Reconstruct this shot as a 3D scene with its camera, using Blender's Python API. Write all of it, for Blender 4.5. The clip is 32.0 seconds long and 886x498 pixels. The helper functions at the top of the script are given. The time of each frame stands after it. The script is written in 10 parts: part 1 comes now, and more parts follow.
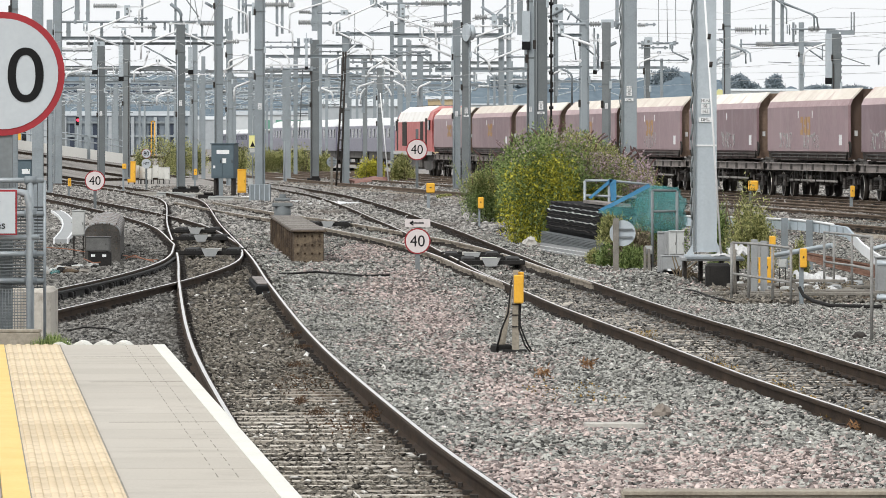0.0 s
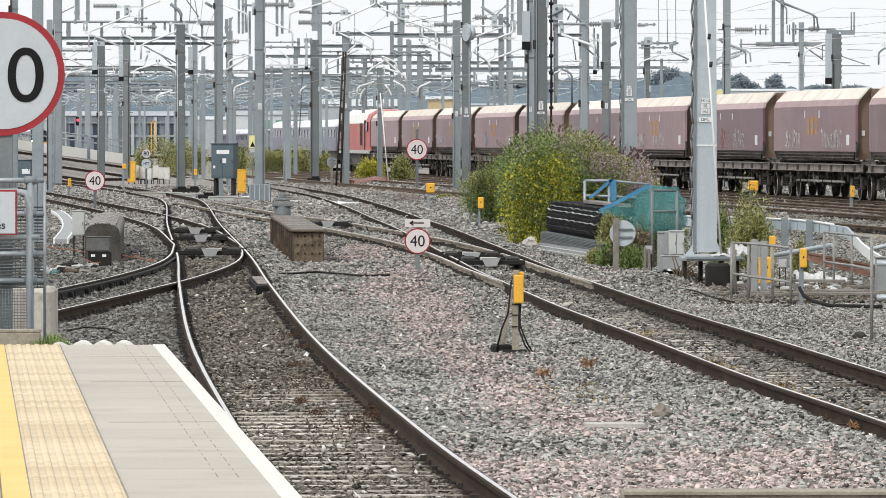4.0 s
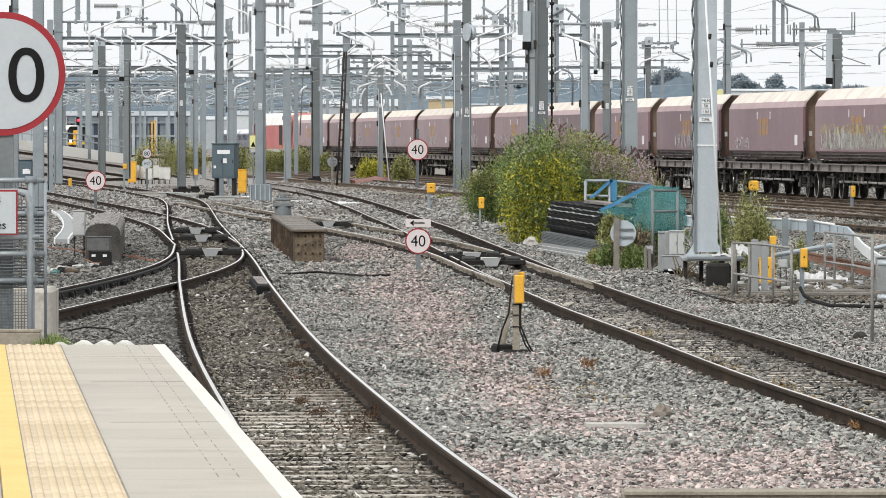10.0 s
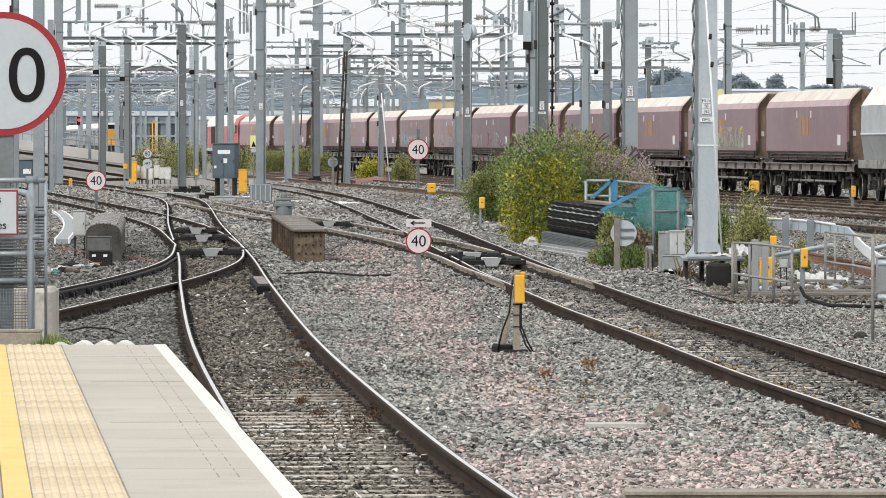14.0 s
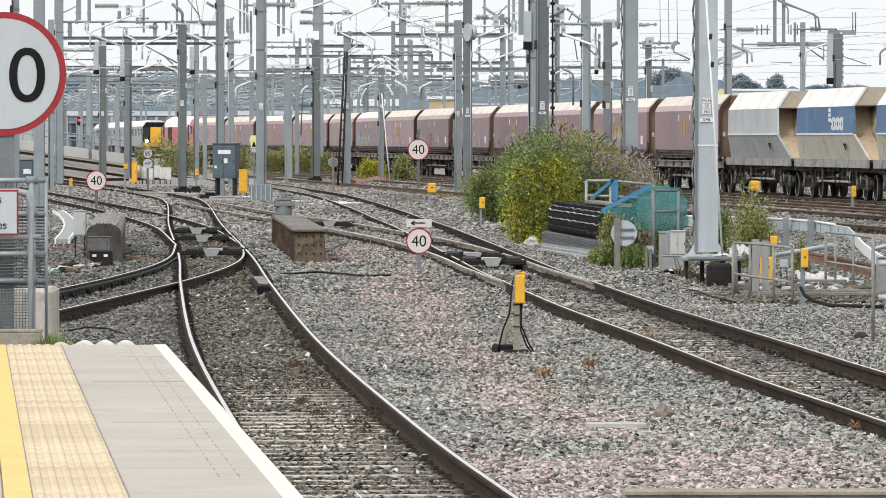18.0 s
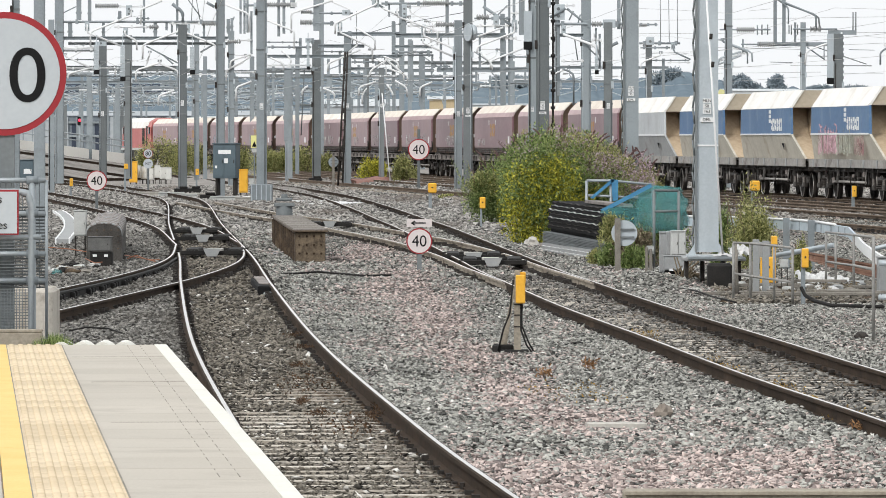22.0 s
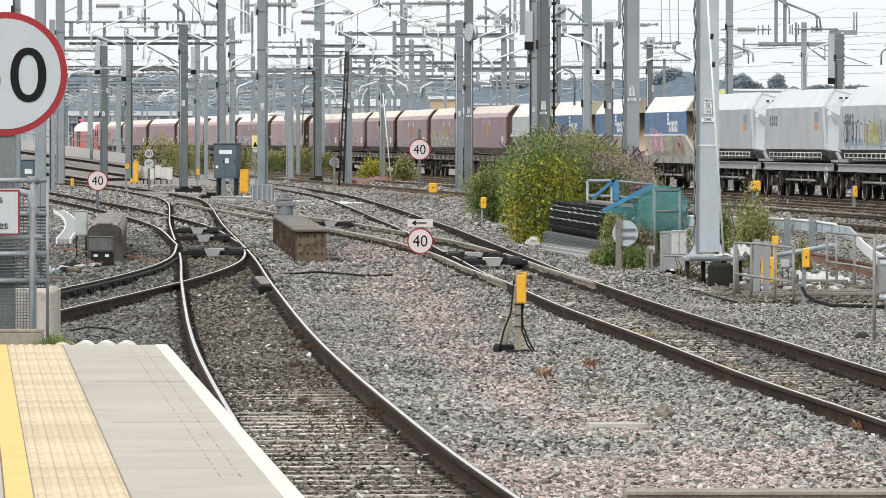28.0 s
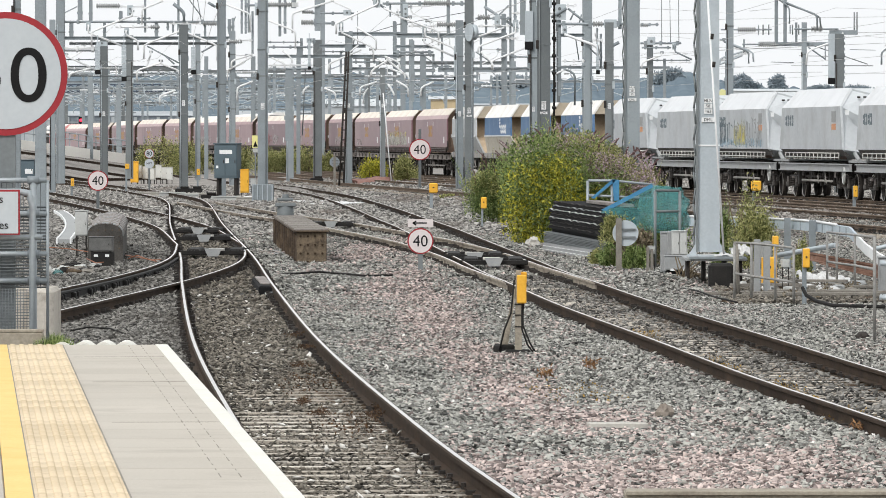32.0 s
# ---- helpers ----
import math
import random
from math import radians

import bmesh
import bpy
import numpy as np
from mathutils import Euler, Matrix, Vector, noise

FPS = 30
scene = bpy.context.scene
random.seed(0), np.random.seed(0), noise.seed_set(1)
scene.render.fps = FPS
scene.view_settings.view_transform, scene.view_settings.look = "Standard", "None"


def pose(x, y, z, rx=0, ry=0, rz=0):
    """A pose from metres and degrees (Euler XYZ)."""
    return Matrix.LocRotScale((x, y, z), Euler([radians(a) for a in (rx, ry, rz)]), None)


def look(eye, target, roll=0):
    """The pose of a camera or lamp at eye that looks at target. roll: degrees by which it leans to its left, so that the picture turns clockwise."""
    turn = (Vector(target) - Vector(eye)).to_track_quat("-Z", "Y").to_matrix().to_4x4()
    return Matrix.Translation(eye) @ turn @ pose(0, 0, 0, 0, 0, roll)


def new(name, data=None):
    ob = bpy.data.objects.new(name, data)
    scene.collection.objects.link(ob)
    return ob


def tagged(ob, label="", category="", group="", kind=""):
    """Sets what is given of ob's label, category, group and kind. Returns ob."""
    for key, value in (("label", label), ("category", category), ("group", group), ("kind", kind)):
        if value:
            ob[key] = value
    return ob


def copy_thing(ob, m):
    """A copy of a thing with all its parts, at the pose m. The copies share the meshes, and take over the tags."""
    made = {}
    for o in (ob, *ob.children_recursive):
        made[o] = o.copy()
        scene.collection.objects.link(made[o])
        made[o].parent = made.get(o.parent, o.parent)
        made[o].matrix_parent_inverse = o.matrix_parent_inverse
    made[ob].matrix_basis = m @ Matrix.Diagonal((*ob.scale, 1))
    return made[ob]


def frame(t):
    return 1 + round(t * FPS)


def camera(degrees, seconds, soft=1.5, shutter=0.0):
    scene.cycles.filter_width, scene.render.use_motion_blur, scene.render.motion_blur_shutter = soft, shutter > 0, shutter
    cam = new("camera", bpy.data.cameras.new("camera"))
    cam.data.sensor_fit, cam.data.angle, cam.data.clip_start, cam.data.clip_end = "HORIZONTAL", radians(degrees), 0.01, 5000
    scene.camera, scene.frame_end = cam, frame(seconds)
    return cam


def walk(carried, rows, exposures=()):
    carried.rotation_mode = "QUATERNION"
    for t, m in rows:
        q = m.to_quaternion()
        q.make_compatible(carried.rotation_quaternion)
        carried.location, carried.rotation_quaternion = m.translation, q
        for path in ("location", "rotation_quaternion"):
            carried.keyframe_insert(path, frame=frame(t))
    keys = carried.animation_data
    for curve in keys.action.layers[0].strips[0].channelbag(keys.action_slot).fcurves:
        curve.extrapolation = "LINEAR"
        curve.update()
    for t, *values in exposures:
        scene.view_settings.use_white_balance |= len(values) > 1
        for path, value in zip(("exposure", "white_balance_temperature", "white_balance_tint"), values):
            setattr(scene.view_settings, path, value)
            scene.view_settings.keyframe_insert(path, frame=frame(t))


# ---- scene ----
# ---- camera ----
# A long lens on a platform; the eye 2.4 m above the rails, turning very slightly to the left as time goes on.
EYE = (0.0, 0.0, 2.4)
DOWN = 1.0530
cam = camera(8.541, 32.0, soft=0.9, shutter=0.0)


def aim(turn):
    return pose(*EYE, 90 - DOWN, 0, turn)


walk(cam, [(0.0, aim(0.0)), (7.0, aim(0.0)), (9.0, aim(0.003)), (11.0, aim(0.0085)), (14.0, aim(0.0105)), (19.0, aim(0.0145)),
           (23.0, aim(0.018)), (28.0, aim(0.0255)), (32.0, aim(0.028))])

# ---- light: a bright, thinly overcast sky ----
SUN_UP, SUN_TURN = 42.0, 212.0
world = bpy.data.worlds.new("world")
scene.world = world
world.use_nodes = True
wn = world.node_tree.nodes
wl = world.node_tree.links
sky = wn.new("ShaderNodeTexSky")
sky.sky_type = "NISHITA"
sky.sun_disc = False
sky.sun_elevation = radians(SUN_UP)
sky.sun_rotation = radians(SUN_TURN)
sky.dust_density = 4.0
sky_grey = wn.new("ShaderNodeHueSaturation")
sky_grey.inputs["Saturation"].default_value = 0.12
sky_grey.inputs["Value"].default_value = 1.0
cloud = wn.new("ShaderNodeMix")
cloud.data_type = "RGBA"
cloud.inputs["Factor"].default_value = 0.8
cloud.inputs["B"].default_value = (9.0, 9.2, 9.4, 1.0)
wl.new(sky.outputs["Color"], sky_grey.inputs["Color"])
wl.new(sky_grey.outputs["Color"], cloud.inputs["A"])
wl.new(cloud.outputs["Result"], wn["Background"].inputs["Color"])
wn["Background"].inputs["Strength"].default_value = 0.128
sun = new("sun", bpy.data.lights.new("sun", "SUN"))
sun.data.energy = 1.7
sun.data.angle = radians(11)
sun.data.color = (1.0, 0.975, 0.94)
FLAT = 50 * math.cos(radians(SUN_UP))
sun.matrix_basis = look((0, 0, 50), (FLAT * math.sin(radians(SUN_TURN - 180)), FLAT * math.cos(radians(SUN_TURN - 180)), 50 - 50 * math.sin(radians(SUN_UP))))
scene.view_settings.exposure = 0.0

# ---- materials ----
def mat(name, a, b, rough=0.8, metal=0.0, scale=6.0, fine=60.0, bump=0.2, spots=None, island=0.0, rand=0.0, spec=0.5, dist=0.01, along=1.0, wide=0.18):
    """A surface that varies between the colours a and b at two scales, with fine relief; spots: (colour, scale, low, high)."""
    m = bpy.data.materials.new(name)
    m.use_nodes = True
    n, l = m.node_tree.nodes, m.node_tree.links
    bsdf = n["Principled BSDF"]
    bsdf.inputs["Roughness"].default_value = rough
    bsdf.inputs["Metallic"].default_value = metal
    bsdf.inputs["Specular IOR Level"].default_value = spec
    co = n.new("ShaderNodeTexCoord")
    big = n.new("ShaderNodeTexNoise")
    big.inputs["Scale"].default_value = scale
    big.inputs["Detail"].default_value = 6
    small = n.new("ShaderNodeTexNoise")
    small.inputs["Scale"].default_value = fine
    small.inputs["Detail"].default_value = 3
    l.new(co.outputs["Object"], big.inputs["Vector"])
    l.new(co.outputs["Object"], small.inputs["Vector"])
    ramp = n.new("ShaderNodeValToRGB")
    ramp.color_ramp.elements[0].position, ramp.color_ramp.elements[1].position = 0.5 - wide, 0.5 + wide
    ramp.color_ramp.elements[0].color = (*a, 1)
    ramp.color_ramp.elements[1].color = (*b, 1)
    avg = n.new("ShaderNodeMath")
    avg.operation = "MULTIPLY_ADD"
    avg.inputs[1].default_value = 0.45
    l.new(small.outputs["Fac"], avg.inputs[0])
    half = n.new("ShaderNodeMath")
    half.operation = "MULTIPLY"
    half.inputs[1].default_value = 0.55
    l.new(big.outputs["Fac"], half.inputs[0])
    l.new(half.outputs[0], avg.inputs[2])
    value = avg.outputs[0]
    if island or rand:
        src = n.new("ShaderNodeNewGeometry").outputs["Random Per Island"] if island else n.new("ShaderNodeObjectInfo").outputs["Random"]
        shift = n.new("ShaderNodeMath")
        shift.operation = "MULTIPLY_ADD"
        shift.inputs[1].default_value = island or rand
        l.new(src, shift.inputs[0])
        low = n.new("ShaderNodeMath")
        low.operation = "SUBTRACT"
        low.inputs[1].default_value = (island or rand) / 2
        l.new(value, low.inputs[0])
        l.new(low.outputs[0], shift.inputs[2])
        value = shift.outputs[0]
    l.new(value, ramp.inputs["Fac"])
    colour = ramp.outputs["Color"]
    if spots:
        tint, sc, lo, hi = spots
        sp = n.new("ShaderNodeTexNoise")
        sp.inputs["Scale"].default_value = sc
        sp.inputs["Detail"].default_value = 8
        sp.inputs["Roughness"].default_value = 0.65
        stretch = n.new("ShaderNodeMapping")
        stretch.inputs["Scale"].default_value = (1.0, along, 1.0)
        l.new(co.outputs["Object"], stretch.inputs["Vector"])
        l.new(stretch.outputs["Vector"], sp.inputs["Vector"])
        step = n.new("ShaderNodeMapRange")
        step.inputs["From Min"].default_value, step.inputs["From Max"].default_value = lo, hi
        l.new(sp.outputs["Fac"], step.inputs["Value"])
        mix = n.new("ShaderNodeMix")
        mix.data_type = "RGBA"
        mix.inputs["B"].default_value = (*tint, 1)
        l.new(step.outputs["Result"], mix.inputs["Factor"])
        l.new(colour, mix.inputs["A"])
        colour = mix.outputs["Result"]
    l.new(colour, bsdf.inputs["Base Color"])
    if bump:
        bp = n.new("ShaderNodeBump")
        bp.inputs["Strength"].default_value = bump
        bp.inputs["Distance"].default_value = dist
        l.new(small.outputs["Fac"], bp.inputs["Height"])
        l.new(bp.outputs["Normal"], bsdf.inputs["Normal"])
    return m


def glow(name, colour, strength):
    m = mat(name, colour, colour, 0.5, bump=0)
    b = m.node_tree.nodes["Principled BSDF"]
    b.inputs["Emission Color"].default_value = (*colour, 1)
    b.inputs["Emission Strength"].default_value = strength
    return m


# Ground under the stones; the shade in their gaps is put into this colour.
SHADE_BALLAST = mat("ballast", (0.022, 0.021, 0.019), (0.125, 0.117, 0.105), 0.95, scale=0.35, fine=7, bump=0.8, spots=((0.20, 0.17, 0.155), 0.08, 0.48, 0.66), dist=0.06)
STONE = mat("ballast_stone", (0.022, 0.0225, 0.0205), (0.52, 0.515, 0.47), 0.9, scale=0.3, fine=15, island=1.05, bump=0.3, wide=0.52, spots=((0.175, 0.18, 0.165), 0.4, 0.52, 0.85), along=0.09)
STONE_PINK = mat("pink_ballast_stone", (0.05, 0.038, 0.034), (0.74, 0.61, 0.565), 0.9, scale=0.3, fine=15, island=1.0, bump=0.3, wide=0.5)
STONE_LEFT = mat("grimy_ballast_stone", (0.022, 0.021, 0.019), (0.35, 0.338, 0.31), 0.95, scale=0.3, fine=15, island=1.0, bump=0.3, wide=0.48, spots=((0.085, 0.075, 0.062), 0.35, 0.53, 0.72), along=0.09)
STONE_YARD = mat("yard_ballast_stone", (0.08, 0.078, 0.073), (0.50, 0.48, 0.445), 0.95, scale=0.3, fine=15, island=1.0, bump=0.3, wide=0.44, spots=((0.19, 0.155, 0.13), 0.3, 0.52, 0.72), along=0.09)
STONE_DIRTY = mat("ballast_stone_dirty", (0.022, 0.019, 0.015), (0.31, 0.28, 0.232), 0.95, scale=0.3, fine=15, island=1.0, bump=0.3, wide=0.46, spots=((0.085, 0.066, 0.046), 0.5, 0.56, 0.72), along=0.12)
STONE_CHIP = mat("white_stone_chip", (0.45, 0.43, 0.39), (0.82, 0.80, 0.76), 0.9, scale=0.3, fine=15, island=0.8, bump=0.2)
RUST = mat("rail_rust", (0.020, 0.0135, 0.009), (0.062, 0.040, 0.025), 0.9, scale=2, fine=30, bump=0.2, spec=0.2, spots=((0.12, 0.08, 0.05), 1.1, 0.58, 0.78), along=0.3)
RUST_PALE = mat("pale_rail_rust", (0.075, 0.053, 0.037), (0.17, 0.125, 0.09), 0.85, scale=2, fine=30, bump=0.2, spec=0.25)
RUST_TAN = mat("dusty_tan_rail_web", (0.24, 0.205, 0.16), (0.42, 0.37, 0.30), 0.9, scale=1.5, fine=12, bump=0.2, spots=((0.09, 0.06, 0.04), 1.2, 0.5, 0.65))
FAR_BALLAST = mat("far_ballast", (0.13, 0.12, 0.11), (0.36, 0.335, 0.305), 0.95, scale=0.3, fine=2.5, bump=0.6, dist=0.08)
ORANGE_CABLE = mat("orange_cable", (0.22, 0.085, 0.045), (0.31, 0.135, 0.075), 0.7, bump=0)
SHINE = mat("rail_head_steel", (0.64, 0.62, 0.59), (0.78, 0.76, 0.73), 0.28, 1.0, scale=1, fine=20, bump=0.02)
DULL = mat("rail_head_dull", (0.56, 0.53, 0.50), (0.72, 0.69, 0.66), 0.32, 0.9, scale=1, fine=20, bump=0.02)
YARD_HEAD = mat("rusty_rail_head", (0.26, 0.20, 0.15), (0.42, 0.34, 0.265), 0.55, 0.3, scale=1, fine=20, bump=0.02)
SLEEPER = mat("sleeper_concrete", (0.40, 0.355, 0.295), (0.66, 0.61, 0.535), 0.9, scale=1.5, fine=25, rand=0.5, spots=((0.085, 0.06, 0.04), 2.2, 0.46, 0.58))
BED = mat("packed_brown_bed", (0.016, 0.013, 0.010), (0.075, 0.06, 0.045), 0.95, scale=0.8, fine=18, bump=0.6, dist=0.03)
IRON = mat("dark_iron", (0.014, 0.012, 0.011), (0.05, 0.042, 0.036), 0.85, 0.1, scale=4, fine=40)
GREASE = mat("black_grease", (0.010, 0.010, 0.010), (0.026, 0.024, 0.022), 0.75, scale=4, fine=40, spec=0.25)
CONCRETE = mat("concrete", (0.38, 0.36, 0.33), (0.58, 0.56, 0.51), 0.9, scale=1.5, fine=30, spots=((0.22, 0.20, 0.17), 2.0, 0.55, 0.75))
PARAPET = mat("cream_parapet_concrete", (0.83, 0.81, 0.75), (0.92, 0.90, 0.85), 0.85, scale=0.3, fine=6, bump=0.05, spots=((0.64, 0.61, 0.55), 0.5, 0.62, 0.8))
PAVE = mat("platform_concrete", (0.425, 0.39, 0.335), (0.512, 0.472, 0.41), 0.9, scale=0.8, fine=60, bump=0.1, rand=0.2, spots=((0.38, 0.345, 0.295), 1.3, 0.55, 0.75))
GRIME = mat("dark_joint_grime", (0.16, 0.145, 0.12), (0.34, 0.31, 0.26), 0.95, scale=3, fine=40, bump=0)
WHITE_LINE = mat("white_edge_paint", (0.66, 0.65, 0.59), (0.77, 0.76, 0.70), 0.7, scale=3, fine=60, bump=0.1)
BUFF = mat("buff_tactile", (0.56, 0.45, 0.30), (0.70, 0.58, 0.41), 0.85, scale=2, fine=40, bump=0.1, rand=0.35, spots=((0.47, 0.36, 0.22), 6, 0.55, 0.7))
YELLOW_LINE = mat("yellow_line_paint", (0.76, 0.50, 0.15), (0.85, 0.59, 0.21), 0.7, scale=3, fine=50, bump=0.1)
GALV = mat("galvanised_steel", (0.22, 0.25, 0.266), (0.31, 0.348, 0.368), 0.6, 0.25, scale=1.2, fine=25, bump=0.05, rand=0.35, spots=((0.20, 0.21, 0.21), 1.5, 0.55, 0.8))
GALV_DARK = mat("weathered_galvanised_steel", (0.13, 0.145, 0.15), (0.20, 0.22, 0.225), 0.65, 0.2, scale=1.2, fine=25, bump=0.05, rand=0.4)
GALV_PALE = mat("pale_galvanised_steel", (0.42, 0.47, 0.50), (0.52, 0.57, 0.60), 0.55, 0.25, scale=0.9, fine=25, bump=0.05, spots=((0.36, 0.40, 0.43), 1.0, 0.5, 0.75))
TUBE = mat("bright_tube", (0.70, 0.72, 0.73), (0.84, 0.85, 0.86), 0.45, 0.1, scale=3, fine=30, bump=0.03)
WIRE = mat("catenary_wire", (0.46, 0.465, 0.47), (0.58, 0.58, 0.58), 0.6, 0.2, bump=0)
WHITE = mat("white_plate", (0.72, 0.73, 0.73), (0.82, 0.83, 0.83), 0.6, scale=4, fine=40, bump=0.02)
RAIL_TUBE = mat("grey_rail_tube", (0.27, 0.305, 0.325), (0.37, 0.405, 0.425), 0.5, 0.25, scale=3, fine=30, bump=0.03)
PARAPET_BLUE = mat("pale_blue_parapet", (0.36, 0.42, 0.465), (0.46, 0.525, 0.57), 0.7, scale=1.0, fine=12, bump=0.05, spots=((0.30, 0.345, 0.375), 1.4, 0.55, 0.75))
SIGN_FACE = mat("sign_face", (0.43, 0.465, 0.49), (0.485, 0.52, 0.54), 0.5, scale=3, fine=30, bump=0.02)
SIGN_PINK = mat("faded_sign_face", (0.62, 0.56, 0.55), (0.70, 0.64, 0.63), 0.6, scale=5, fine=30, bump=0.02)
RED_RING = mat("red_ring", (0.27, 0.009, 0.016), (0.34, 0.016, 0.024), 0.5, scale=3, fine=30, bump=0.02)
BLACK = mat("black_paint", (0.010, 0.010, 0.011), (0.018, 0.018, 0.018), 0.9, bump=0.02, spec=0.15)
YELLOW = mat("yellow_box_paint", (0.76, 0.38, 0.025), (0.86, 0.47, 0.045), 0.5, scale=5, fine=40, bump=0.05)
CABINET = mat("blue_grey_cabinet", (0.065, 0.098, 0.118), (0.10, 0.14, 0.162), 0.5, scale=2, fine=30, bump=0.03)
SACK = mat("grubby_white_plastic", (0.45, 0.45, 0.44), (0.68, 0.68, 0.67), 0.6, scale=4, fine=30, bump=0.2)
PALE_BOX = mat("pale_grey_box", (0.42, 0.43, 0.42), (0.54, 0.55, 0.53), 0.6, scale=3, fine=30, bump=0.05)
CASE = mat("pale_lineside_case", (0.56, 0.56, 0.53), (0.68, 0.68, 0.64), 0.6, scale=3, fine=30, bump=0.05)
GREY_BOX = mat("grey_box", (0.26, 0.27, 0.27), (0.34, 0.35, 0.35), 0.6, scale=3, fine=30, bump=0.05)
# Paler and greyer than the deep maroon; haze is put into this paint.
MAROON_HAZED = mat("faded_hazed_maroon_paint", (0.18, 0.098, 0.112), (0.30, 0.19, 0.205), 0.4, scale=0.35, fine=5, bump=0.03, rand=0.5, spots=((0.29, 0.19, 0.195), 0.5, 0.55, 0.75), spec=0.6)
MAROON_DEEP = mat("deep_maroon_paint", (0.15, 0.072, 0.088), (0.25, 0.14, 0.158), 0.36, scale=0.35, fine=5, bump=0.03, rand=0.4, spots=((0.26, 0.165, 0.18), 0.5, 0.58, 0.78), spec=0.6)
DUST = mat("stone_dust", (0.66, 0.60, 0.52), (0.88, 0.84, 0.77), 0.95, scale=0.5, fine=8, bump=0.1, rand=0.3, spots=((0.52, 0.38, 0.35), 0.6, 0.55, 0.7))
PINK_DUST = mat("dusty_maroon", (0.37, 0.265, 0.27), (0.53, 0.415, 0.42), 0.9, scale=0.5, fine=8, bump=0.05, rand=0.3)
BROWN_END = mat("brown_wagon_end", (0.09, 0.058, 0.042), (0.21, 0.145, 0.105), 0.85, scale=1.0, fine=10, bump=0.1, rand=0.5)
UNDER = mat("grimy_underframe", (0.035, 0.033, 0.031), (0.14, 0.13, 0.12), 0.85, scale=1.2, fine=15, bump=0.2)
SOLEBAR = mat("dusty_solebar", (0.16, 0.14, 0.13), (0.31, 0.28, 0.26), 0.85, scale=1.0, fine=15, bump=0.1, spots=((0.09, 0.075, 0.065), 1.6, 0.52, 0.66))
LOCO_RED = mat("loco_red", (0.42, 0.085, 0.08), (0.52, 0.15, 0.14), 0.5, scale=0.5, fine=10, bump=0.02, spots=((0.6, 0.28, 0.24), 0.7, 0.5, 0.8))
DARK_MAROON = mat("dark_maroon_chute", (0.07, 0.05, 0.048), (0.20, 0.145, 0.14), 0.8, scale=0.6, fine=8, bump=0.05, rand=0.3)
GOLD = mat("faded_gold", (0.38, 0.22, 0.10), (0.50, 0.32, 0.14), 0.7, scale=4, fine=30, bump=0.02)
SILVER = mat("silver_grey_wagon", (0.42, 0.445, 0.465), (0.54, 0.565, 0.58), 0.55, 0.1, scale=0.5, fine=8, bump=0.02, rand=0.2, spots=((0.36, 0.375, 0.385), 0.8, 0.5, 0.75))
SILVER_LOW = mat("grey_wagon_lower", (0.27, 0.28, 0.285), (0.40, 0.41, 0.41), 0.65, scale=0.5, fine=8, bump=0.05, spots=((0.20, 0.19, 0.175), 1.0, 0.52, 0.72))
SILL = mat("dusty_grey_sill", (0.24, 0.23, 0.215), (0.40, 0.385, 0.36), 0.85, scale=1.5, fine=12, bump=0.1, spots=((0.12, 0.10, 0.09), 2.0, 0.55, 0.7))
HBLUE = mat("wagon_blue", (0.06, 0.135, 0.265), (0.105, 0.205, 0.36), 0.55, scale=0.5, fine=8, bump=0.02, rand=0.2, spots=((0.2, 0.27, 0.36), 0.9, 0.56, 0.75))
HTAN = mat("dusty_grey_lower", (0.42, 0.395, 0.335), (0.57, 0.535, 0.46), 0.9, scale=0.6, fine=8, bump=0.05, spots=((0.33, 0.28, 0.21), 0.9, 0.52, 0.72))
TAN_END = mat("tan_hood_end", (0.36, 0.31, 0.235), (0.48, 0.42, 0.33), 0.9, scale=0.8, fine=8, bump=0.05)
OCHRE = mat("ochre_dusty_end", (0.38, 0.29, 0.19), (0.56, 0.44, 0.31), 0.9, scale=0.8, fine=8, bump=0.05, spots=((0.30, 0.21, 0.13), 1.1, 0.55, 0.75))
ROOF_WHITE = mat("white_dusty_hood", (0.72, 0.70, 0.66), (0.88, 0.87, 0.85), 0.85, scale=0.6, fine=8, bump=0.05, spots=((0.60, 0.56, 0.49), 0.7, 0.55, 0.75))
ROOF_COOL = mat("pale_grey_hood", (0.60, 0.62, 0.635), (0.72, 0.735, 0.75), 0.6, scale=0.6, fine=8, bump=0.03, spots=((0.52, 0.53, 0.535), 0.7, 0.52, 0.75))
END_COOL = mat("pale_grey_end", (0.50, 0.525, 0.54), (0.60, 0.625, 0.64), 0.6, scale=0.6, fine=8, bump=0.03)
NET = mat("teal_netting", (0.012, 0.085, 0.088), (0.045, 0.20, 0.195), 0.75, scale=1.5, fine=60, bump=0.3)
NET_BLUE = mat("blue_sheet", (0.03, 0.16, 0.32), (0.08, 0.28, 0.45), 0.6, scale=3, fine=30, bump=0.1)
HANDRAIL = mat("weathered_handrail_tube", (0.20, 0.198, 0.188), (0.36, 0.355, 0.335), 0.6, 0.15, scale=3, fine=30, bump=0.05, spots=((0.13, 0.115, 0.10), 4.0, 0.58, 0.72))
RED_RUST = mat("red_brown_rust", (0.10, 0.052, 0.036), (0.25, 0.145, 0.105), 0.9, scale=3, fine=30, bump=0.3, spots=((0.32, 0.235, 0.19), 4, 0.55, 0.7))
TIMBER = mat("grey_timber", (0.22, 0.19, 0.15), (0.40, 0.36, 0.29), 0.9, scale=3, fine=40, bump=0.3)
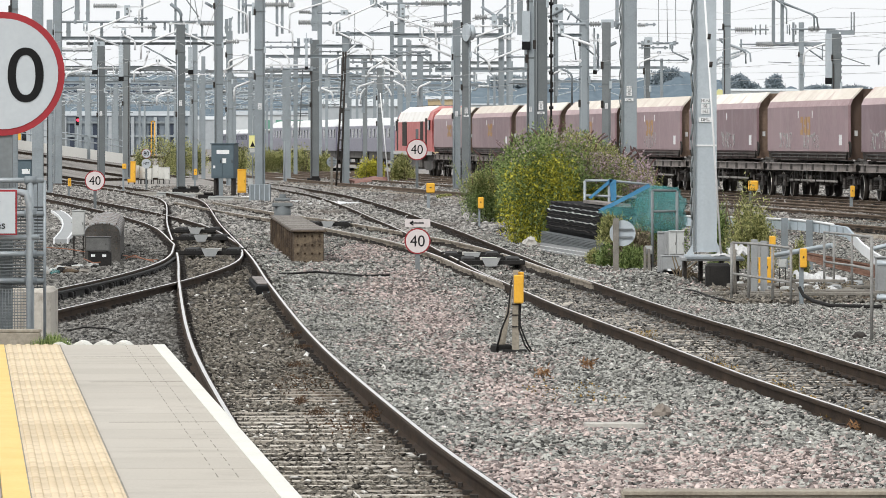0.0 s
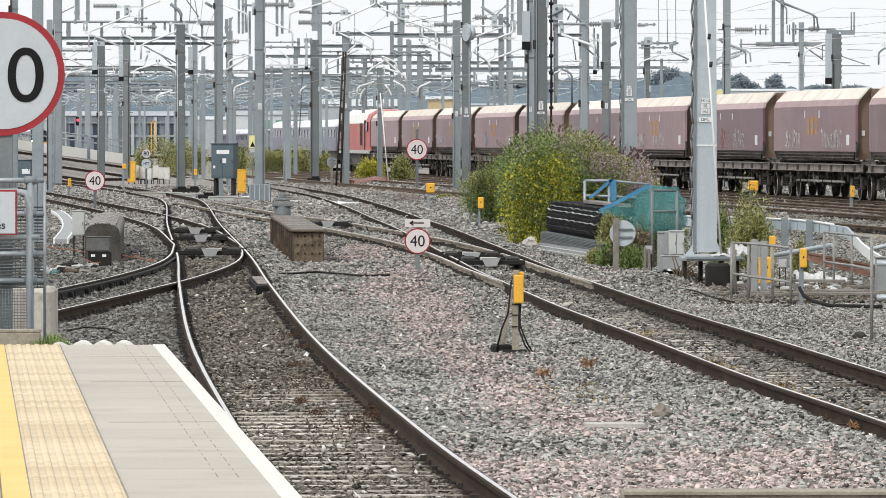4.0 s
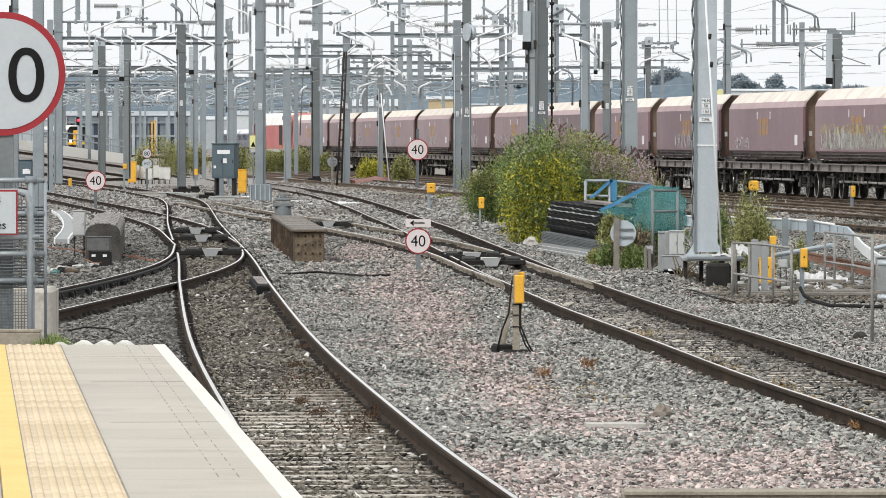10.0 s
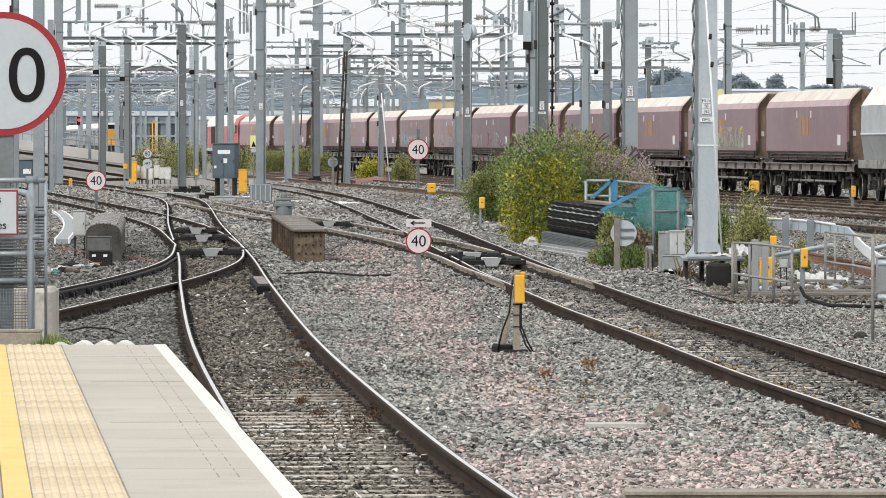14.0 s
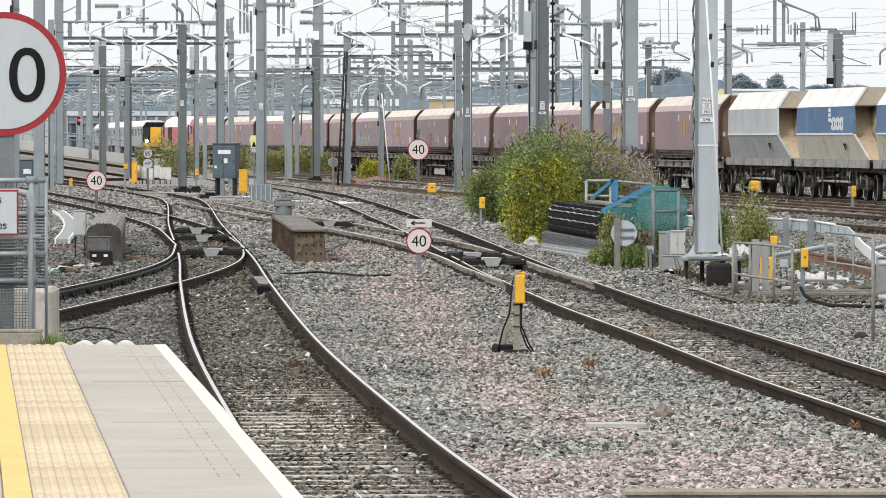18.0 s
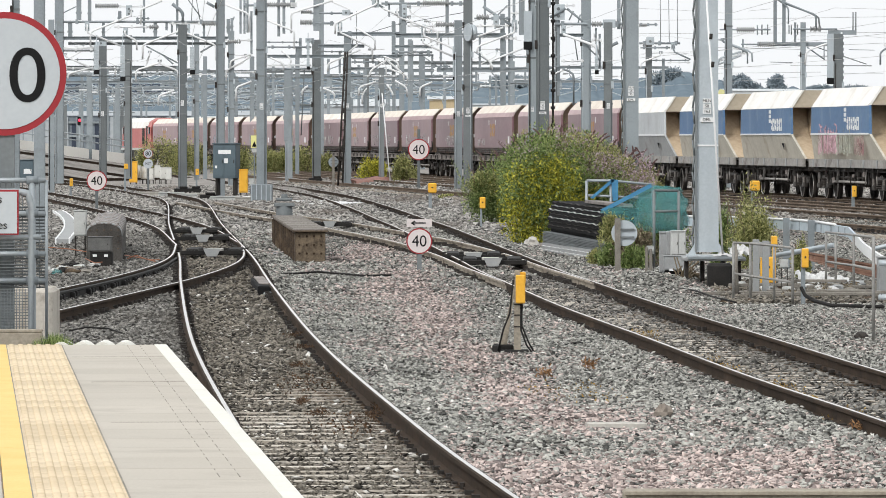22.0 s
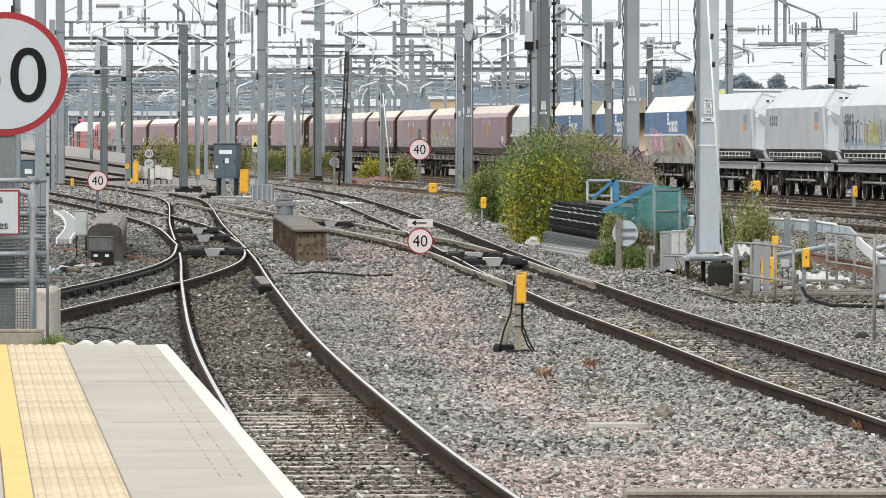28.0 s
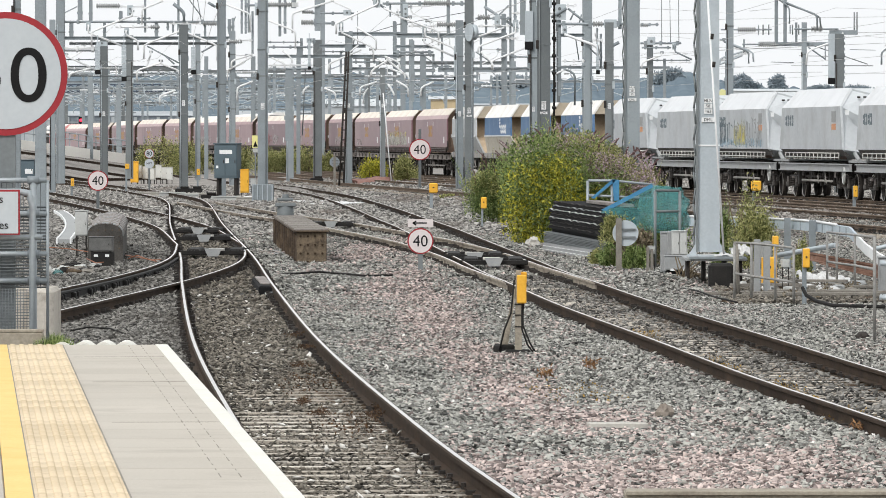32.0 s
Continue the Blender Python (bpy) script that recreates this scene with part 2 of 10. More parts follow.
BOARD = mat("weathered_board", (0.125, 0.115, 0.10), (0.29, 0.27, 0.235), 0.9, scale=3, fine=40, bump=0.3)
RUSTPLATE = mat("rusted_steel_plate", (0.03, 0.022, 0.016), (0.11, 0.074, 0.047), 0.85, scale=3, fine=30, bump=0.4, spots=((0.19, 0.15, 0.09), 3, 0.52, 0.72))
LEAF = mat("green_leaf", (0.06, 0.105, 0.025), (0.385, 0.475, 0.175), 0.6, scale=1.0, fine=9, island=0.9, bump=0, wide=0.3)
LEAF_YELLOW = mat("yellow_green_leaf", (0.15, 0.17, 0.02), (0.76, 0.70, 0.09), 0.6, scale=1.0, fine=9, island=0.9, bump=0, wide=0.3)
LEAF_OLIVE = mat("olive_leaf", (0.11, 0.13, 0.035), (0.56, 0.55, 0.24), 0.7, scale=1.0, fine=9, island=0.9, bump=0, wide=0.28)
FLOWER = mat("faded_purple_flower", (0.20, 0.14, 0.14), (0.66, 0.53, 0.57), 0.8, scale=2, fine=20, island=0.8, bump=0, wide=0.28)
DEAD_SPIKE = mat("dead_flower_brown", (0.07, 0.035, 0.035), (0.19, 0.11, 0.105), 0.9, scale=2, fine=20, bump=0)
DRY_BRUSH = mat("dry_brown_brush", (0.08, 0.06, 0.035), (0.34, 0.28, 0.19), 0.9, scale=1.0, fine=9, island=0.8, bump=0, wide=0.28)
STEM = mat("stem_brown", (0.08, 0.06, 0.035), (0.17, 0.13, 0.08), 0.9, bump=0.2)
# Haze is painted into the next two base colours as a blue-grey tint.
HILL = mat("haze_tinted_hill", (0.125, 0.165, 0.20), (0.20, 0.245, 0.275), 1.0, scale=0.02, fine=0.15, bump=0, spec=0.0)
FAR_TREE = mat("haze_tinted_tree", (0.24, 0.29, 0.325), (0.33, 0.38, 0.41), 1.0, scale=0.05, fine=0.3, bump=0, spec=0.0)
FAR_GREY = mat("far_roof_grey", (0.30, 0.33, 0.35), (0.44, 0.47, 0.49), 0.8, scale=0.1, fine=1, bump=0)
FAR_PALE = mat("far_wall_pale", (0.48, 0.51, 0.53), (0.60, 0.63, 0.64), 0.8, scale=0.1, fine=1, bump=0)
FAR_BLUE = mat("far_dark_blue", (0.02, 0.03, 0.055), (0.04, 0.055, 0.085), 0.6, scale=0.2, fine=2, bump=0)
BRICK = mat("yellow_brick", (0.42, 0.33, 0.20), (0.54, 0.44, 0.28), 0.9, scale=0.4, fine=5, bump=0)
GLASS = mat("dark_window_glass", (0.015, 0.018, 0.022), (0.03, 0.035, 0.04), 0.12, bump=0)
EARTH_RED = mat("red_earth", (0.20, 0.10, 0.08), (0.34, 0.19, 0.16), 0.95, scale=1, fine=8, bump=0.4)
PURPLE = mat("purple_train", (0.13, 0.13, 0.18), (0.24, 0.235, 0.29), 0.4, bump=0)
RED_GLOW = glow("red_signal_light", (1.0, 0.02, 0.05), 3.0)


def streaks(m, tint, low=0.5, high=0.75, across=2.2, up=0.16, most=0.6):
    """Rain and dust streaks that run down a painted side."""
    n, l = m.node_tree.nodes, m.node_tree.links
    bsdf = n["Principled BSDF"]
    src = bsdf.inputs["Base Color"].links[0].from_socket
    way = n.new("ShaderNodeMapping")
    way.inputs["Scale"].default_value = (across, across, up)
    tex = n.new("ShaderNodeTexNoise")
    tex.inputs["Scale"].default_value = 1.0
    tex.inputs["Detail"].default_value = 7
    step = n.new("ShaderNodeMapRange")
    step.inputs["From Min"].default_value, step.inputs["From Max"].default_value = low, high
    step.inputs["To Max"].default_value = most
    mix = n.new("ShaderNodeMix")
    mix.data_type = "RGBA"
    mix.inputs["B"].default_value = (*tint, 1)
    l.new(n["Texture Coordinate"].outputs["Object"], way.inputs["Vector"])
    l.new(way.outputs["Vector"], tex.inputs["Vector"])
    l.new(tex.outputs["Fac"], step.inputs["Value"])
    l.new(step.outputs["Result"], mix.inputs["Factor"])
    l.new(src, mix.inputs["A"])
    l.new(mix.outputs["Result"], bsdf.inputs["Base Color"])


def patchy(m, low=0.35, high=0.65, least=0.1, most=0.8, scale=2.5):
    """Thin worn paint or netting that lets the ground below show through in places."""
    n, l = m.node_tree.nodes, m.node_tree.links
    tex = n.new("ShaderNodeTexNoise")
    tex.inputs["Scale"].default_value = scale
    tex.inputs["Detail"].default_value = 5
    step = n.new("ShaderNodeMapRange")
    step.inputs["From Min"].default_value, step.inputs["From Max"].default_value = low, high
    step.inputs["To Min"].default_value, step.inputs["To Max"].default_value = least, most
    l.new(n["Texture Coordinate"].outputs["Object"], tex.inputs["Vector"])
    l.new(tex.outputs["Fac"], step.inputs["Value"])
    l.new(step.outputs["Result"], n["Principled BSDF"].inputs["Alpha"])


streaks(MAROON_HAZED, (0.42, 0.33, 0.32), 0.52, 0.78, 1.6, 0.2, 0.55)
streaks(MAROON_HAZED, (0.12, 0.075, 0.08), 0.55, 0.8, 0.5, 0.9, 0.5)
streaks(MAROON_DEEP, (0.33, 0.24, 0.25), 0.55, 0.82, 1.3, 0.2, 0.5)
streaks(MAROON_DEEP, (0.08, 0.036, 0.045), 0.52, 0.8, 0.35, 0.9, 0.5)
streaks(DUST, (0.50, 0.40, 0.36), 0.52, 0.8, 1.2, 0.3, 0.6)
streaks(SILVER, (0.33, 0.335, 0.335), 0.5, 0.8, 1.4, 0.25, 0.6)
streaks(HBLUE, (0.30, 0.36, 0.43), 0.56, 0.8, 1.5, 0.2, 0.5)
streaks(HTAN, (0.30, 0.27, 0.22), 0.52, 0.8, 1.8, 0.2, 0.5)
streaks(ROOF_WHITE, (0.56, 0.50, 0.42), 0.54, 0.8, 1.6, 0.3, 0.5)
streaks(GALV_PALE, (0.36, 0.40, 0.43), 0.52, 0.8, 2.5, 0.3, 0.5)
streaks(GALV, (0.20, 0.225, 0.24), 0.5, 0.8, 2.5, 0.2, 0.5)


def leafy(m, share=0.4):
    """Lets part of the light through a leaf."""
    n, l = m.node_tree.nodes, m.node_tree.links
    bsdf, out = n["Principled BSDF"], n["Material Output"]
    thin = n.new("ShaderNodeBsdfTranslucent")
    both = n.new("ShaderNodeMixShader")
    both.inputs["Fac"].default_value = share
    l.new(bsdf.inputs["Base Color"].links[0].from_socket, thin.inputs["Color"])
    l.new(bsdf.outputs["BSDF"], both.inputs[1])
    l.new(thin.outputs["BSDF"], both.inputs[2])
    l.new(both.outputs["Shader"], out.inputs["Surface"])


BLOCK = mat("stained_block_concrete", (0.36, 0.33, 0.28), (0.56, 0.525, 0.465), 0.9, scale=1.5, fine=30, spots=((0.22, 0.19, 0.15), 5.0, 0.55, 0.72))
streaks(BLOCK, (0.17, 0.13, 0.085), 0.5, 0.7, 9.0, 0.6, 0.6)
patchy(NET, 0.3, 0.7, 0.34, 0.8, 1.1)
for leaf_mat in (LEAF, LEAF_YELLOW, LEAF_OLIVE, FLOWER):
    leafy(leaf_mat)
LAMP_GLOW = glow("headlight", (1.0, 0.95, 0.85), 8.0)


# ---- building helpers ----
def thing(name, label, category, x=0.0, y=0.0, z=0.0, turn=0.0, group="", kind=""):
    ob = new(name)
    ob.matrix_basis = pose(x, y, z, 0, 0, turn)
    ob.empty_display_size = 0.2
    return tagged(ob, label, category, group, kind)


def mesh_of(name, bm, *mats):
    me = bpy.data.meshes.new(name)
    bm.normal_update()
    bm.to_mesh(me)
    bm.free()
    for m in mats:
        me.materials.append(m)
    return me


def part(name, bm, material, parent, label=""):
    mats = material if isinstance(material, (tuple, list)) else (material,)
    ob = new(name, mesh_of(name, bm, *mats))
    ob.parent = parent
    return tagged(ob, label)


def solo(name, bm, material, label, category, x=0.0, y=0.0, z=0.0, turn=0.0, group="", kind=""):
    mats = material if isinstance(material, (tuple, list)) else (material,)
    ob = new(name, mesh_of(name, bm, *mats))
    ob.matrix_basis = pose(x, y, z, 0, 0, turn)
    return tagged(ob, label, category, group, kind)


def box(bm, x, y, z, sx, sy, sz, turn=0.0, bevel=0.0, mi=0, tilt=0.0):
    """A box centred on x, y with its underside at z."""
    got = bmesh.ops.create_cube(bm, size=1.0, matrix=pose(x, y, z + sz / 2, tilt, 0, turn) @ Matrix.Diagonal((sx, sy, sz, 1)))
    vs = got["verts"]
    fs = {f for v in vs for f in v.link_faces}
    for f in fs:
        f.material_index = mi
    if bevel:
        es = {e for v in vs for e in v.link_edges}
        res = bmesh.ops.bevel(bm, geom=list(es), offset=bevel, segments=1, affect="EDGES", profile=0.5)
        for f in res["faces"]:
            f.material_index = mi
    return bm


def rod(bm, a, b, r, r2=None, seg=8, mi=0):
    """A round bar from a to b."""
    a, b = Vector(a), Vector(b)
    d = b - a
    if d.length < 1e-5:
        return bm
    m = Matrix.Translation((a + b) / 2) @ d.to_track_quat("Z", "Y").to_matrix().to_4x4()
    got = bmesh.ops.create_cone(bm, cap_ends=True, segments=seg, radius1=r, radius2=r if r2 is None else r2, depth=d.length, matrix=m)
    for v in got["verts"]:
        for f in v.link_faces:
            f.material_index = mi
            f.smooth = len(f.verts) == 4
    return bm


def pipe(bm, pts, r, seg=6, mi=0):
    """A bent tube through the points."""
    pts = [Vector(p) for p in pts]
    rings = []
    for i, p in enumerate(pts):
        d = (pts[min(i + 1, len(pts) - 1)] - pts[max(i - 1, 0)]).normalized()
        q = d.to_track_quat("Z", "Y")
        rings.append([bm.verts.new(p + q @ Vector((r * math.cos(2 * math.pi * k / seg), r * math.sin(2 * math.pi * k / seg), 0))) for k in range(seg)])
    for ra, rb in zip(rings, rings[1:]):
        for k in range(seg):
            f = bm.faces.new((ra[k], ra[(k + 1) % seg], rb[(k + 1) % seg], rb[k]))
            f.smooth, f.material_index = True, mi
    for ring in (rings[0][::-1], rings[-1]):
        bm.faces.new(ring).material_index = mi
    return bm


def ribbed(bm, a, b, r0, r1, n):
    """A ribbed insulator turned as one piece."""
    a, b = Vector(a), Vector(b)
    q = (b - a).to_track_quat("Z", "Y")
    rings = []
    for i in range(4 * n + 1):
        p = a.lerp(b, i / (4 * n))
        r = r1 if i % 4 in (1, 2) else r0
        rings.append([bm.verts.new(p + q @ Vector((r * math.cos(2 * math.pi * k / 8), r * math.sin(2 * math.pi * k / 8), 0))) for k in range(8)])
    for ra, rb in zip(rings, rings[1:]):
        for k in range(8):
            bm.faces.new((ra[k], ra[(k + 1) % 8], rb[(k + 1) % 8], rb[k]))
    bm.faces.new(rings[0][::-1])
    bm.faces.new(rings[-1])
    bmesh.ops.recalc_face_normals(bm, faces=bm.faces[:])


def prism(bm, outline, a, b, axis="x", mi=0):
    """Extrudes a closed outline of (p, q) between a and b along an axis."""
    def at(t, p, q):
        return {"x": (t, p, q), "y": (p, t, q), "z": (p, q, t)}[axis]
    r0 = [bm.verts.new(at(a, p, q)) for p, q in outline]
    r1 = [bm.verts.new(at(b, p, q)) for p, q in outline]
    k = len(outline)
    fs = [bm.faces.new(r0[::-1]), bm.faces.new(r1)]
    fs += [bm.faces.new((r0[i], r0[(i + 1) % k], r1[(i + 1) % k], r1[i])) for i in range(k)]
    for f in fs:
        f.material_index = mi
    bmesh.ops.recalc_face_normals(bm, faces=fs)
    return bm


def new_bm():
    return bmesh.new()


def letters(name, text, size, material, parent, x, y, z, label="", turn=0.0, align="CENTER", squeeze=1.0, bold=0.0):
    """Raised lettering that faces -y."""
    cu = bpy.data.curves.new(name, "FONT")
    cu.body, cu.size, cu.extrude, cu.align_x, cu.align_y, cu.offset = text, size, 0.002, align, "CENTER", bold
    tmp = bpy.data.objects.new(name, cu)
    scene.collection.objects.link(tmp)
    bpy.context.view_layer.update()
    me = bpy.data.meshes.new_from_object(tmp)
    bpy.data.objects.remove(tmp)
    me.materials.clear()
    me.materials.append(material)
    ob = new(name, me)
    ob.parent = parent
    ob.matrix_basis = pose(x, y, z, 90, 0, turn) @ Matrix.Diagonal((squeeze, 1, 1, 1))
    return tagged(ob, label)


def curve_points(pts, step):
    """A smooth line through the (x, y) points, cut at even steps."""
    p = [Vector((a, b, 0)) for a, b in pts]
    p = [2 * p[0] - p[1], *p, 2 * p[-1] - p[-2]]
    out = []
    for i in range(1, len(p) - 2):
        n = max(2, int((p[i + 1] - p[i]).length / step))
        for k in range(n):
            t = k / n
            a, b, c, d = p[i - 1], p[i], p[i + 1], p[i + 2]
            out.append(0.5 * ((2 * b) + (c - a) * t + (2 * a - 5 * b + 4 * c - d) * t * t + (3 * b - a - 3 * c + d) * t ** 3))
    out.append(p[-2])
    return out

# ---- ground, ballast and tracks ----
def freight_x(y):
    return 13.407 - 0.1067 * (y - 197.5)


def smooth(t):
    t = min(1.0, max(0.0, t))
    return t * t * (3 - 2 * t)


def dip(y):
    """How far the goods line sinks far down the yard, in a hollow shaped to fit the camera's view."""
    return 0.42 * smooth((y - 470) / 110) * smooth((720 - y) / 100)


def level(x, y):
    """Height of the ground; the yard to the right lies a little higher."""
    return -0.19 + (0.46 - dip(y)) * smooth((x - freight_x(y) + 10.5) / 5.0) + 0.03 * noise.noise((x * 0.5, y * 0.35, 0.0)) + 0.2 * math.exp(-((x - 3.7) / 0.8) ** 2 - ((y - 105) / 4.5) ** 2)


def ground_sheet():
    xs = [-2500, -1200, -500, -200, -100, -60, -40, -30, -24] + [-20 + 0.8 * i for i in range(56)] + [27, 31, 36, 44, 60, 100, 200, 500, 1200, 2500]
    ys = [-600, -200, -60, -10, 10, 25] + [34 + 1.2 * i for i in range(90)] + [145, 150, 156, 163, 170, 178, 187, 197, 208, 220, 235, 250, 270, 290, 320, 350, 400, 460, 490, 520, 550, 580, 610, 640, 690, 800, 1000, 1400, 2000, 3000, 4500]
    bm = new_bm()
    grid = [[bm.verts.new((x, y, level(x, y) if abs(x) < 100 and y < 700 else (0.27 if x > -60 else -0.2))) for x in xs] for y in ys]
    for ra, rb in zip(grid, grid[1:]):
        for i in range(len(xs) - 1):
            f = bm.faces.new((ra[i], ra[i + 1], rb[i + 1], rb[i]))
            f.smooth, f.material_index = True, 1 if ra[i].co.y > 285 else 0
    return solo("ground", bm, (SHADE_BALLAST, FAR_BALLAST), "ballast ground of the yard, near part darkened as shade between stones", "ground", kind="structure")


ground_sheet()

RAIL = [(-0.035, -0.008), (-0.019, 0), (0.019, 0), (0.035, -0.008), (0.036, -0.036), (0.010, -0.05), (0.010, -0.132), (0.07, -0.146), (0.07, -0.159),
        (-0.07, -0.159), (-0.07, -0.146), (-0.010, -0.132), (-0.010, -0.05), (-0.036, -0.036)]
HEAD = (1,)
LINES = {}
SLEEPERS = {}


def sweep_rail(bm, pts, off, z):
    rings = []
    for i, p in enumerate(pts):
        d = (pts[min(i + 1, len(pts) - 1)] - pts[max(i - 1, 0)]).normalized()
        side = Vector((d.y, -d.x, 0))
        zz = z(p.x, p.y) if callable(z) else z
        rings.append([bm.verts.new((p.x + side.x * (off + a), p.y + side.y * (off + a), zz + b)) for a, b in RAIL])
    k = len(RAIL)
    for ra, rb in zip(rings, rings[1:]):
        for j in range(k):
            f = bm.faces.new((ra[j], ra[(j + 1) % k], rb[(j + 1) % k], rb[j]))
            f.material_index = 1 if j in HEAD else 0
    bm.faces.new(rings[0][::-1])
    bm.faces.new(rings[-1])
    bmesh.ops.recalc_face_normals(bm, faces=bm.faces[:])


def sleeper_mesh(name="sleeper"):
    bm = new_bm()
    prism(bm, [(-0.125, 0), (0.125, 0), (0.105, 0.19), (-0.105, 0.19)], -1.25, 1.25, "x")
    return mesh_of(name, bm, SLEEPER)


SLEEPER_ME = sleeper_mesh()


def track(label, pts, z=0.0, head=SHINE, single=(0, 0), bedded=0.0, ends=(0, 0), space=0.65, far=True, gap=None, web=None):
    """A track along the (x, y) points. Sleepers between the two distances of single are parts of their own; ends cuts the right and left rail short."""
    line = curve_points(pts, 2.0)
    t = thing("railway_track", label, "railway track", kind="structure")
    LINES[t.name] = (np.array([p.y for p in line]), np.array([p.x for p in line]))
    for off, cut in ((-0.7525, ends[1]), (0.7525, ends[0])):
        runs = [[p for p in line if p.y > cut]]
        if gap and off < 0:
            runs = [[p for p in line if p.y < gap[0]], [p for p in line if p.y > gap[1]]]
        for run in runs:
            bm = new_bm()
            sweep_rail(bm, run, off, z)
            part("rail", bm, (web or RUST, head), t)
    joined, clips = new_bm(), new_bm()
    SLEEPERS[t.name] = []
    s = 0.0
    for a, b in zip(line, line[1:]):
        d = b - a
        n = d.length
        while s < n:
            p = a + d * (s / n)
            s += space
            zz = z(p.x, p.y) if callable(z) else z
            turn = math.degrees(math.atan2(d.y, d.x)) - 90
            SLEEPERS[t.name].append(p.y)
            if single[0] <= p.y <= single[1]:
                ob = new("sleeper", SLEEPER_ME)
                ob.parent = t
                ob.matrix_basis = pose(p.x, p.y, zz - 0.16 - 0.19 - bedded - random.uniform(0.0, 0.01), 0, random.uniform(-0.25, 0.25), turn + random.uniform(-0.8, 0.8))
            elif far and p.y < 330:
                box(joined, p.x, p.y, zz - 0.345 - (0.035 if p.y > 66 else 0.0), 2.5, 0.22, 0.185, turn)
            big_clip = 1.0 if p.y < 70 else 1.35 if p.y < 105 else 1.9
            if p.y < 230:
                q = Matrix.Rotation(radians(turn), 3, "Z")
                for o in (-0.7525, 0.7525):
                    for e in (-0.085, 0.085):
                        w = q @ Vector((o + e, 0, 0))
                        for g in (-0.05, 0.05):
                            if random.random() < 0.8:
                                box(clips, p.x + w.x + random.uniform(-0.012, 0.012), p.y + w.y + g, zz - 0.158, 0.05 * big_clip * random.uniform(0.6, 1.4), 0.045 * big_clip * random.uniform(0.6, 1.3), 0.036 * big_clip * random.uniform(0.5, 1.3), turn + random.uniform(-12, 12))
        s -= n
    if joined.verts:
        tagged(part("sleepers", joined, SLEEPER, t), kind="stuff")
    else:
        joined.free()
    if clips.verts:
        tagged(part("rail_clips", clips, IRON, t), kind="stuff")
    else:
        clips.free()
    return t


MAIN = track("shiny-railed curving track beside the platform edge on concrete sleepers",
             [(1.0, 22), (0.35, 32), (-0.27, 39.75), (-1.0, 50), (-2.27, 71), (-3.65, 99), (-4.85, 125), (-7.1, 169), (-10.1, 231), (-12.4, 260), (-16.6, 300), (-24.0, 360), (-36, 450)],
             single=(24, 66), bedded=0.0, gap=(127, 141))
BRANCH = track("branching track curving away behind the platform ramp", [(-8.6, 50), (-7.1, 70), (-6.2, 84), (-5.47, 96.5), (-5.08, 104.6), (-4.85, 114), (-4.94, 123.5), (-5.45, 137)], z=-0.004, bedded=0.05)
check = curve_points([(-8.6, 50), (-7.1, 70), (-6.2, 84), (-5.47, 96.5), (-5.08, 104.6), (-4.85, 114), (-4.94, 123.5)], 2.0)
bm = new_bm()
sweep_rail(bm, check, -0.62, -0.03)
part("check_rail", bm, (GREASE, GREASE), BRANCH, "blackened check rail")
for p in check:
    if p.y > 78:
        for k in range(3):
            bm = new_bm()
            box(bm, p.x - 0.69, p.y + 0.66 * k, -0.2, 0.3, 0.24, 0.13, 0, 0.02)
            part("rail_chair", bm, GREASE, BRANCH)
RIGHT = track("dull rusty-railed track running through the ballast",
              [(5.8, 30), (5.1, 40), (4.52, 50.5), (3.85, 60.4), (3.22, 72), (2.43, 86), (1.8, 100), (1.41, 108.6), (1.05, 118.9), (0.6, 131), (-0.5, 161.5), (-1.34, 181), (-2.65, 212), (-4.7, 254), (-6.7, 283), (-10.5, 330), (-20, 430)],
              z=-0.002, head=DULL, single=(42, 110), bedded=0.008)
CROSS = track("crossover track slanting between two lines", [(1.8, 100), (1.15, 112), (0.55, 125), (-0.55, 142), (-2.5, 163), (-3.95, 177), (-6.4, 198), (-9.7, 231)], z=-0.006, head=SHINE, bedded=0.05, web=RUST_TAN)
LEFTX = track("crossover track joining from the far yard", [(-5.45, 137), (-7.3, 165), (-9.6, 190), (-11.8, 211), (-15.3, 242), (-20, 283), (-30, 370)], z=-0.008, bedded=0.05)
for off, z0 in ((0.0, 0.47), (-3.5, 0.465), (-5.4, 0.40), (-7.2, 0.26)):
    track("rusty yard track beside the goods line", [(freight_x(y) + off, y) for y in (100, 150, 200, 260, 320, 370)], z=z0, head=YARD_HEAD if off else SHINE, bedded=0.04, web=RUST_PALE)

# ---- loose ballast stones ----
def off_line(tr, x, y):
    ys, xs = LINES[tr.name]
    return np.where((y >= ys[0]) & (y <= ys[-1]), x - np.interp(y, ys, xs), 99.0)


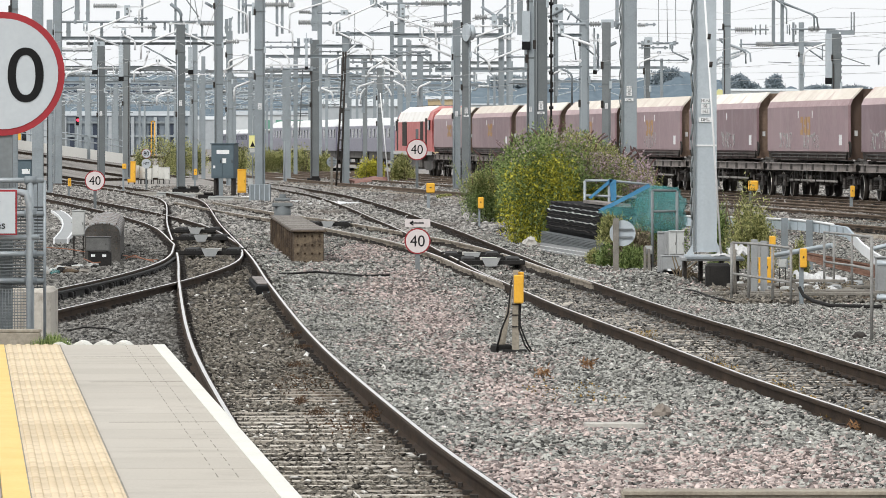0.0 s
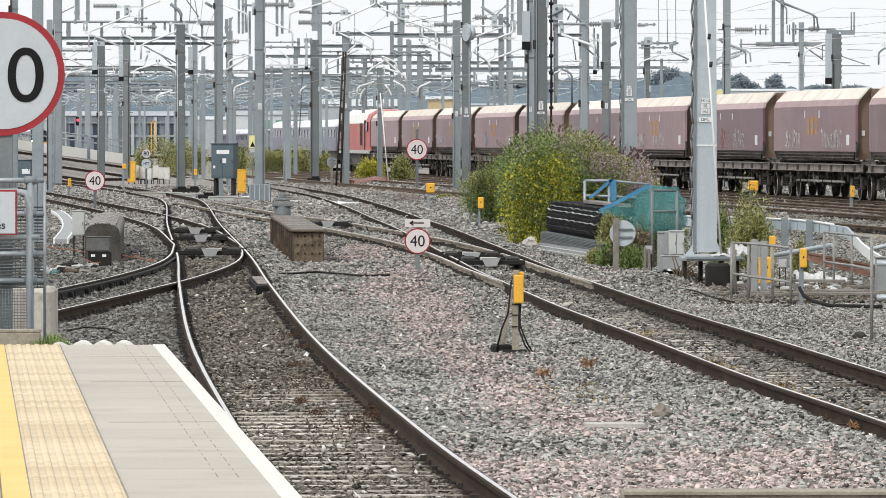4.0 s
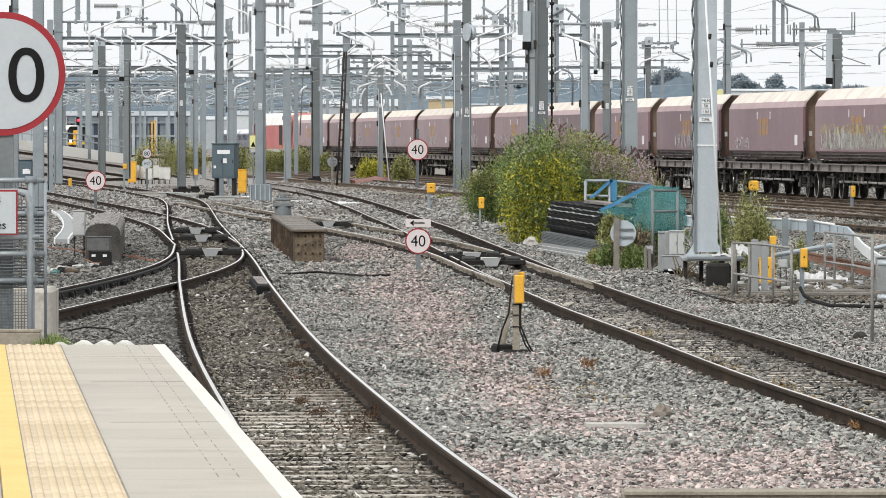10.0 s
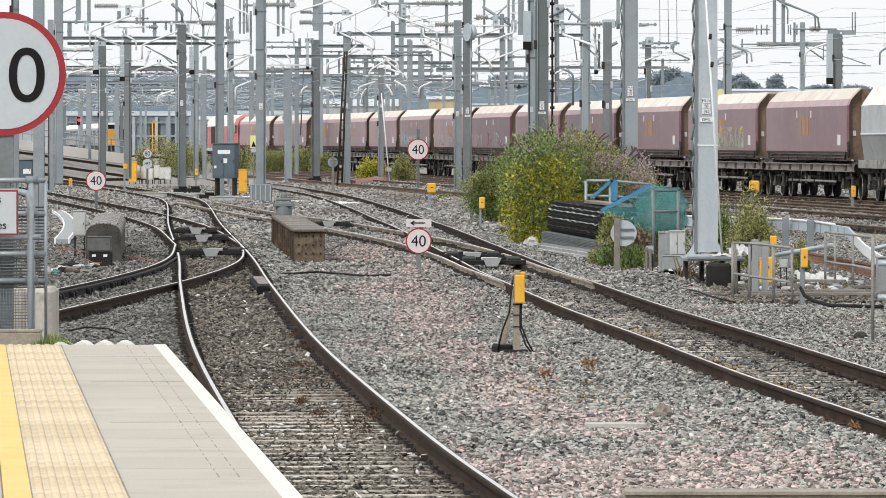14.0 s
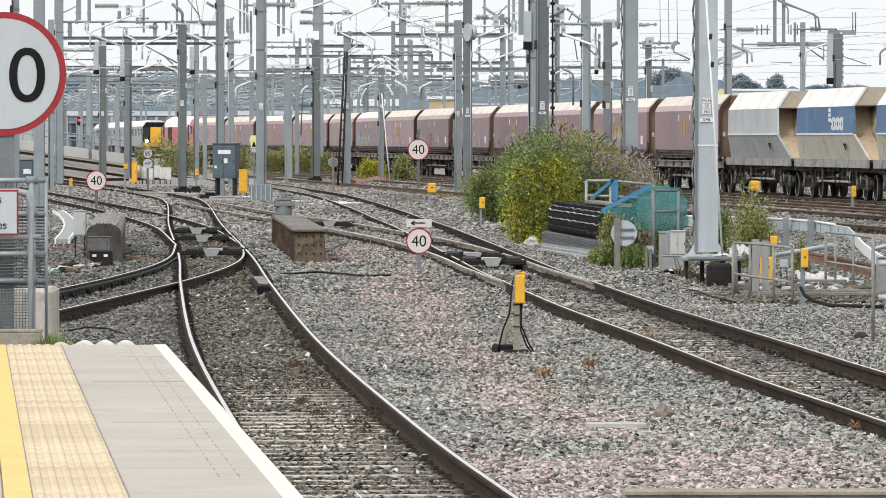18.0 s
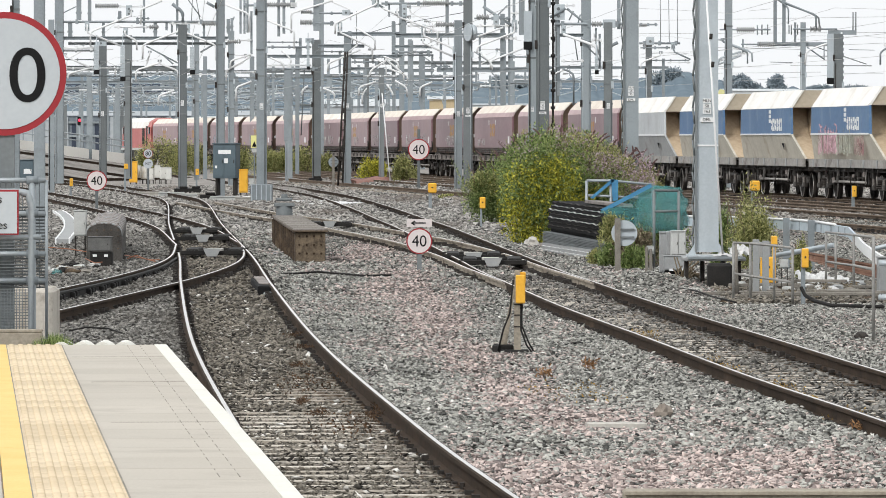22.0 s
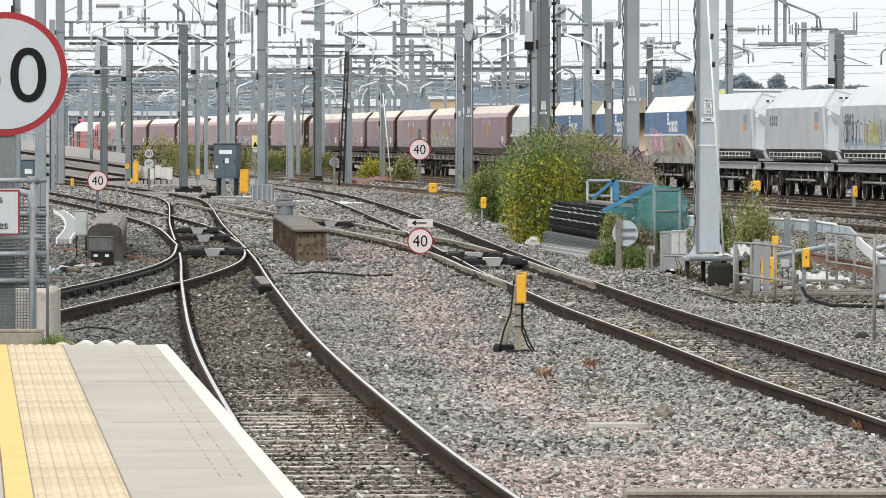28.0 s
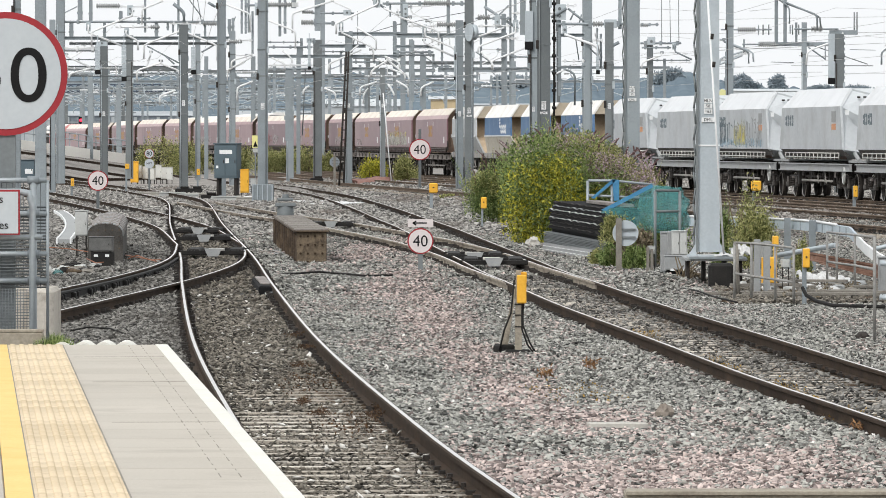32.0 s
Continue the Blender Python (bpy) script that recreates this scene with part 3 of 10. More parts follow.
def stones(name, label, material, n, y0, y1, size, keep, lift=0.0, seed=1, rough=True, at=None):
    """Angular stones strewn between two distances over the strip that keep() allows."""
    rng = np.random.default_rng(seed)
    y = rng.uniform(y0, y1, n)
    x = rng.uniform(-1, 1, n) * (0.0765 * y + 0.3)
    ok = keep(x, y)
    x, y = x[ok], y[ok]
    n = len(x)
    z = np.array([level(a, b) for a, b in zip(x, y)]) + rng.uniform(-0.022, 0.03, n) * (size / 0.05) + lift
    for tr in (MAIN, RIGHT):
        d = np.abs(off_line(tr, x, y))
        z += 0.045 * np.clip((2.0 - d) / 0.75, 0, 1) * (d > 0.78)
    if at is not None:
        z = at + rng.uniform(-0.012, 0.012, n)
    cube = np.array([(-1, -1, -1), (1, -1, -1), (1, 1, -1), (-1, 1, -1), (-1, -1, 1), (1, -1, 1), (1, 1, 1), (-1, 1, 1)], float)
    quads = np.array([(0, 3, 2, 1), (4, 5, 6, 7), (0, 1, 5, 4), (1, 2, 6, 5), (2, 3, 7, 6), (3, 0, 4, 7)])
    m, k = 8, 24
    if not rough:
        cube = np.array([(1.3, 0, 0), (-1.3, 0, 0), (0, 1.3, 0), (0, -1.3, 0), (0, 0, 1.3), (0, 0, -1.3)], float)
        quads = np.array([(0, 2, 4), (2, 1, 4), (1, 3, 4), (3, 0, 4), (2, 0, 5), (1, 2, 5), (3, 1, 5), (0, 3, 5)])
        m = 6
    v = cube[None] * (0.75 + 0.45 * rng.random((n, m, 3))) + rng.uniform(-0.2, 0.2, (n, m, 3))
    v *= (rng.uniform(0.55, 1.15, (n, 1, 3)) * np.array([1.75, 1.1, 0.44])) * (size / 2) * rng.uniform(0.6, 1.35, (n, 1, 1))
    q = rng.normal(size=(n, 4)) * np.array([1.0, 0.17, 0.17, 1.0])
    q /= np.linalg.norm(q, axis=1)[:, None]
    w, a, b, c = q.T
    r = np.stack([np.stack([1 - 2 * (b * b + c * c), 2 * (a * b - w * c), 2 * (a * c + w * b)], 1),
                  np.stack([2 * (a * b + w * c), 1 - 2 * (a * a + c * c), 2 * (b * c - w * a)], 1),
                  np.stack([2 * (a * c - w * b), 2 * (b * c + w * a), 1 - 2 * (a * a + b * b)], 1)], 1)
    v = np.einsum("nij,nkj->nki", r, v) + np.stack([x, y, z], 1)[:, None]
    faces = (quads[None] + m * np.arange(n)[:, None, None]).reshape(-1)
    me = bpy.data.meshes.new(name)
    me.vertices.add(m * n)
    me.vertices.foreach_set("co", v.reshape(-1).astype(np.float32))
    me.loops.add(24 * n)
    me.loops.foreach_set("vertex_index", faces.astype(np.int32))
    me.polygons.add(len(quads) * n)
    me.polygons.foreach_set("loop_start", np.arange(0, 24 * n, quads.shape[1], dtype=np.int32))
    me.update(calc_edges=True)
    me.validate()
    me.materials.append(material)
    return tagged(new(name, me), label, "ballast", kind="stuff")


def open_ground(x, y):
    ok = (x > -0.583 - 0.0779 * (y - 24.6) + 0.02) | (y > 43.2)
    for tr in (MAIN, BRANCH, RIGHT, CROSS, LEFTX):
        d = np.abs(off_line(tr, x, y))
        ok &= np.abs(d - 0.7525) > 0.1
    ok &= (np.abs(off_line(MAIN, x, y)) > 0.8) | (y > 165)
    d = np.abs(off_line(RIGHT, x, y))
    return ok & ((d > 0.8) | (y > 112))


def between_sleepers(tr, y, spill, seed):
    """Where stones lie between the sleepers, and the share that has spilled on to them."""
    ys = np.array(SLEEPERS[tr.name])
    k = np.clip(np.searchsorted(ys, y), 1, len(ys) - 1)
    near = np.minimum(np.abs(y - ys[k - 1]), np.abs(y - ys[k]))
    return (near > 0.135) | (np.random.default_rng(seed).random(len(y)) < spill)


def in_main(x, y):
    near = between_sleepers(MAIN, y, 0.07, 5)
    patchy = np.sin(y * 0.9) + np.sin(y * 2.3 + 3 * x) > 1.2
    return (np.abs(off_line(MAIN, x, y)) < 0.64) & (near | (y > 62) | patchy)


def in_right(x, y):
    return (np.abs(off_line(RIGHT, x, y)) < 0.64) & (y < 112) & between_sleepers(RIGHT, y, 0.42, 6)


def bed_strip(tr, y0, y1, z, name):
    """The packed stone bed between two rails."""
    b = new_bm()
    ys, xs = LINES[tr.name]
    prev = None
    y = y0
    while y < y1:
        c = float(np.interp(y, ys, xs))
        row = [b.verts.new((c + o, y, z + 0.008 * noise.noise((o * 5, y * 3, 1)))) for o in (-0.66, -0.3, 0.0, 0.3, 0.66)]
        if prev:
            for k in range(4):
                b.faces.new((prev[k], prev[k + 1], row[k + 1], row[k]))
        prev = row
        y += 0.3
    return solo(name, b, BED, "packed dirty stone bed between the rails", "track bed", kind="structure")


bed_strip(MAIN, 26, 66, -0.188, "track_bed")
bed_strip(RIGHT, 42, 112, -0.188, "track_bed")


PATCHES = ((-1.7, 140, 0.9, 14), (-0.7, 105, 0.7, 14), (-0.1, 85, 0.5, 10), (0.3, 70, 0.4, 6), (0.75, 61, 0.4, 4), (1.3, 54, 0.5, 3), (1.2, 44, 1.6, 4.2), (2.6, 46, 0.9, 3))


def pinkish(x, y, seed):
    """Which stones belong to the patches of pink granite."""
    share = 0.05 + sum(np.exp(-((x - a) / c) ** 2 - ((y - b) / d) ** 2) for a, b, c, d in PATCHES) + 0.22 * np.sin(x * 2.1 + y * 0.17) * np.sin(y * 0.31 - x)
    return np.random.default_rng(seed).random(len(x)) < np.clip(share, 0.03, 0.8)


def right_ground(x, y):
    return open_ground(x, y) & (off_line(MAIN, x, y) > 0) & ~pinkish(x, y, 77)


def pink_ground(x, y):
    return open_ground(x, y) & (off_line(MAIN, x, y) > 0) & pinkish(x, y, 77)


def left_ground(x, y):
    return open_ground(x, y) & (off_line(MAIN, x, y) <= 0)


for material, keep, word in ((STONE, right_ground, "grey"), (STONE_PINK, pink_ground, "pinkish")):
    stones("ballast_stones", "angular %s ballast stones" % word, material, 160000, 38, 62, 0.033, keep, seed=1)
    stones("ballast_stones", "angular %s ballast stones" % word, material, 200000, 62, 98, 0.036, keep, seed=2, rough=False)
    stones("ballast_stones", "angular %s ballast stones" % word, material, 150000, 98, 165, 0.049, keep, seed=3, rough=False)
stones("ballast_stones", "grimy dark ballast stones beside the turnout", STONE_LEFT, 190000, 44, 98, 0.042, left_ground, seed=12, rough=False)
stones("ballast_stones", "grimy dark ballast stones beside the turnout", STONE_LEFT, 150000, 98, 165, 0.055, left_ground, seed=13, rough=False)
stones("ballast_stones", "brownish ballast stones of the far yard", STONE_YARD, 170000, 165, 330, 0.10, open_ground, seed=9, rough=False)
stones("ballast_stones", "dirty brown ballast stones between the rails", STONE_DIRTY, 90000, 38, 56, 0.036, in_main, seed=4, rough=False, at=-0.177)
stones("ballast_stones", "dirty brown ballast stones between the rails", STONE_DIRTY, 120000, 56, 90, 0.038, in_main, lift=0.02, seed=8, rough=False)
stones("ballast_stones", "dirty brown ballast stones between the rails", STONE_DIRTY, 90000, 90, 170, 0.055, in_main, lift=0.02, seed=6, rough=False)
stones("ballast_stones", "grey ballast stones between the dull rails", STONE_LEFT, 110000, 42, 112, 0.042, in_right, lift=0.014, seed=7, rough=False)



def white_chips(x, y):
    return np.abs(off_line(MAIN, x, y)) < 0.7


stones("stone_chips", "scattered white stone chips between the rails", STONE_CHIP, 1500, 42, 100, 0.04, white_chips, lift=0.05, seed=41, rough=False)
stones("stone_chips", "scattered white stone chips on the ballast", STONE_CHIP, 2600, 42, 120, 0.036, right_ground, lift=0.02, seed=42, rough=False)


def debris_ground(x, y):
    return (x > 4.55) & (y > 93.5) & (np.random.default_rng(3).random(len(x)) < 0.8)


stones("rubble_bits", "broken brown rubble bits of the works area", STONE_DIRTY, 90000, 93, 107, 0.05, debris_ground, lift=0.03, seed=31, rough=False)

# ---- platform ----
def edge_x(y):
    return -0.583 - 0.0779 * (y - 24.6)


PF = 0.915
platform = thing("platform", "pale concrete station platform with white edge line and buff tactile strip", "platform", kind="structure")
bm = new_bm()
prism(bm, [(edge_x(-8) - 0.05, -8), (edge_x(43) - 0.05, 43.0), (-11, 43.0), (-11, -8)], -0.4, PF - 0.012, "z")
part("platform_body", bm, CONCRETE, platform)
slope = math.degrees(math.atan(0.0779))


def inset(off, y):
    """The x of a line that runs in from the platform edge and spreads a little towards the far end."""
    return edge_x(y) - off - (0.0021 * (y - 24.6) - 0.011 if off > 0.5 else 0.0)


def strip_piece(inner, outer, y0, y1, top, gap=0.004):
    """A slab between two distances in from the platform edge."""
    b = new_bm()
    prism(b, [(inset(inner, y0), y0 + gap), (inset(outer, y0), y0 + gap), (inset(outer, y1), y1 - gap), (inset(inner, y1), y1 - gap)], PF - 0.065, top, "z")
    return b


for i in range(30):
    y0 = 43.0 - 0.9 * (i + 1)
    part("coping_slab", strip_piece(0.0, 0.731, y0, y0 + 0.9, PF), PAVE, platform)
    part("white_edge_line", strip_piece(0.004, 0.09, y0, y0 + 0.9, PF + 0.004, 0.0), WHITE_LINE, platform)
    part("yellow_line", strip_piece(1.139, 1.255, y0, y0 + 0.9, PF + 0.002, 0.003), YELLOW_LINE, platform)
    part("paving_slab", strip_piece(1.262, 2.2, y0, y0 + 0.9, PF, 0.005), PAVE, platform)
bm = new_bm()
prism(bm, [(-0.2, -0.2), (0.2, -0.2), (0.2, 0.2), (-0.2, 0.2)], -0.06, 0.0, "z")
for i in range(6):
    for j in range(6):
        rod(bm, (-0.165 + 0.066 * i, -0.165 + 0.066 * j, -0.001), (-0.165 + 0.066 * i, -0.165 + 0.066 * j, 0.006), 0.023, 0.016, 6)
TACTILE = mesh_of("tactile_slab", bm, BUFF)
for i in range(66):
    y0 = 42.8 - 0.402 * i
    ob = new("tactile_slab", TACTILE)
    ob.parent = platform
    ob.matrix_basis = pose(inset(0.935, y0), y0, PF + 0.001, 0, 0, slope)
# small drain holes along the coping
bm = new_bm()
for i in range(40):
    for off in (0.2, 0.29):
        y0 = 42.6 - 0.42 * i + 0.1 * random.random()
        box(bm, edge_x(y0) - off, y0, PF - 0.001, 0.004, 0.1 if i % 3 else 0.3, 0.003, slope)
for k, y0 in enumerate((40.6, 36.4, 31.2)):
    box(bm, edge_x(y0) - 0.41 + 0.03 * (k % 3), y0, PF - 0.001, 0.62 - 0.05 * (k % 2), 0.012, 0.0025, slope)
tagged(part("joint_marks", bm, GRIME, platform), kind="stuff")
for inner, outer in ((0.7305, 0.7385), (1.133, 1.139)):
    part("dirt_seam", strip_piece(inner, outer, 14.0, 42.98, PF + 0.0025, 0.0), GRIME, platform, "dark dirt in the seam")
# white ridged panel at the platform's end
bm = new_bm()
pts = []
for i in range(21):
    pts.append((-2.862 + 0.03 * i, PF - 0.02 + 0.04 * abs(math.sin(i * math.pi / 5))))
prism(bm, [(pts[-1][0], PF - 0.4), *pts[::-1], (pts[0][0], PF - 0.4)], 43.03, 43.5, "y")
solo("ridged_panel", bm, WHITE_LINE, "white ridged anti-trespass panel behind the platform end", "trespass panel")
# beam at the foot of the view
bm = new_bm()
box(bm, 2.118, 40.0, -0.017 - 0.2, 1.829, 0.35, 0.25, 0, 0.01)
box(bm, 2.118, 39.95, -0.017 + 0.03, 1.813, 0.3, 0.03, 0, 0.005)
solo("edging_beam", bm, TIMBER, "weathered grey timber edging beam lying in the ballast", "beam")

# ---- goods train ----
LENGTH_HTA, LENGTH_JHA = 18.404, 14.98


def bogie(parent, x, dusty=SOLEBAR):
    """A two-axle bogie with its side frames, springs and four wheels."""
    bm = new_bm()
    for s in (-1, 1):
        prism(bm, [(x - 1.25, 0.50), (x - 1.25, 0.66), (x - 0.5, 0.76), (x + 0.5, 0.76), (x + 1.25, 0.66), (x + 1.25, 0.50), (x + 0.6, 0.50), (x + 0.4, 0.34), (x - 0.4, 0.34), (x - 0.6, 0.50)], s * 1.0 - 0.05, s * 1.0 + 0.05, "y")
    box(bm, x, 0, 0.45, 0.5, 2.0, 0.26)
    b = part("bogie", bm, UNDER, parent)
    for s in (-1, 1):
        for k in (-0.17, 0.17):
            bm = new_bm()
            ribbed(bm, (x + k, s * 1.08, 0.40), (x + k, s * 1.08, 0.68), 0.05, 0.085, 4)
            part("coil_spring", bm, IRON, b)
        for k in (-0.9, 0.9):
            bm = new_bm()
            box(bm, x + k, s * 1.09, 0.34, 0.18, 0.14, 0.18, 0, 0.03)
            part("axle_box", bm, UNDER, b)
            w = new_bm()
            rod(w, (x + k, s * 0.70, 0.42), (x + k, s * 0.84, 0.42), 0.42, seg=20)
            rod(w, (x + k, s * 0.68, 0.42), (x + k, s * 0.70, 0.42), 0.45, seg=20)
            wheel = part("wheel", w, IRON, b)
            for g in (-0.16, 0.16):
                h = new_bm()
                box(h, x + k + g, s * 1.06, 0.36, 0.05, 0.1, 0.34)
                part("hanger_link", h, IRON if g < 0 else dusty, b)
            w = new_bm()
            n = 20
            pipe(w, [(x + k + 0.40 * math.cos(2 * math.pi * i / n), s * 0.845, 0.42 + 0.40 * math.sin(2 * math.pi * i / n)) for i in range(n + 1)], 0.016, 4)
            part("tyre", w, DULL, wheel)


def buffers(parent, half):
    for e in (-1, 1):
        for s in (-1, 1):
            bm = new_bm()
            rod(bm, (e * (half - 0.62), s * 0.87, 1.05), (e * (half - 0.12), s * 0.87, 1.05), 0.09)
            rod(bm, (e * (half - 0.12), s * 0.87, 1.05), (e * (half - 0.07), s * 0.87, 1.05), 0.22, seg=14)
            part("buffer", bm, IRON, parent)
        bm = new_bm()
        rod(bm, (e * (half - 0.7), 0, 1.0), (e * (half - 0.03), 0, 1.0), 0.07)
        part("coupling", bm, IRON, parent)


def chassis(parent, half, wide, bar_mat, brackets=8):
    """Solebars, hopper doors, brake gear and bogies under a wagon."""
    rng = random.Random(int(wide * 100))
    for s in (-1, 1):
        bm = new_bm()
        box(bm, 0, s * (wide - 0.08), 0.92, 2 * half - 1.3, 0.08, 0.22)
        box(bm, 0, s * (wide - 0.06), 1.125, 2 * half - 1.3, 0.16, 0.035)
        box(bm, 0, s * (wide - 0.06), 0.905, 2 * half - 1.3, 0.16, 0.03)
        part("solebar", bm, bar_mat, parent)
        for i in range(brackets):
            bm = new_bm()
            x = -half + 1.6 + i * (2 * half - 3.2) / 7
            prism(bm, [(x - 0.07, 1.13), (x + 0.07, 1.13), (x + 0.05, 0.93), (x - 0.05, 0.93)], s * (wide - 0.04), s * (wide + 0.03), "y")
            part("bar_bracket", bm, UNDER, parent)
    bm = new_bm()
    # added dark box; the shade under the wagon is put into its colour
    box(bm, 0, 0, 0.5, 2 * half - 2.0, 1.1, 0.72)
    for i in range(3):
        x = (i - 1) * 2.6
        prism(bm, [(-1.05, 1.2), (1.05, 1.2), (0.4, 0.42), (-0.4, 0.42)], x - 0.85, x + 0.85, "x")
    part("underframe", bm, IRON, parent)
    for s in (-1, 1):
        for k in range(4):
            bm = new_bm()
            x = -3.9 + 2.6 * k
            prism(bm, [(x - 0.09, 0.99), (x + 0.09, 0.99), (x + 0.05, 0.45), (x - 0.05, 0.45)], s * 1.03, s * 1.1, "y")
            part("door_hanger", bm, UNDER, parent)
            bm = new_bm()
            rod(bm, (x + 0.2, s * 1.06, 0.95), (x + 1.2, s * 1.0, 0.52), 0.035, seg=5)
            part("door_strut", bm, UNDER, parent)
        bm = new_bm()
        rod(bm, (-2.6, s * 1.05, 0.72), (2.6, s * 1.05, 0.72), 0.045)
        for x in (-3.2, -2.2, -1.3, -0.4, 0.5, 1.3, 2.3, 3.2):
            box(bm, x + rng.uniform(-0.2, 0.2), s * 1.05, 0.48 + 0.08 * math.sin(5 * x), 0.12, 0.1, 0.42)
        part("brake_gear", bm, IRON, parent)
        for k in range(9):
            bm = new_bm()
            x = rng.uniform(-half + 1.3, half - 1.3)
            box(bm, x, s * rng.uniform(1.08, 1.16), rng.uniform(0.5, 0.8), rng.uniform(0.08, 0.3), 0.08, rng.uniform(0.08, 0.26), 0, 0.02)
            part("brake_valve", bm, (UNDER, SOLEBAR, IRON)[k % 3], parent)
        for k in range(5):
            bm = new_bm()
            x = rng.uniform(-half + 1.4, half - 1.8)
            pipe(bm, [(x, s * 1.15, 0.98), (x + 0.05, s * 1.17, 0.75), (x + rng.uniform(-0.3, 0.3), s * 1.17, 0.5)], 0.022, 5)
            part("hose", bm, (IRON, SILL)[k % 2], parent)
        bm = new_bm()
        rod(bm, (-half + 4.6, s * 1.12, 0.58), (half - 4.6, s * 1.12, 0.58), 0.04)
        part("brake_pipe", bm, SILL, parent)
        bm = new_bm()
        rod(bm, (-1.9, s * 0.8, 0.62), (-0.5, s * 0.8, 0.62), 0.2, seg=12)
        part("air_tank", bm, IRON, parent)
        bm = new_bm()
        rod(bm, (0.7, s * 0.8, 0.66), (2.2, s * 0.8, 0.66), 0.16, seg=12)
        part("air_tank", bm, IRON, parent)
    bogie(parent, -half + 2.4)
    bogie(parent, half - 2.4)
    buffers(parent, half)


def wheel_ring(parent, x, y, z, r=0.24, material=IRON):
    bm = new_bm()
    n = 16
    pipe(bm, [(x + r * math.cos(2 * math.pi * k / n), y, z + r * math.sin(2 * math.pi * k / n)) for k in range(n + 1)], 0.028)
    rod(bm, (x - r, y, z), (x + r, y, z), 0.02)
    rod(bm, (x, y, z - r), (x, y, z + r), 0.02)
    part("handbrake_wheel", bm, material, parent)


def maroon_wagon(paint, label):
    t = thing("hopper_wagon", label, "wagon", group="maroon hopper wagons")
    half = LENGTH_HTA / 2
    b = half - 1.2
    for s in (-1, 1):
        bm = new_bm()
        prism(bm, [(s * 1.28, 1.5), (s * 1.36, 1.56), (s * 1.36, 3.04), (s * 1.28, 3.04)], -b, b, "x")
        part("side_panel", bm, paint, t)
        bm = new_bm()
        top, low = [(x, s * 1.35, 1.562) for x in (-b, b)], [(x, s * 1.16, 1.26) for x in (b - 0.75, -b + 0.75)]
        v = [bm.verts.new(q) for q in top + low]
        w = [bm.verts.new(q.co - Vector((0, s * 0.09, 0))) for q in v]
        bm.faces.new(v)
        bm.faces.new(w[::-1])
        for k in range(4):
            bm.faces.new((v[k], v[(k + 1) % 4], w[(k + 1) % 4], w[k]))
        bmesh.ops.recalc_face_normals(bm, faces=bm.faces[:])
        part("lower_chute", bm, DARK_MAROON, t)
        bm = new_bm()
        prism(bm, [(s * 1.365, 3.03), (s * 1.27, 3.24), (s * 1.2, 3.24), (s * 1.28, 3.03)], -b, b, "x")
        part("hood_skirt", bm, PINK_DUST, t)
        bm = new_bm()
        prism(bm, [(s * 1.275, 3.235), (s * 0.93, 3.6), (s * 0.86, 3.6), (s * 1.2, 3.235)], -b, b, "x")
        part("hood", bm, DUST, t, "cream stone dust on the hood")
        bm = new_bm()
        for k in range(9):
            x = -b + 0.6 + k * (2 * b - 1.2) / 8
            rod(bm, (x, s * 1.30, 1.28), (x, s * 1.30, 1.46), 0.02)
        rod(bm, (-b + 0.6, s * 1.30, 1.46), (b - 0.6, s * 1.30, 1.46), 0.025)
        rod(bm, (-b + 0.6, s * 1.30, 1.36), (b - 0.6, s * 1.30, 1.36), 0.02)
        part("step_rail", bm, UNDER, t)
        for e in (-1, 1):
            bm = new_bm()
            prism(bm, [(e * b, 1.75), (e * (b - 0.16), 1.62), (e * (b - 0.62), 1.3), (e * (b - 0.45), 1.3)], s * 1.30, s * 1.36, "y")
            part("corner_bracket", bm, IRON, t)
    for e in (-1, 1):
        bm = new_bm()
        prism(bm, [(-1.30, 1.3), (-1.30, 3.04), (-0.9, 3.56), (0.9, 3.56), (1.30, 3.04), (1.30, 1.3)], e * (b - 0.3), e * (b - 0.22), "x")
        for y in (-0.8, 0.0, 0.8):
            box(bm, e * (b - 0.16), y, 1.3, 0.12, 0.1, 2.1)
        part("end_wall", bm, BROWN_END, t)
        bm = new_bm()
        for y in (-1.0, 1.0):
            rod(bm, (e * (b - 0.45), y, 1.3), (e * (b + 0.5), y * 0.9, 1.25), 0.06)
        box(bm, e * (b + 0.35), 0, 1.15, 0.9, 2.3, 0.08)
        part("end_platform", bm, UNDER, t)
    bm = new_bm()
    box(bm, 0, 0, 1.3, 2 * b - 1.0, 2.3, 1.7)
    part("load_body", bm, BROWN_END, t)
    for x in (-1.2, 1.6):
        bm = new_bm()
        box(bm, x, 1.366, 2.66, 0.1, 0.012, 0.24)
        part("white_mark", bm, WHITE, t)
    bm = new_bm()
    box(bm, -b + 1.4, 1.366, 1.76, 0.5, 0.012, 0.34)
    part("data_panel", bm, WHITE, t)
    bm = new_bm()
    box(bm, -b + 0.2, 1.07, 2.06, 0.02, 0.1, 0.17)
    part("warning_label", bm, SACK, t)
    wheel_ring(t, -b - 0.1, 1.33, 1.62)
    chassis(t, half, 1.33, SOLEBAR)
    return t


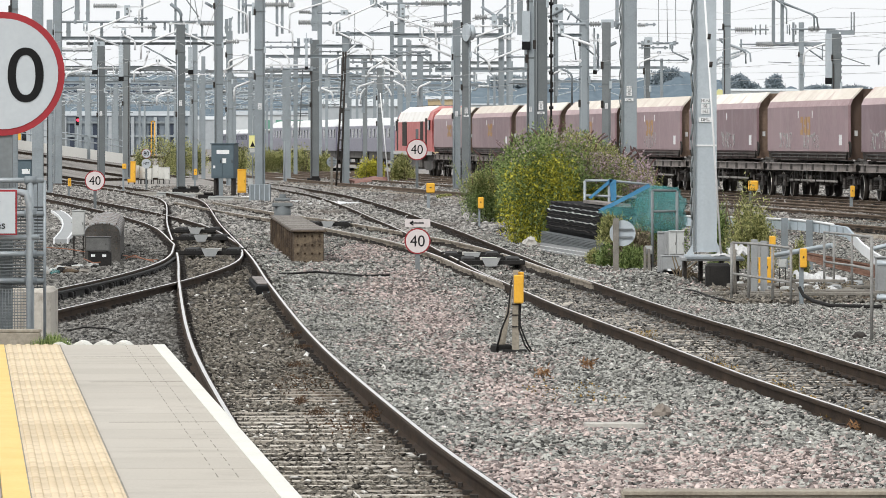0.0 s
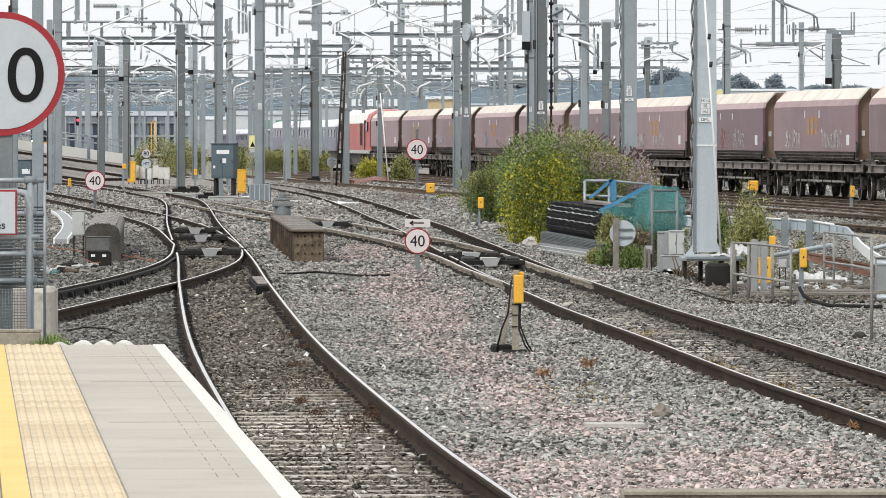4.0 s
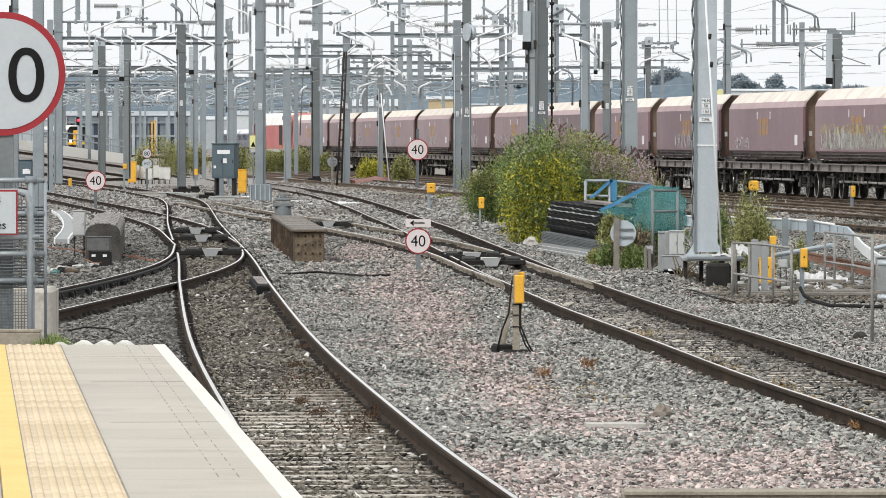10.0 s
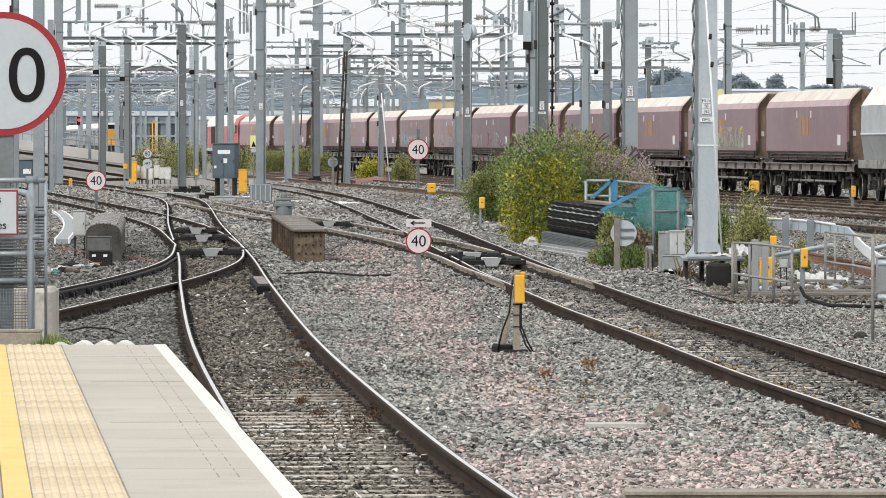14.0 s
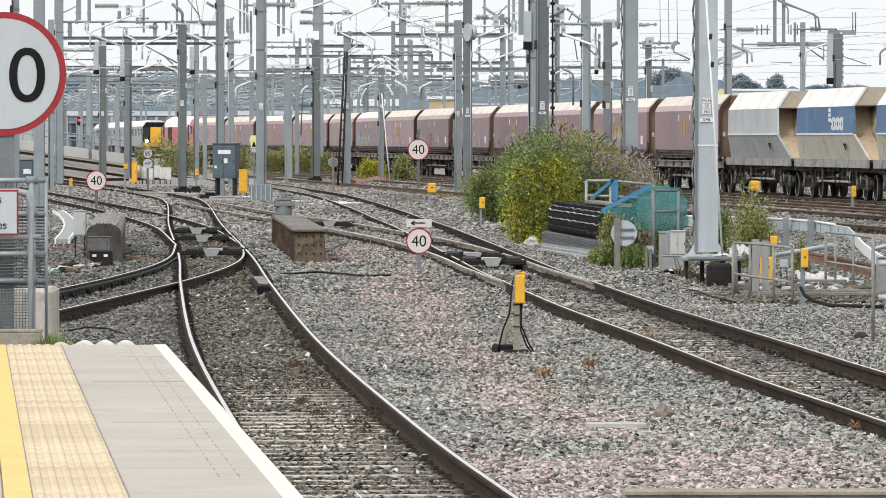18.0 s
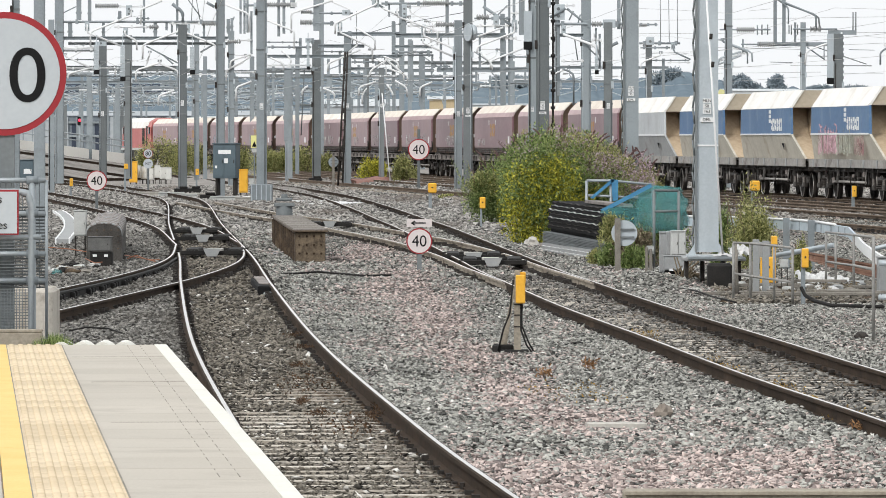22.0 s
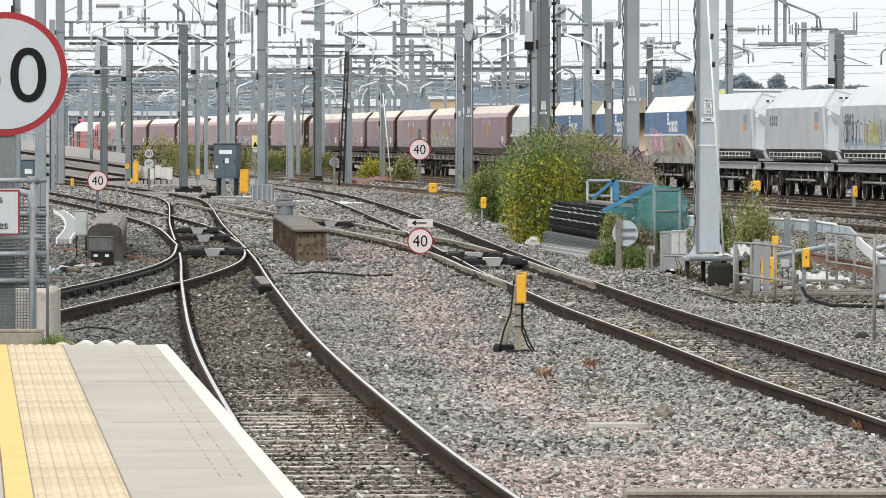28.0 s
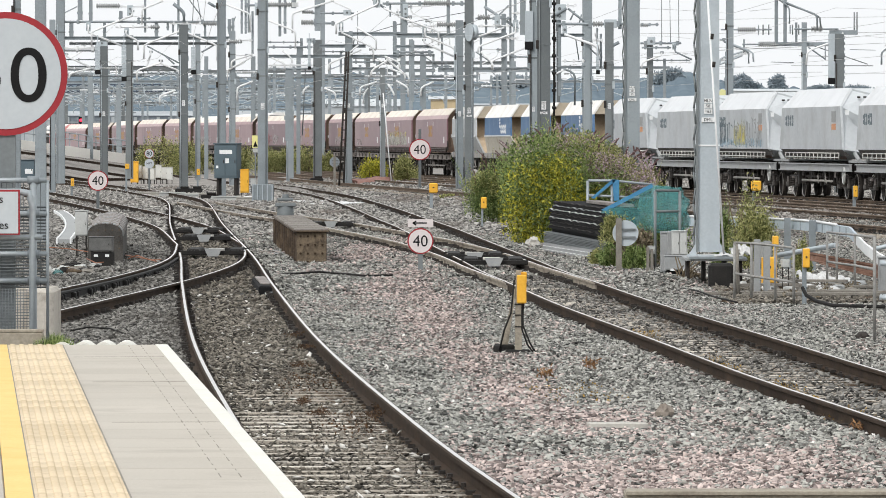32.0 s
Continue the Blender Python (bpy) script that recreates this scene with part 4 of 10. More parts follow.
def logo_bars(parent, x, z, w, h, material, n=3, y=1.368, name="logo"):
    """A maker's emblem as plain blocks with a notch."""
    bm = new_bm()
    for k in range(n):
        xx = x - w / 2 + (k + 0.5) * w / n
        q = w / n * 0.78
        box(bm, xx - q * 0.32, y, z, q * 0.36, 0.008, h)
        box(bm, xx + q * 0.12, y, z + h * (0.56 if k % 2 else 0.0), q * 0.5, 0.008, h * 0.3)
        box(bm, xx + q * 0.12, y, z + h * (0.1 if k % 2 else 0.68), q * 0.5, 0.008, h * 0.32)
    part(name, bm, material, parent)


SCRAWLS = (((0, 0), (0.05, 1), (0.7, 0.95)), ((0.1, 0.5), (0.6, 0.55)), ((0, 0), (0.35, 1), (0.7, 0)), ((0.15, 0.4), (0.55, 0.4)), ((0.6, 0.9), (0.1, 0.8), (0.55, 0.35), (0.05, 0.05)),
           ((0, 1), (0.1, 0), (0.6, 0.1), (0.65, 1)), ((0, 0), (0, 1), (0.55, 0.75), (0, 0.5), (0.6, 0)), ((0.5, 1), (0.05, 0.6), (0.2, 0.05), (0.6, 0.2)), ((0, 0.9), (0.7, 1)), ((0.35, 1), (0.3, 0)))


def graffiti(parent, x0, x1, z0, z1, material, seed, y=1.368, wide=0.05, letter=0.62):
    """Scrawled flat strokes of spray paint, no words."""
    rng = random.Random(seed)
    bm = new_bm()
    x = x0
    while x < x1:
        w = letter * rng.uniform(0.75, 1.25)
        h = (z1 - z0) * rng.uniform(0.75, 1.1)
        lean = rng.uniform(-0.15, 0.2)
        for _ in range(rng.choice((2, 3, 3))):
            way = SCRAWLS[rng.randrange(len(SCRAWLS))]
            pts = [(x + w * (p + lean * q + rng.uniform(-0.06, 0.06)), z0 + h * (q + rng.uniform(-0.05, 0.05))) for p, q in way]
            for (ax, az), (bx, bz) in zip(pts, pts[1:]):
                d = math.hypot(bx - ax, bz - az) or 1.0
                r = wide * rng.uniform(0.5, 1.0)
                nx, nz = -(bz - az) / d * r, (bx - ax) / d * r
                prism(bm, [(ax + nx, az + nz), (bx + nx * 0.8, bz + nz * 0.8), (bx - nx * 0.8, bz - nz * 0.8), (ax - nx, az - nz)], y, y + 0.004 + 0.002 * rng.random(), "y")
        x += w * rng.uniform(0.85, 1.15)
    part("graffiti", bm, material, parent, "scrawled spray paint on the side")


def spray_fill(parent, x0, x1, z0, z1, material, seed, y=1.366, wide=0.07):
    """A run of upright sprayed streaks that fill a patch of the side."""
    rng = random.Random(seed)
    bm = new_bm()
    x = x0
    while x < x1:
        lean = rng.uniform(-0.12, 0.12)
        a, c, r = z0 + rng.uniform(0, 0.12), z1 - rng.uniform(0, 0.3) * (z1 - z0), wide * rng.uniform(0.4, 1.0)
        prism(bm, [(x - r, a), (x + r, a), (x + r * 0.7 + lean, c), (x - r * 0.7 + lean, c)], y, y + 0.002 + 0.002 * rng.random(), "y")
        x += wide * rng.uniform(0.9, 2.6)
    part("graffiti", bm, material, parent, "faded patch of spray paint")


def aggregate_wagon(blue):
    side = HBLUE if blue else SILVER
    t = thing("hopper_wagon", "blue and dusty grey stone hopper wagon with ochre end" if blue else "plain silver grey stone hopper wagon with white hood", "wagon", group="stone hopper wagons")
    half = LENGTH_JHA / 2
    f, r = half - 1.5, half - 2.75
    for s in (-1, 1):
        bm = new_bm()
        prism(bm, [(-r, 3.02), (f, 3.02), (f + 0.1, 2.12), (-r - 0.1, 2.12)], s * 1.28, s * 1.36, "y")
        part("side_panel", bm, side, t)
        bm = new_bm()
        v = [bm.verts.new(q) for q in ((-r - 0.1, s * 1.365, 2.125), (f + 0.1, s * 1.365, 2.125), (f + 0.6, s * 1.16, 1.3), (-half + 0.95, s * 1.16, 1.3))]
        w = [bm.verts.new(p.co - Vector((0, s * 0.08, 0))) for p in v]
        bm.faces.new(v)
        bm.faces.new(w[::-1])
        for k in range(4):
            bm.faces.new((v[k], v[(k + 1) % 4], w[(k + 1) % 4], w[k]))
        bmesh.ops.recalc_face_normals(bm, faces=bm.faces[:])
        part("lower_side", bm, HTAN if blue else SILVER_LOW, t)
        bm = new_bm()
        prism(bm, [(s * 1.372, 3.01), (s * 0.95, 3.62), (s * 0.88, 3.62), (s * 1.29, 3.01)], -r, f, "x")
        part("hood", bm, ROOF_WHITE, t, "whitened dusty hood")
        bm = new_bm()
        box(bm, (f - r) / 2, s * 1.37, 2.1, f + r + 0.1, 0.03, 0.05)
        part("waist_rail", bm, WHITE, t)
    for e, q, low in ((1, f, f + 0.6), (-1, r, half - 0.95)):
        # the end: a vertical hood face over a bent sheet that runs out to the foot
        edge = [(q - 0.95, 1.275, 3.0), (q - 0.42, 1.275, 2.125), (low - 0.06, 1.07, 1.3)]
        bm = new_bm()
        front, rear = [], []
        for x, y, z in edge:
            ws = [y * (k / 6 - 1) for k in range(13)]
            front.append([bm.verts.new((e * (x - 0.22 * (1 - (w / y) ** 2)), w, z)) for w in ws])
            rear.append([bm.verts.new((e * (x - 0.06 - 0.22 * (1 - (w / y) ** 2)), w, z)) for w in ws])
        for ra, rb in ((front[0], front[1]), (front[1], front[2]), (rear[1], rear[0]), (rear[2], rear[1]), (rear[0], front[0]), (front[2], rear[2])):
            for k in range(12):
                bm.faces.new((ra[k], ra[k + 1], rb[k + 1], rb[k]))
        for k in (0, 12):
            for a in (0, 1):
                bm.faces.new((front[a][k], front[a + 1][k], rear[a + 1][k], rear[a][k]))
        bmesh.ops.recalc_face_normals(bm, faces=bm.faces[:])
        part("end_sheet", bm, OCHRE, t)
        bm = new_bm()
        prism(bm, [(-1.36, 3.03), (1.36, 3.03), (0.94, 3.61), (-0.94, 3.61)], e * (q - 0.12), e * (q - 0.04), "x")
        part("end_hood", bm, TAN_END, t)
        for y in (-0.75, -0.1, 0.55):
            bm = new_bm()
            for (xa, ya, za), (xb, yb, zb) in zip(edge, edge[1:]):
                rod(bm, (e * (xa - 0.1), y, za), (e * (xb - 0.1), y * yb / ya, zb), 0.09, seg=4)
            part("end_rib", bm, OCHRE, t)
        bm = new_bm()
        for y in (0.2, 0.55):
            rod(bm, (e * (low + 0.1), y, 1.3), (e * (q - 0.28), y, 2.3), 0.045, seg=5)
            rod(bm, (e * (q - 0.28), y, 2.3), (e * (q - 0.72), y, 3.0), 0.045, seg=5)
        for k in range(6):
            z = 1.42 + 0.26 * k
            x = low + 0.1 + (q - 0.38 - low) * min(1.0, (z - 1.3) / 1.0) - 0.63 * max(0.0, z - 2.3)
            rod(bm, (e * x, 0.2, z), (e * x, 0.55, z), 0.022, seg=5)
        part("ladder", bm, OCHRE, t)
        # added plate that keeps light from the open hood off the end sheet
        bm = new_bm()
        box(bm, e * (q - 0.62), 0, 3.0, 1.1, 2.5, 0.03)
        part("hood_soffit", bm, BROWN_END, t)
        for k in range(2):
            bm = new_bm()
            box(bm, e * (q - 0.036), e * (0.5 - 0.3 * k), 3.2, 0.012, 0.16, 0.24)
            part("number_bar", bm, IRON, t)
        bm = new_bm()
        box(bm, e * (half - 0.95), 0, 1.22, 1.0, 2.2, 0.07)
        part("end_platform", bm, UNDER, t)
    bm = new_bm()
    box(bm, (f - r) / 2, 0, 1.3, f + r - 3.4, 1.9, 2.1)
    part("load_body", bm, BROWN_END, t)
    if blue:
        logo_bars(t, -r + 2.9, 2.24, 2.3, 0.42, WHITE, 6, 1.366)
        for k in range(3):
            bm = new_bm()
            box(bm, -r + 4.3, 1.366, 2.52 + 0.16 * k, 0.4, 0.012, 0.12)
            part("emblem_block", bm, WHITE, t)
    bm = new_bm()
    prism(bm, [(-r + 1.4, 1.82), (-r + 1.9, 1.82), (-r + 1.4, 1.6)], 1.335, 1.35, "y")
    part("tally_mark", bm, BLACK, t)
    for s in (-1, 1):
        bm = new_bm()
        box(bm, 0, s * 1.25, 1.04, 2 * half - 1.2, 0.1, 0.26)
        part("side_sill", bm, SILL, t)
        for i in range(6):
            bm = new_bm()
            x = -half + 1.6 + i * (2 * half - 3.2) / 5
            prism(bm, [(x - 0.12, 1.3), (x + 0.12, 1.3), (x + 0.05, 1.04), (x - 0.05, 1.04)], s * 1.3 - 0.03, s * 1.3 + 0.03, "y")
            part("sill_bracket", bm, SILVER_LOW, t)
    chassis(t, half, 1.12, IRON)
    return t


def silver_wagon():
    t = thing("hopper_wagon", "clean silver grey hopper wagon with sloping ends", "wagon", group="silver hopper wagons")
    half = LENGTH_JHA / 2
    b = half - 1.0
    bm = new_bm()
    for s in (-1, 1):
        prism(bm, [(-b + 0.3, 1.62), (b - 0.3, 1.62), (b - 0.75, 3.02), (-b + 0.75, 3.02)], s * 1.28, s * 1.36, "y")
    part("side_panel", bm, SILVER, t)
    for s in (-1, 1):
        bm = new_bm()
        prism(bm, [(s * 1.35, 1.63), (s * 1.2, 1.4), (s * 1.1, 1.4), (s * 1.25, 1.63)], -b + 0.5, b - 0.5, "x")
        part("lower_chute", bm, UNDER, t)
        bm = new_bm()
        v = [bm.verts.new(q) for q in ((-b + 0.74, s * 1.362, 3.015), (b - 0.74, s * 1.362, 3.015), (b - 1.35, s * 0.9, 3.62), (-b + 1.35, s * 0.9, 3.62))]
        bm.faces.new(v if s < 0 else v[::-1])
        v2 = [bm.verts.new(p.co - Vector((0, s * 0.06, 0.05))) for p in v]
        bm.faces.new(v2[::-1] if s < 0 else v2)
        for k in range(4):
            bm.faces.new((v[k], v[(k + 1) % 4], v2[(k + 1) % 4], v2[k]))
        bmesh.ops.recalc_face_normals(bm, faces=bm.faces[:])
        part("hood", bm, ROOF_COOL, t, "pale hood")
        bm = new_bm()
        rod(bm, (-b + 1.2, s * 1.31, 1.5), (b - 1.2, s * 1.31, 1.5), 0.018)
        rod(bm, (-b + 1.2, s * 1.31, 1.36), (b - 1.2, s * 1.31, 1.36), 0.018)
        for k in range(14):
            x = -b + 1.2 + k * (2 * b - 2.4) / 13
            rod(bm, (x, s * 1.31, 1.28), (x, s * 1.31, 1.5), 0.014)
        part("step_rail", bm, CASE, t)
    for e in (-1, 1):
        bm = new_bm()
        v = [bm.verts.new(q) for q in ((e * (b - 0.3), -1.33, 1.62), (e * (b - 0.75), -1.33, 3.02), (e * (b - 1.35), -0.9, 3.6), (e * (b - 1.35), 0.9, 3.6), (e * (b - 0.75), 1.33, 3.02), (e * (b - 0.3), 1.33, 1.62), (e * (b - 1.3), 1.0, 1.3), (e * (b - 1.3), -1.0, 1.3))]
        w = [bm.verts.new(p.co - Vector((e * 0.08, 0, 0))) for p in v]
        bm.faces.new(v)
        bm.faces.new(w[::-1])
        for k in range(8):
            bm.faces.new((v[k], v[(k + 1) % 8], w[(k + 1) % 8], w[k]))
        bmesh.ops.recalc_face_normals(bm, faces=bm.faces[:])
        part("end_wall", bm, END_COOL, t)
        bm = new_bm()
        for k in range(8):
            box(bm, e * (b - 0.98), -0.7 + 0.2 * k, 3.28, 0.06, 0.1, 0.06)
        part("vent_slots", bm, IRON, t)
        bm = new_bm()
        box(bm, e * (b - 0.58), 1.15, 2.74, 0.03, 0.12, 0.15)
        part("warning_label", bm, WHITE, t)
        bm = new_bm()
        box(bm, e * (b + 0.1), 0, 1.2, 1.4, 2.2, 0.07)
        for y in (-0.9, 0.9):
            rod(bm, (e * (b - 0.9), y, 1.6), (e * (b + 0.3), y, 1.25), 0.07)
        part("end_platform", bm, GREY_BOX, t)
    bm = new_bm()
    box(bm, 0, 0, 1.3, 2 * b - 2.6, 2.0, 1.9)
    part("load_body", bm, BROWN_END, t)
    logo_bars(t, b - 2.3, 2.4, 1.7, 0.36, CABINET, 4, 1.364)
    bm = new_bm()
    box(bm, -b + 1.9, 1.366, 2.5, 0.75, 0.01, 0.36)
    part("nameplate", bm, GREY_BOX, t)
    bm = new_bm()
    box(bm, -b + 1.9, 1.366, 2.26, 0.75, 0.01, 0.2)
    part("orange_label", bm, mat_orange, t)
    wheel_ring(t, -b + 0.6, 1.25, 0.78, 0.26, PALE_BOX)
    chassis(t, half, 1.28, SILVER_LOW, 0)
    return t


mat_orange = mat("orange_label", (0.55, 0.24, 0.11), (0.62, 0.32, 0.16), 0.6, bump=0)


def red_loco():
    t = thing("diesel_locomotive", "red diesel locomotive with dusty roof and dark windows", "locomotive")
    h = 10.7
    bm = new_bm()
    prof = [(-1.33, 1.3), (-1.33, 2.9), (-1.1, 3.45), (-0.6, 3.75), (0.6, 3.75), (1.1, 3.45), (1.33, 2.9), (1.33, 1.3)]
    prism(bm, prof, -h + 2.6, h - 2.6, "x")
    part("body", bm, LOCO_RED, t)
    for e in (-1, 1):
        bm = new_bm()
        a = [bm.verts.new((e * (h - 2.59), y, z)) for y, z in prof]
        c = [bm.verts.new((e * (h - (0.5 if z < 2.5 else 0.85 if z < 3.2 else 1.5)), y * 0.93, min(z, 3.62))) for y, z in prof]
        bm.faces.new(a)
        bm.faces.new(c)
        for k in range(8):
            bm.faces.new((a[k], a[(k + 1) % 8], c[(k + 1) % 8], c[k]))
        bmesh.ops.recalc_face_normals(bm, faces=bm.faces[:])
        cab = part("cab", bm, LOCO_RED, t)
        bm = new_bm()
        box(bm, e * (h - 0.72), 0, 2.55, 0.16, 2.2, 0.62, 0, 0.03)
        part("windscreen", bm, GLASS, cab)
        for s in (-1, 1):
            bm = new_bm()
            box(bm, e * (h - 1.75), s * 1.30, 2.45, 0.75, 0.1, 0.55, 0, 0.02)
            part("side_window", bm, GLASS, cab)
            bm = new_bm()
            box(bm, e * (h - 2.9), s * 1.33, 1.35, 0.65, 0.05, 1.75)
            part("cab_door", bm, IRON, cab, "dark doorway")
    for s in (-1, 1):
        for x, w in ((-5.5, 1.5), (3.8, 2.4)):
            bm = new_bm()
            for k in range(8):
                box(bm, x, s * 1.335, 1.65 + 0.16 * k, w, 0.04, 0.1)
            box(bm, x, s * 1.325, 1.6, w, 0.03, 1.35)
            part("grille", bm, IRON, t)
        bm = new_bm()
        box(bm, 0, s * 1.3, 1.12, 2 * h - 1.6, 0.12, 0.2)
        part("sill", bm, PALE_BOX, t)
    bm = new_bm()
    prism(bm, [(-1.345, 2.93), (-1.115, 3.47), (-0.61, 3.775), (0.61, 3.775), (1.115, 3.47), (1.345, 2.93), (1.2, 2.9), (-1.2, 2.9)], -h + 2.7, h - 2.7, "x")
    part("roof", bm, ROOF_WHITE, t, "dusty pale roof")
    for x in (-4.5, 0.5, 4.5):
        bm = new_bm()
        box(bm, x, 0, 3.74, 2.2, 1.0, 0.09, 0, 0.03)
        part("roof_fan", bm, IRON, t)
    bm = new_bm()
    box(bm, 0, 0, 0.35, 6.0, 2.3, 0.8, 0, 0.1)
    part("fuel_tank", bm, UNDER, t)
    for x in (-7.0, 7.0):
        bm = new_bm()
        for s in (-1, 1):
            prism(bm, [(x - 2.2, 0.4), (x - 2.2, 0.8), (x + 2.2, 0.8), (x + 2.2, 0.4), (x + 1.2, 0.3), (x - 1.2, 0.3)], s * 1.05 - 0.07, s * 1.05 + 0.07, "y")
        box(bm, x, 0, 0.5, 4.2, 1.9, 0.6)
        b = part("bogie", bm, UNDER, t)
        for k in (-1.8, 0.0, 1.8):
            for s in (-1, 1):
                w = new_bm()
                rod(w, (x + k, s * 0.7, 0.5), (x + k, s * 0.86, 0.5), 0.5, seg=20)
                part("wheel", w, IRON, b)
    buffers(t, h)
    return t


loco = red_loco()
first_maroon = maroon_wagon(MAROON_HAZED, "faded maroon covered coal hopper wagon, haze-paled, with dusty cream hood")
deep_maroon = maroon_wagon(MAROON_DEEP, "deep maroon covered coal hopper wagon with cream hood")
grey_hopper = aggregate_wagon(False)
first_blue = aggregate_wagon(True)
first_silver = silver_wagon()
FAR_AWAY = pose(60, 60, 0.47)
maroons = [first_maroon] + [copy_thing(first_maroon, FAR_AWAY) for _ in range(6)] + [deep_maroon] + [copy_thing(deep_maroon, FAR_AWAY) for _ in range(5)]
blues = [first_blue] + [copy_thing(first_blue, FAR_AWAY) for _ in range(2)]
silvers = [first_silver] + [copy_thing(first_silver, FAR_AWAY) for _ in range(6)]
PALE_SPRAY = mat("pale_spray_paint", (0.48, 0.46, 0.46), (0.66, 0.64, 0.63), 0.7, bump=0)
RED_SPRAY = mat("red_spray_paint", (0.40, 0.2, 0.2), (0.52, 0.32, 0.32), 0.7, bump=0)
BLUE_SPRAY = mat("pale_blue_spray_paint", (0.32, 0.45, 0.55), (0.45, 0.58, 0.66), 0.7, bump=0)
YELLOW_SPRAY = mat("yellow_spray_paint", (0.60, 0.52, 0.12), (0.72, 0.64, 0.2), 0.7, bump=0)
PINK_SPRAY = mat("faded_pink_spray_paint", (0.66, 0.40, 0.46), (0.76, 0.52, 0.57), 0.8, bump=0)
OLIVE_SPRAY = mat("faded_olive_spray_paint", (0.44, 0.45, 0.37), (0.60, 0.61, 0.52), 0.8, bump=0)
for spray in (PALE_SPRAY, RED_SPRAY, BLUE_SPRAY, YELLOW_SPRAY, PINK_SPRAY, OLIVE_SPRAY):
    patchy(spray, 0.35, 0.62, 0.15, 0.85)
for i, w in enumerate(maroons):
    if i not in (5, 7):
        logo_bars(w, 0.2, 2.1, 2.1, 0.6, GOLD)
for i, x0, x1, z1, m in ((2, 4.4, 6.4, 2.3, BLUE_SPRAY), (3, 2.5, 3.6, 2.3, BLUE_SPRAY), (4, -1.5, 1.6, 2.2, PALE_SPRAY), (5, 1.0, 3.6, 2.2, PALE_SPRAY), (5, -3.0, 0.0, 2.2, PALE_SPRAY), (6, -2.5, 0.5, 2.1, PALE_SPRAY), (6, 3.0, 5.5, 2.2, PALE_SPRAY),
                         (7, -4, -1.5, 2.25, PALE_SPRAY), (7, -0.5, 1.5, 2.35, RED_SPRAY), (7, 3.5, 6, 2.2, PALE_SPRAY), (8, -5.5, -1.5, 2.2, PALE_SPRAY), (8, 2.5, 5.5, 2.2, PALE_SPRAY), (9, -2, 3, 2.2, PALE_SPRAY), (9, -5, -3, 2.1, RED_SPRAY), (10, 3.5, 6.0, 2.0, PALE_SPRAY)):
    graffiti(maroons[i], x0, x1, 1.66, z1, m, i * 7 + int(x0 * 3))
spray_fill(maroons[5], 4.0, 6.4, 1.62, 2.5, BLUE_SPRAY, 51)
spray_fill(maroons[11], -5.4, 7.0, 1.6, 2.25, OLIVE_SPRAY, 52, 1.366, 0.08)
graffiti(maroons[11], -5.4, 6.8, 1.66, 2.35, PALE_SPRAY, 53, 1.369, 0.045, 0.8)
graffiti(maroons[11], -5.2, 6.8, 2.15, 2.42, YELLOW_SPRAY, 54, 1.372, 0.016, 0.9)
spray_fill(blues[2], 0.8, 4.6, 1.42, 2.3, PINK_SPRAY, 91, 1.372, 0.09)
graffiti(blues[2], 1.0, 4.4, 1.5, 2.5, PINK_SPRAY, 96, 1.374, 0.05, 0.8)
spray_fill(blues[2], -1.8, 1.2, 1.42, 2.3, OLIVE_SPRAY, 92, 1.372, 0.09)
spray_fill(blues[2], -3.9, -2.2, 1.42, 2.1, RED_SPRAY, 95, 1.372, 0.06)
graffiti(silvers[2], 0.5, 5.0, 1.85, 2.6, CABINET, 93, 1.368, 0.03, 0.55)
graffiti(silvers[2], -5.0, -1.6, 1.75, 2.7, GREY_BOX, 95, 1.368, 0.035, 0.6)
spray_fill(silvers[2], -1.2, 1.4, 1.75, 2.5, YELLOW_SPRAY, 94, 1.368, 0.08)
graffiti(silvers[2], -1.2, 1.2, 1.75, 2.6, OLIVE_SPRAY, 97, 1.372, 0.05, 0.7)
spray_fill(silvers[2], -5.2, 5.0, 1.66, 2.0, BLUE_SPRAY, 98, 1.366, 0.1)


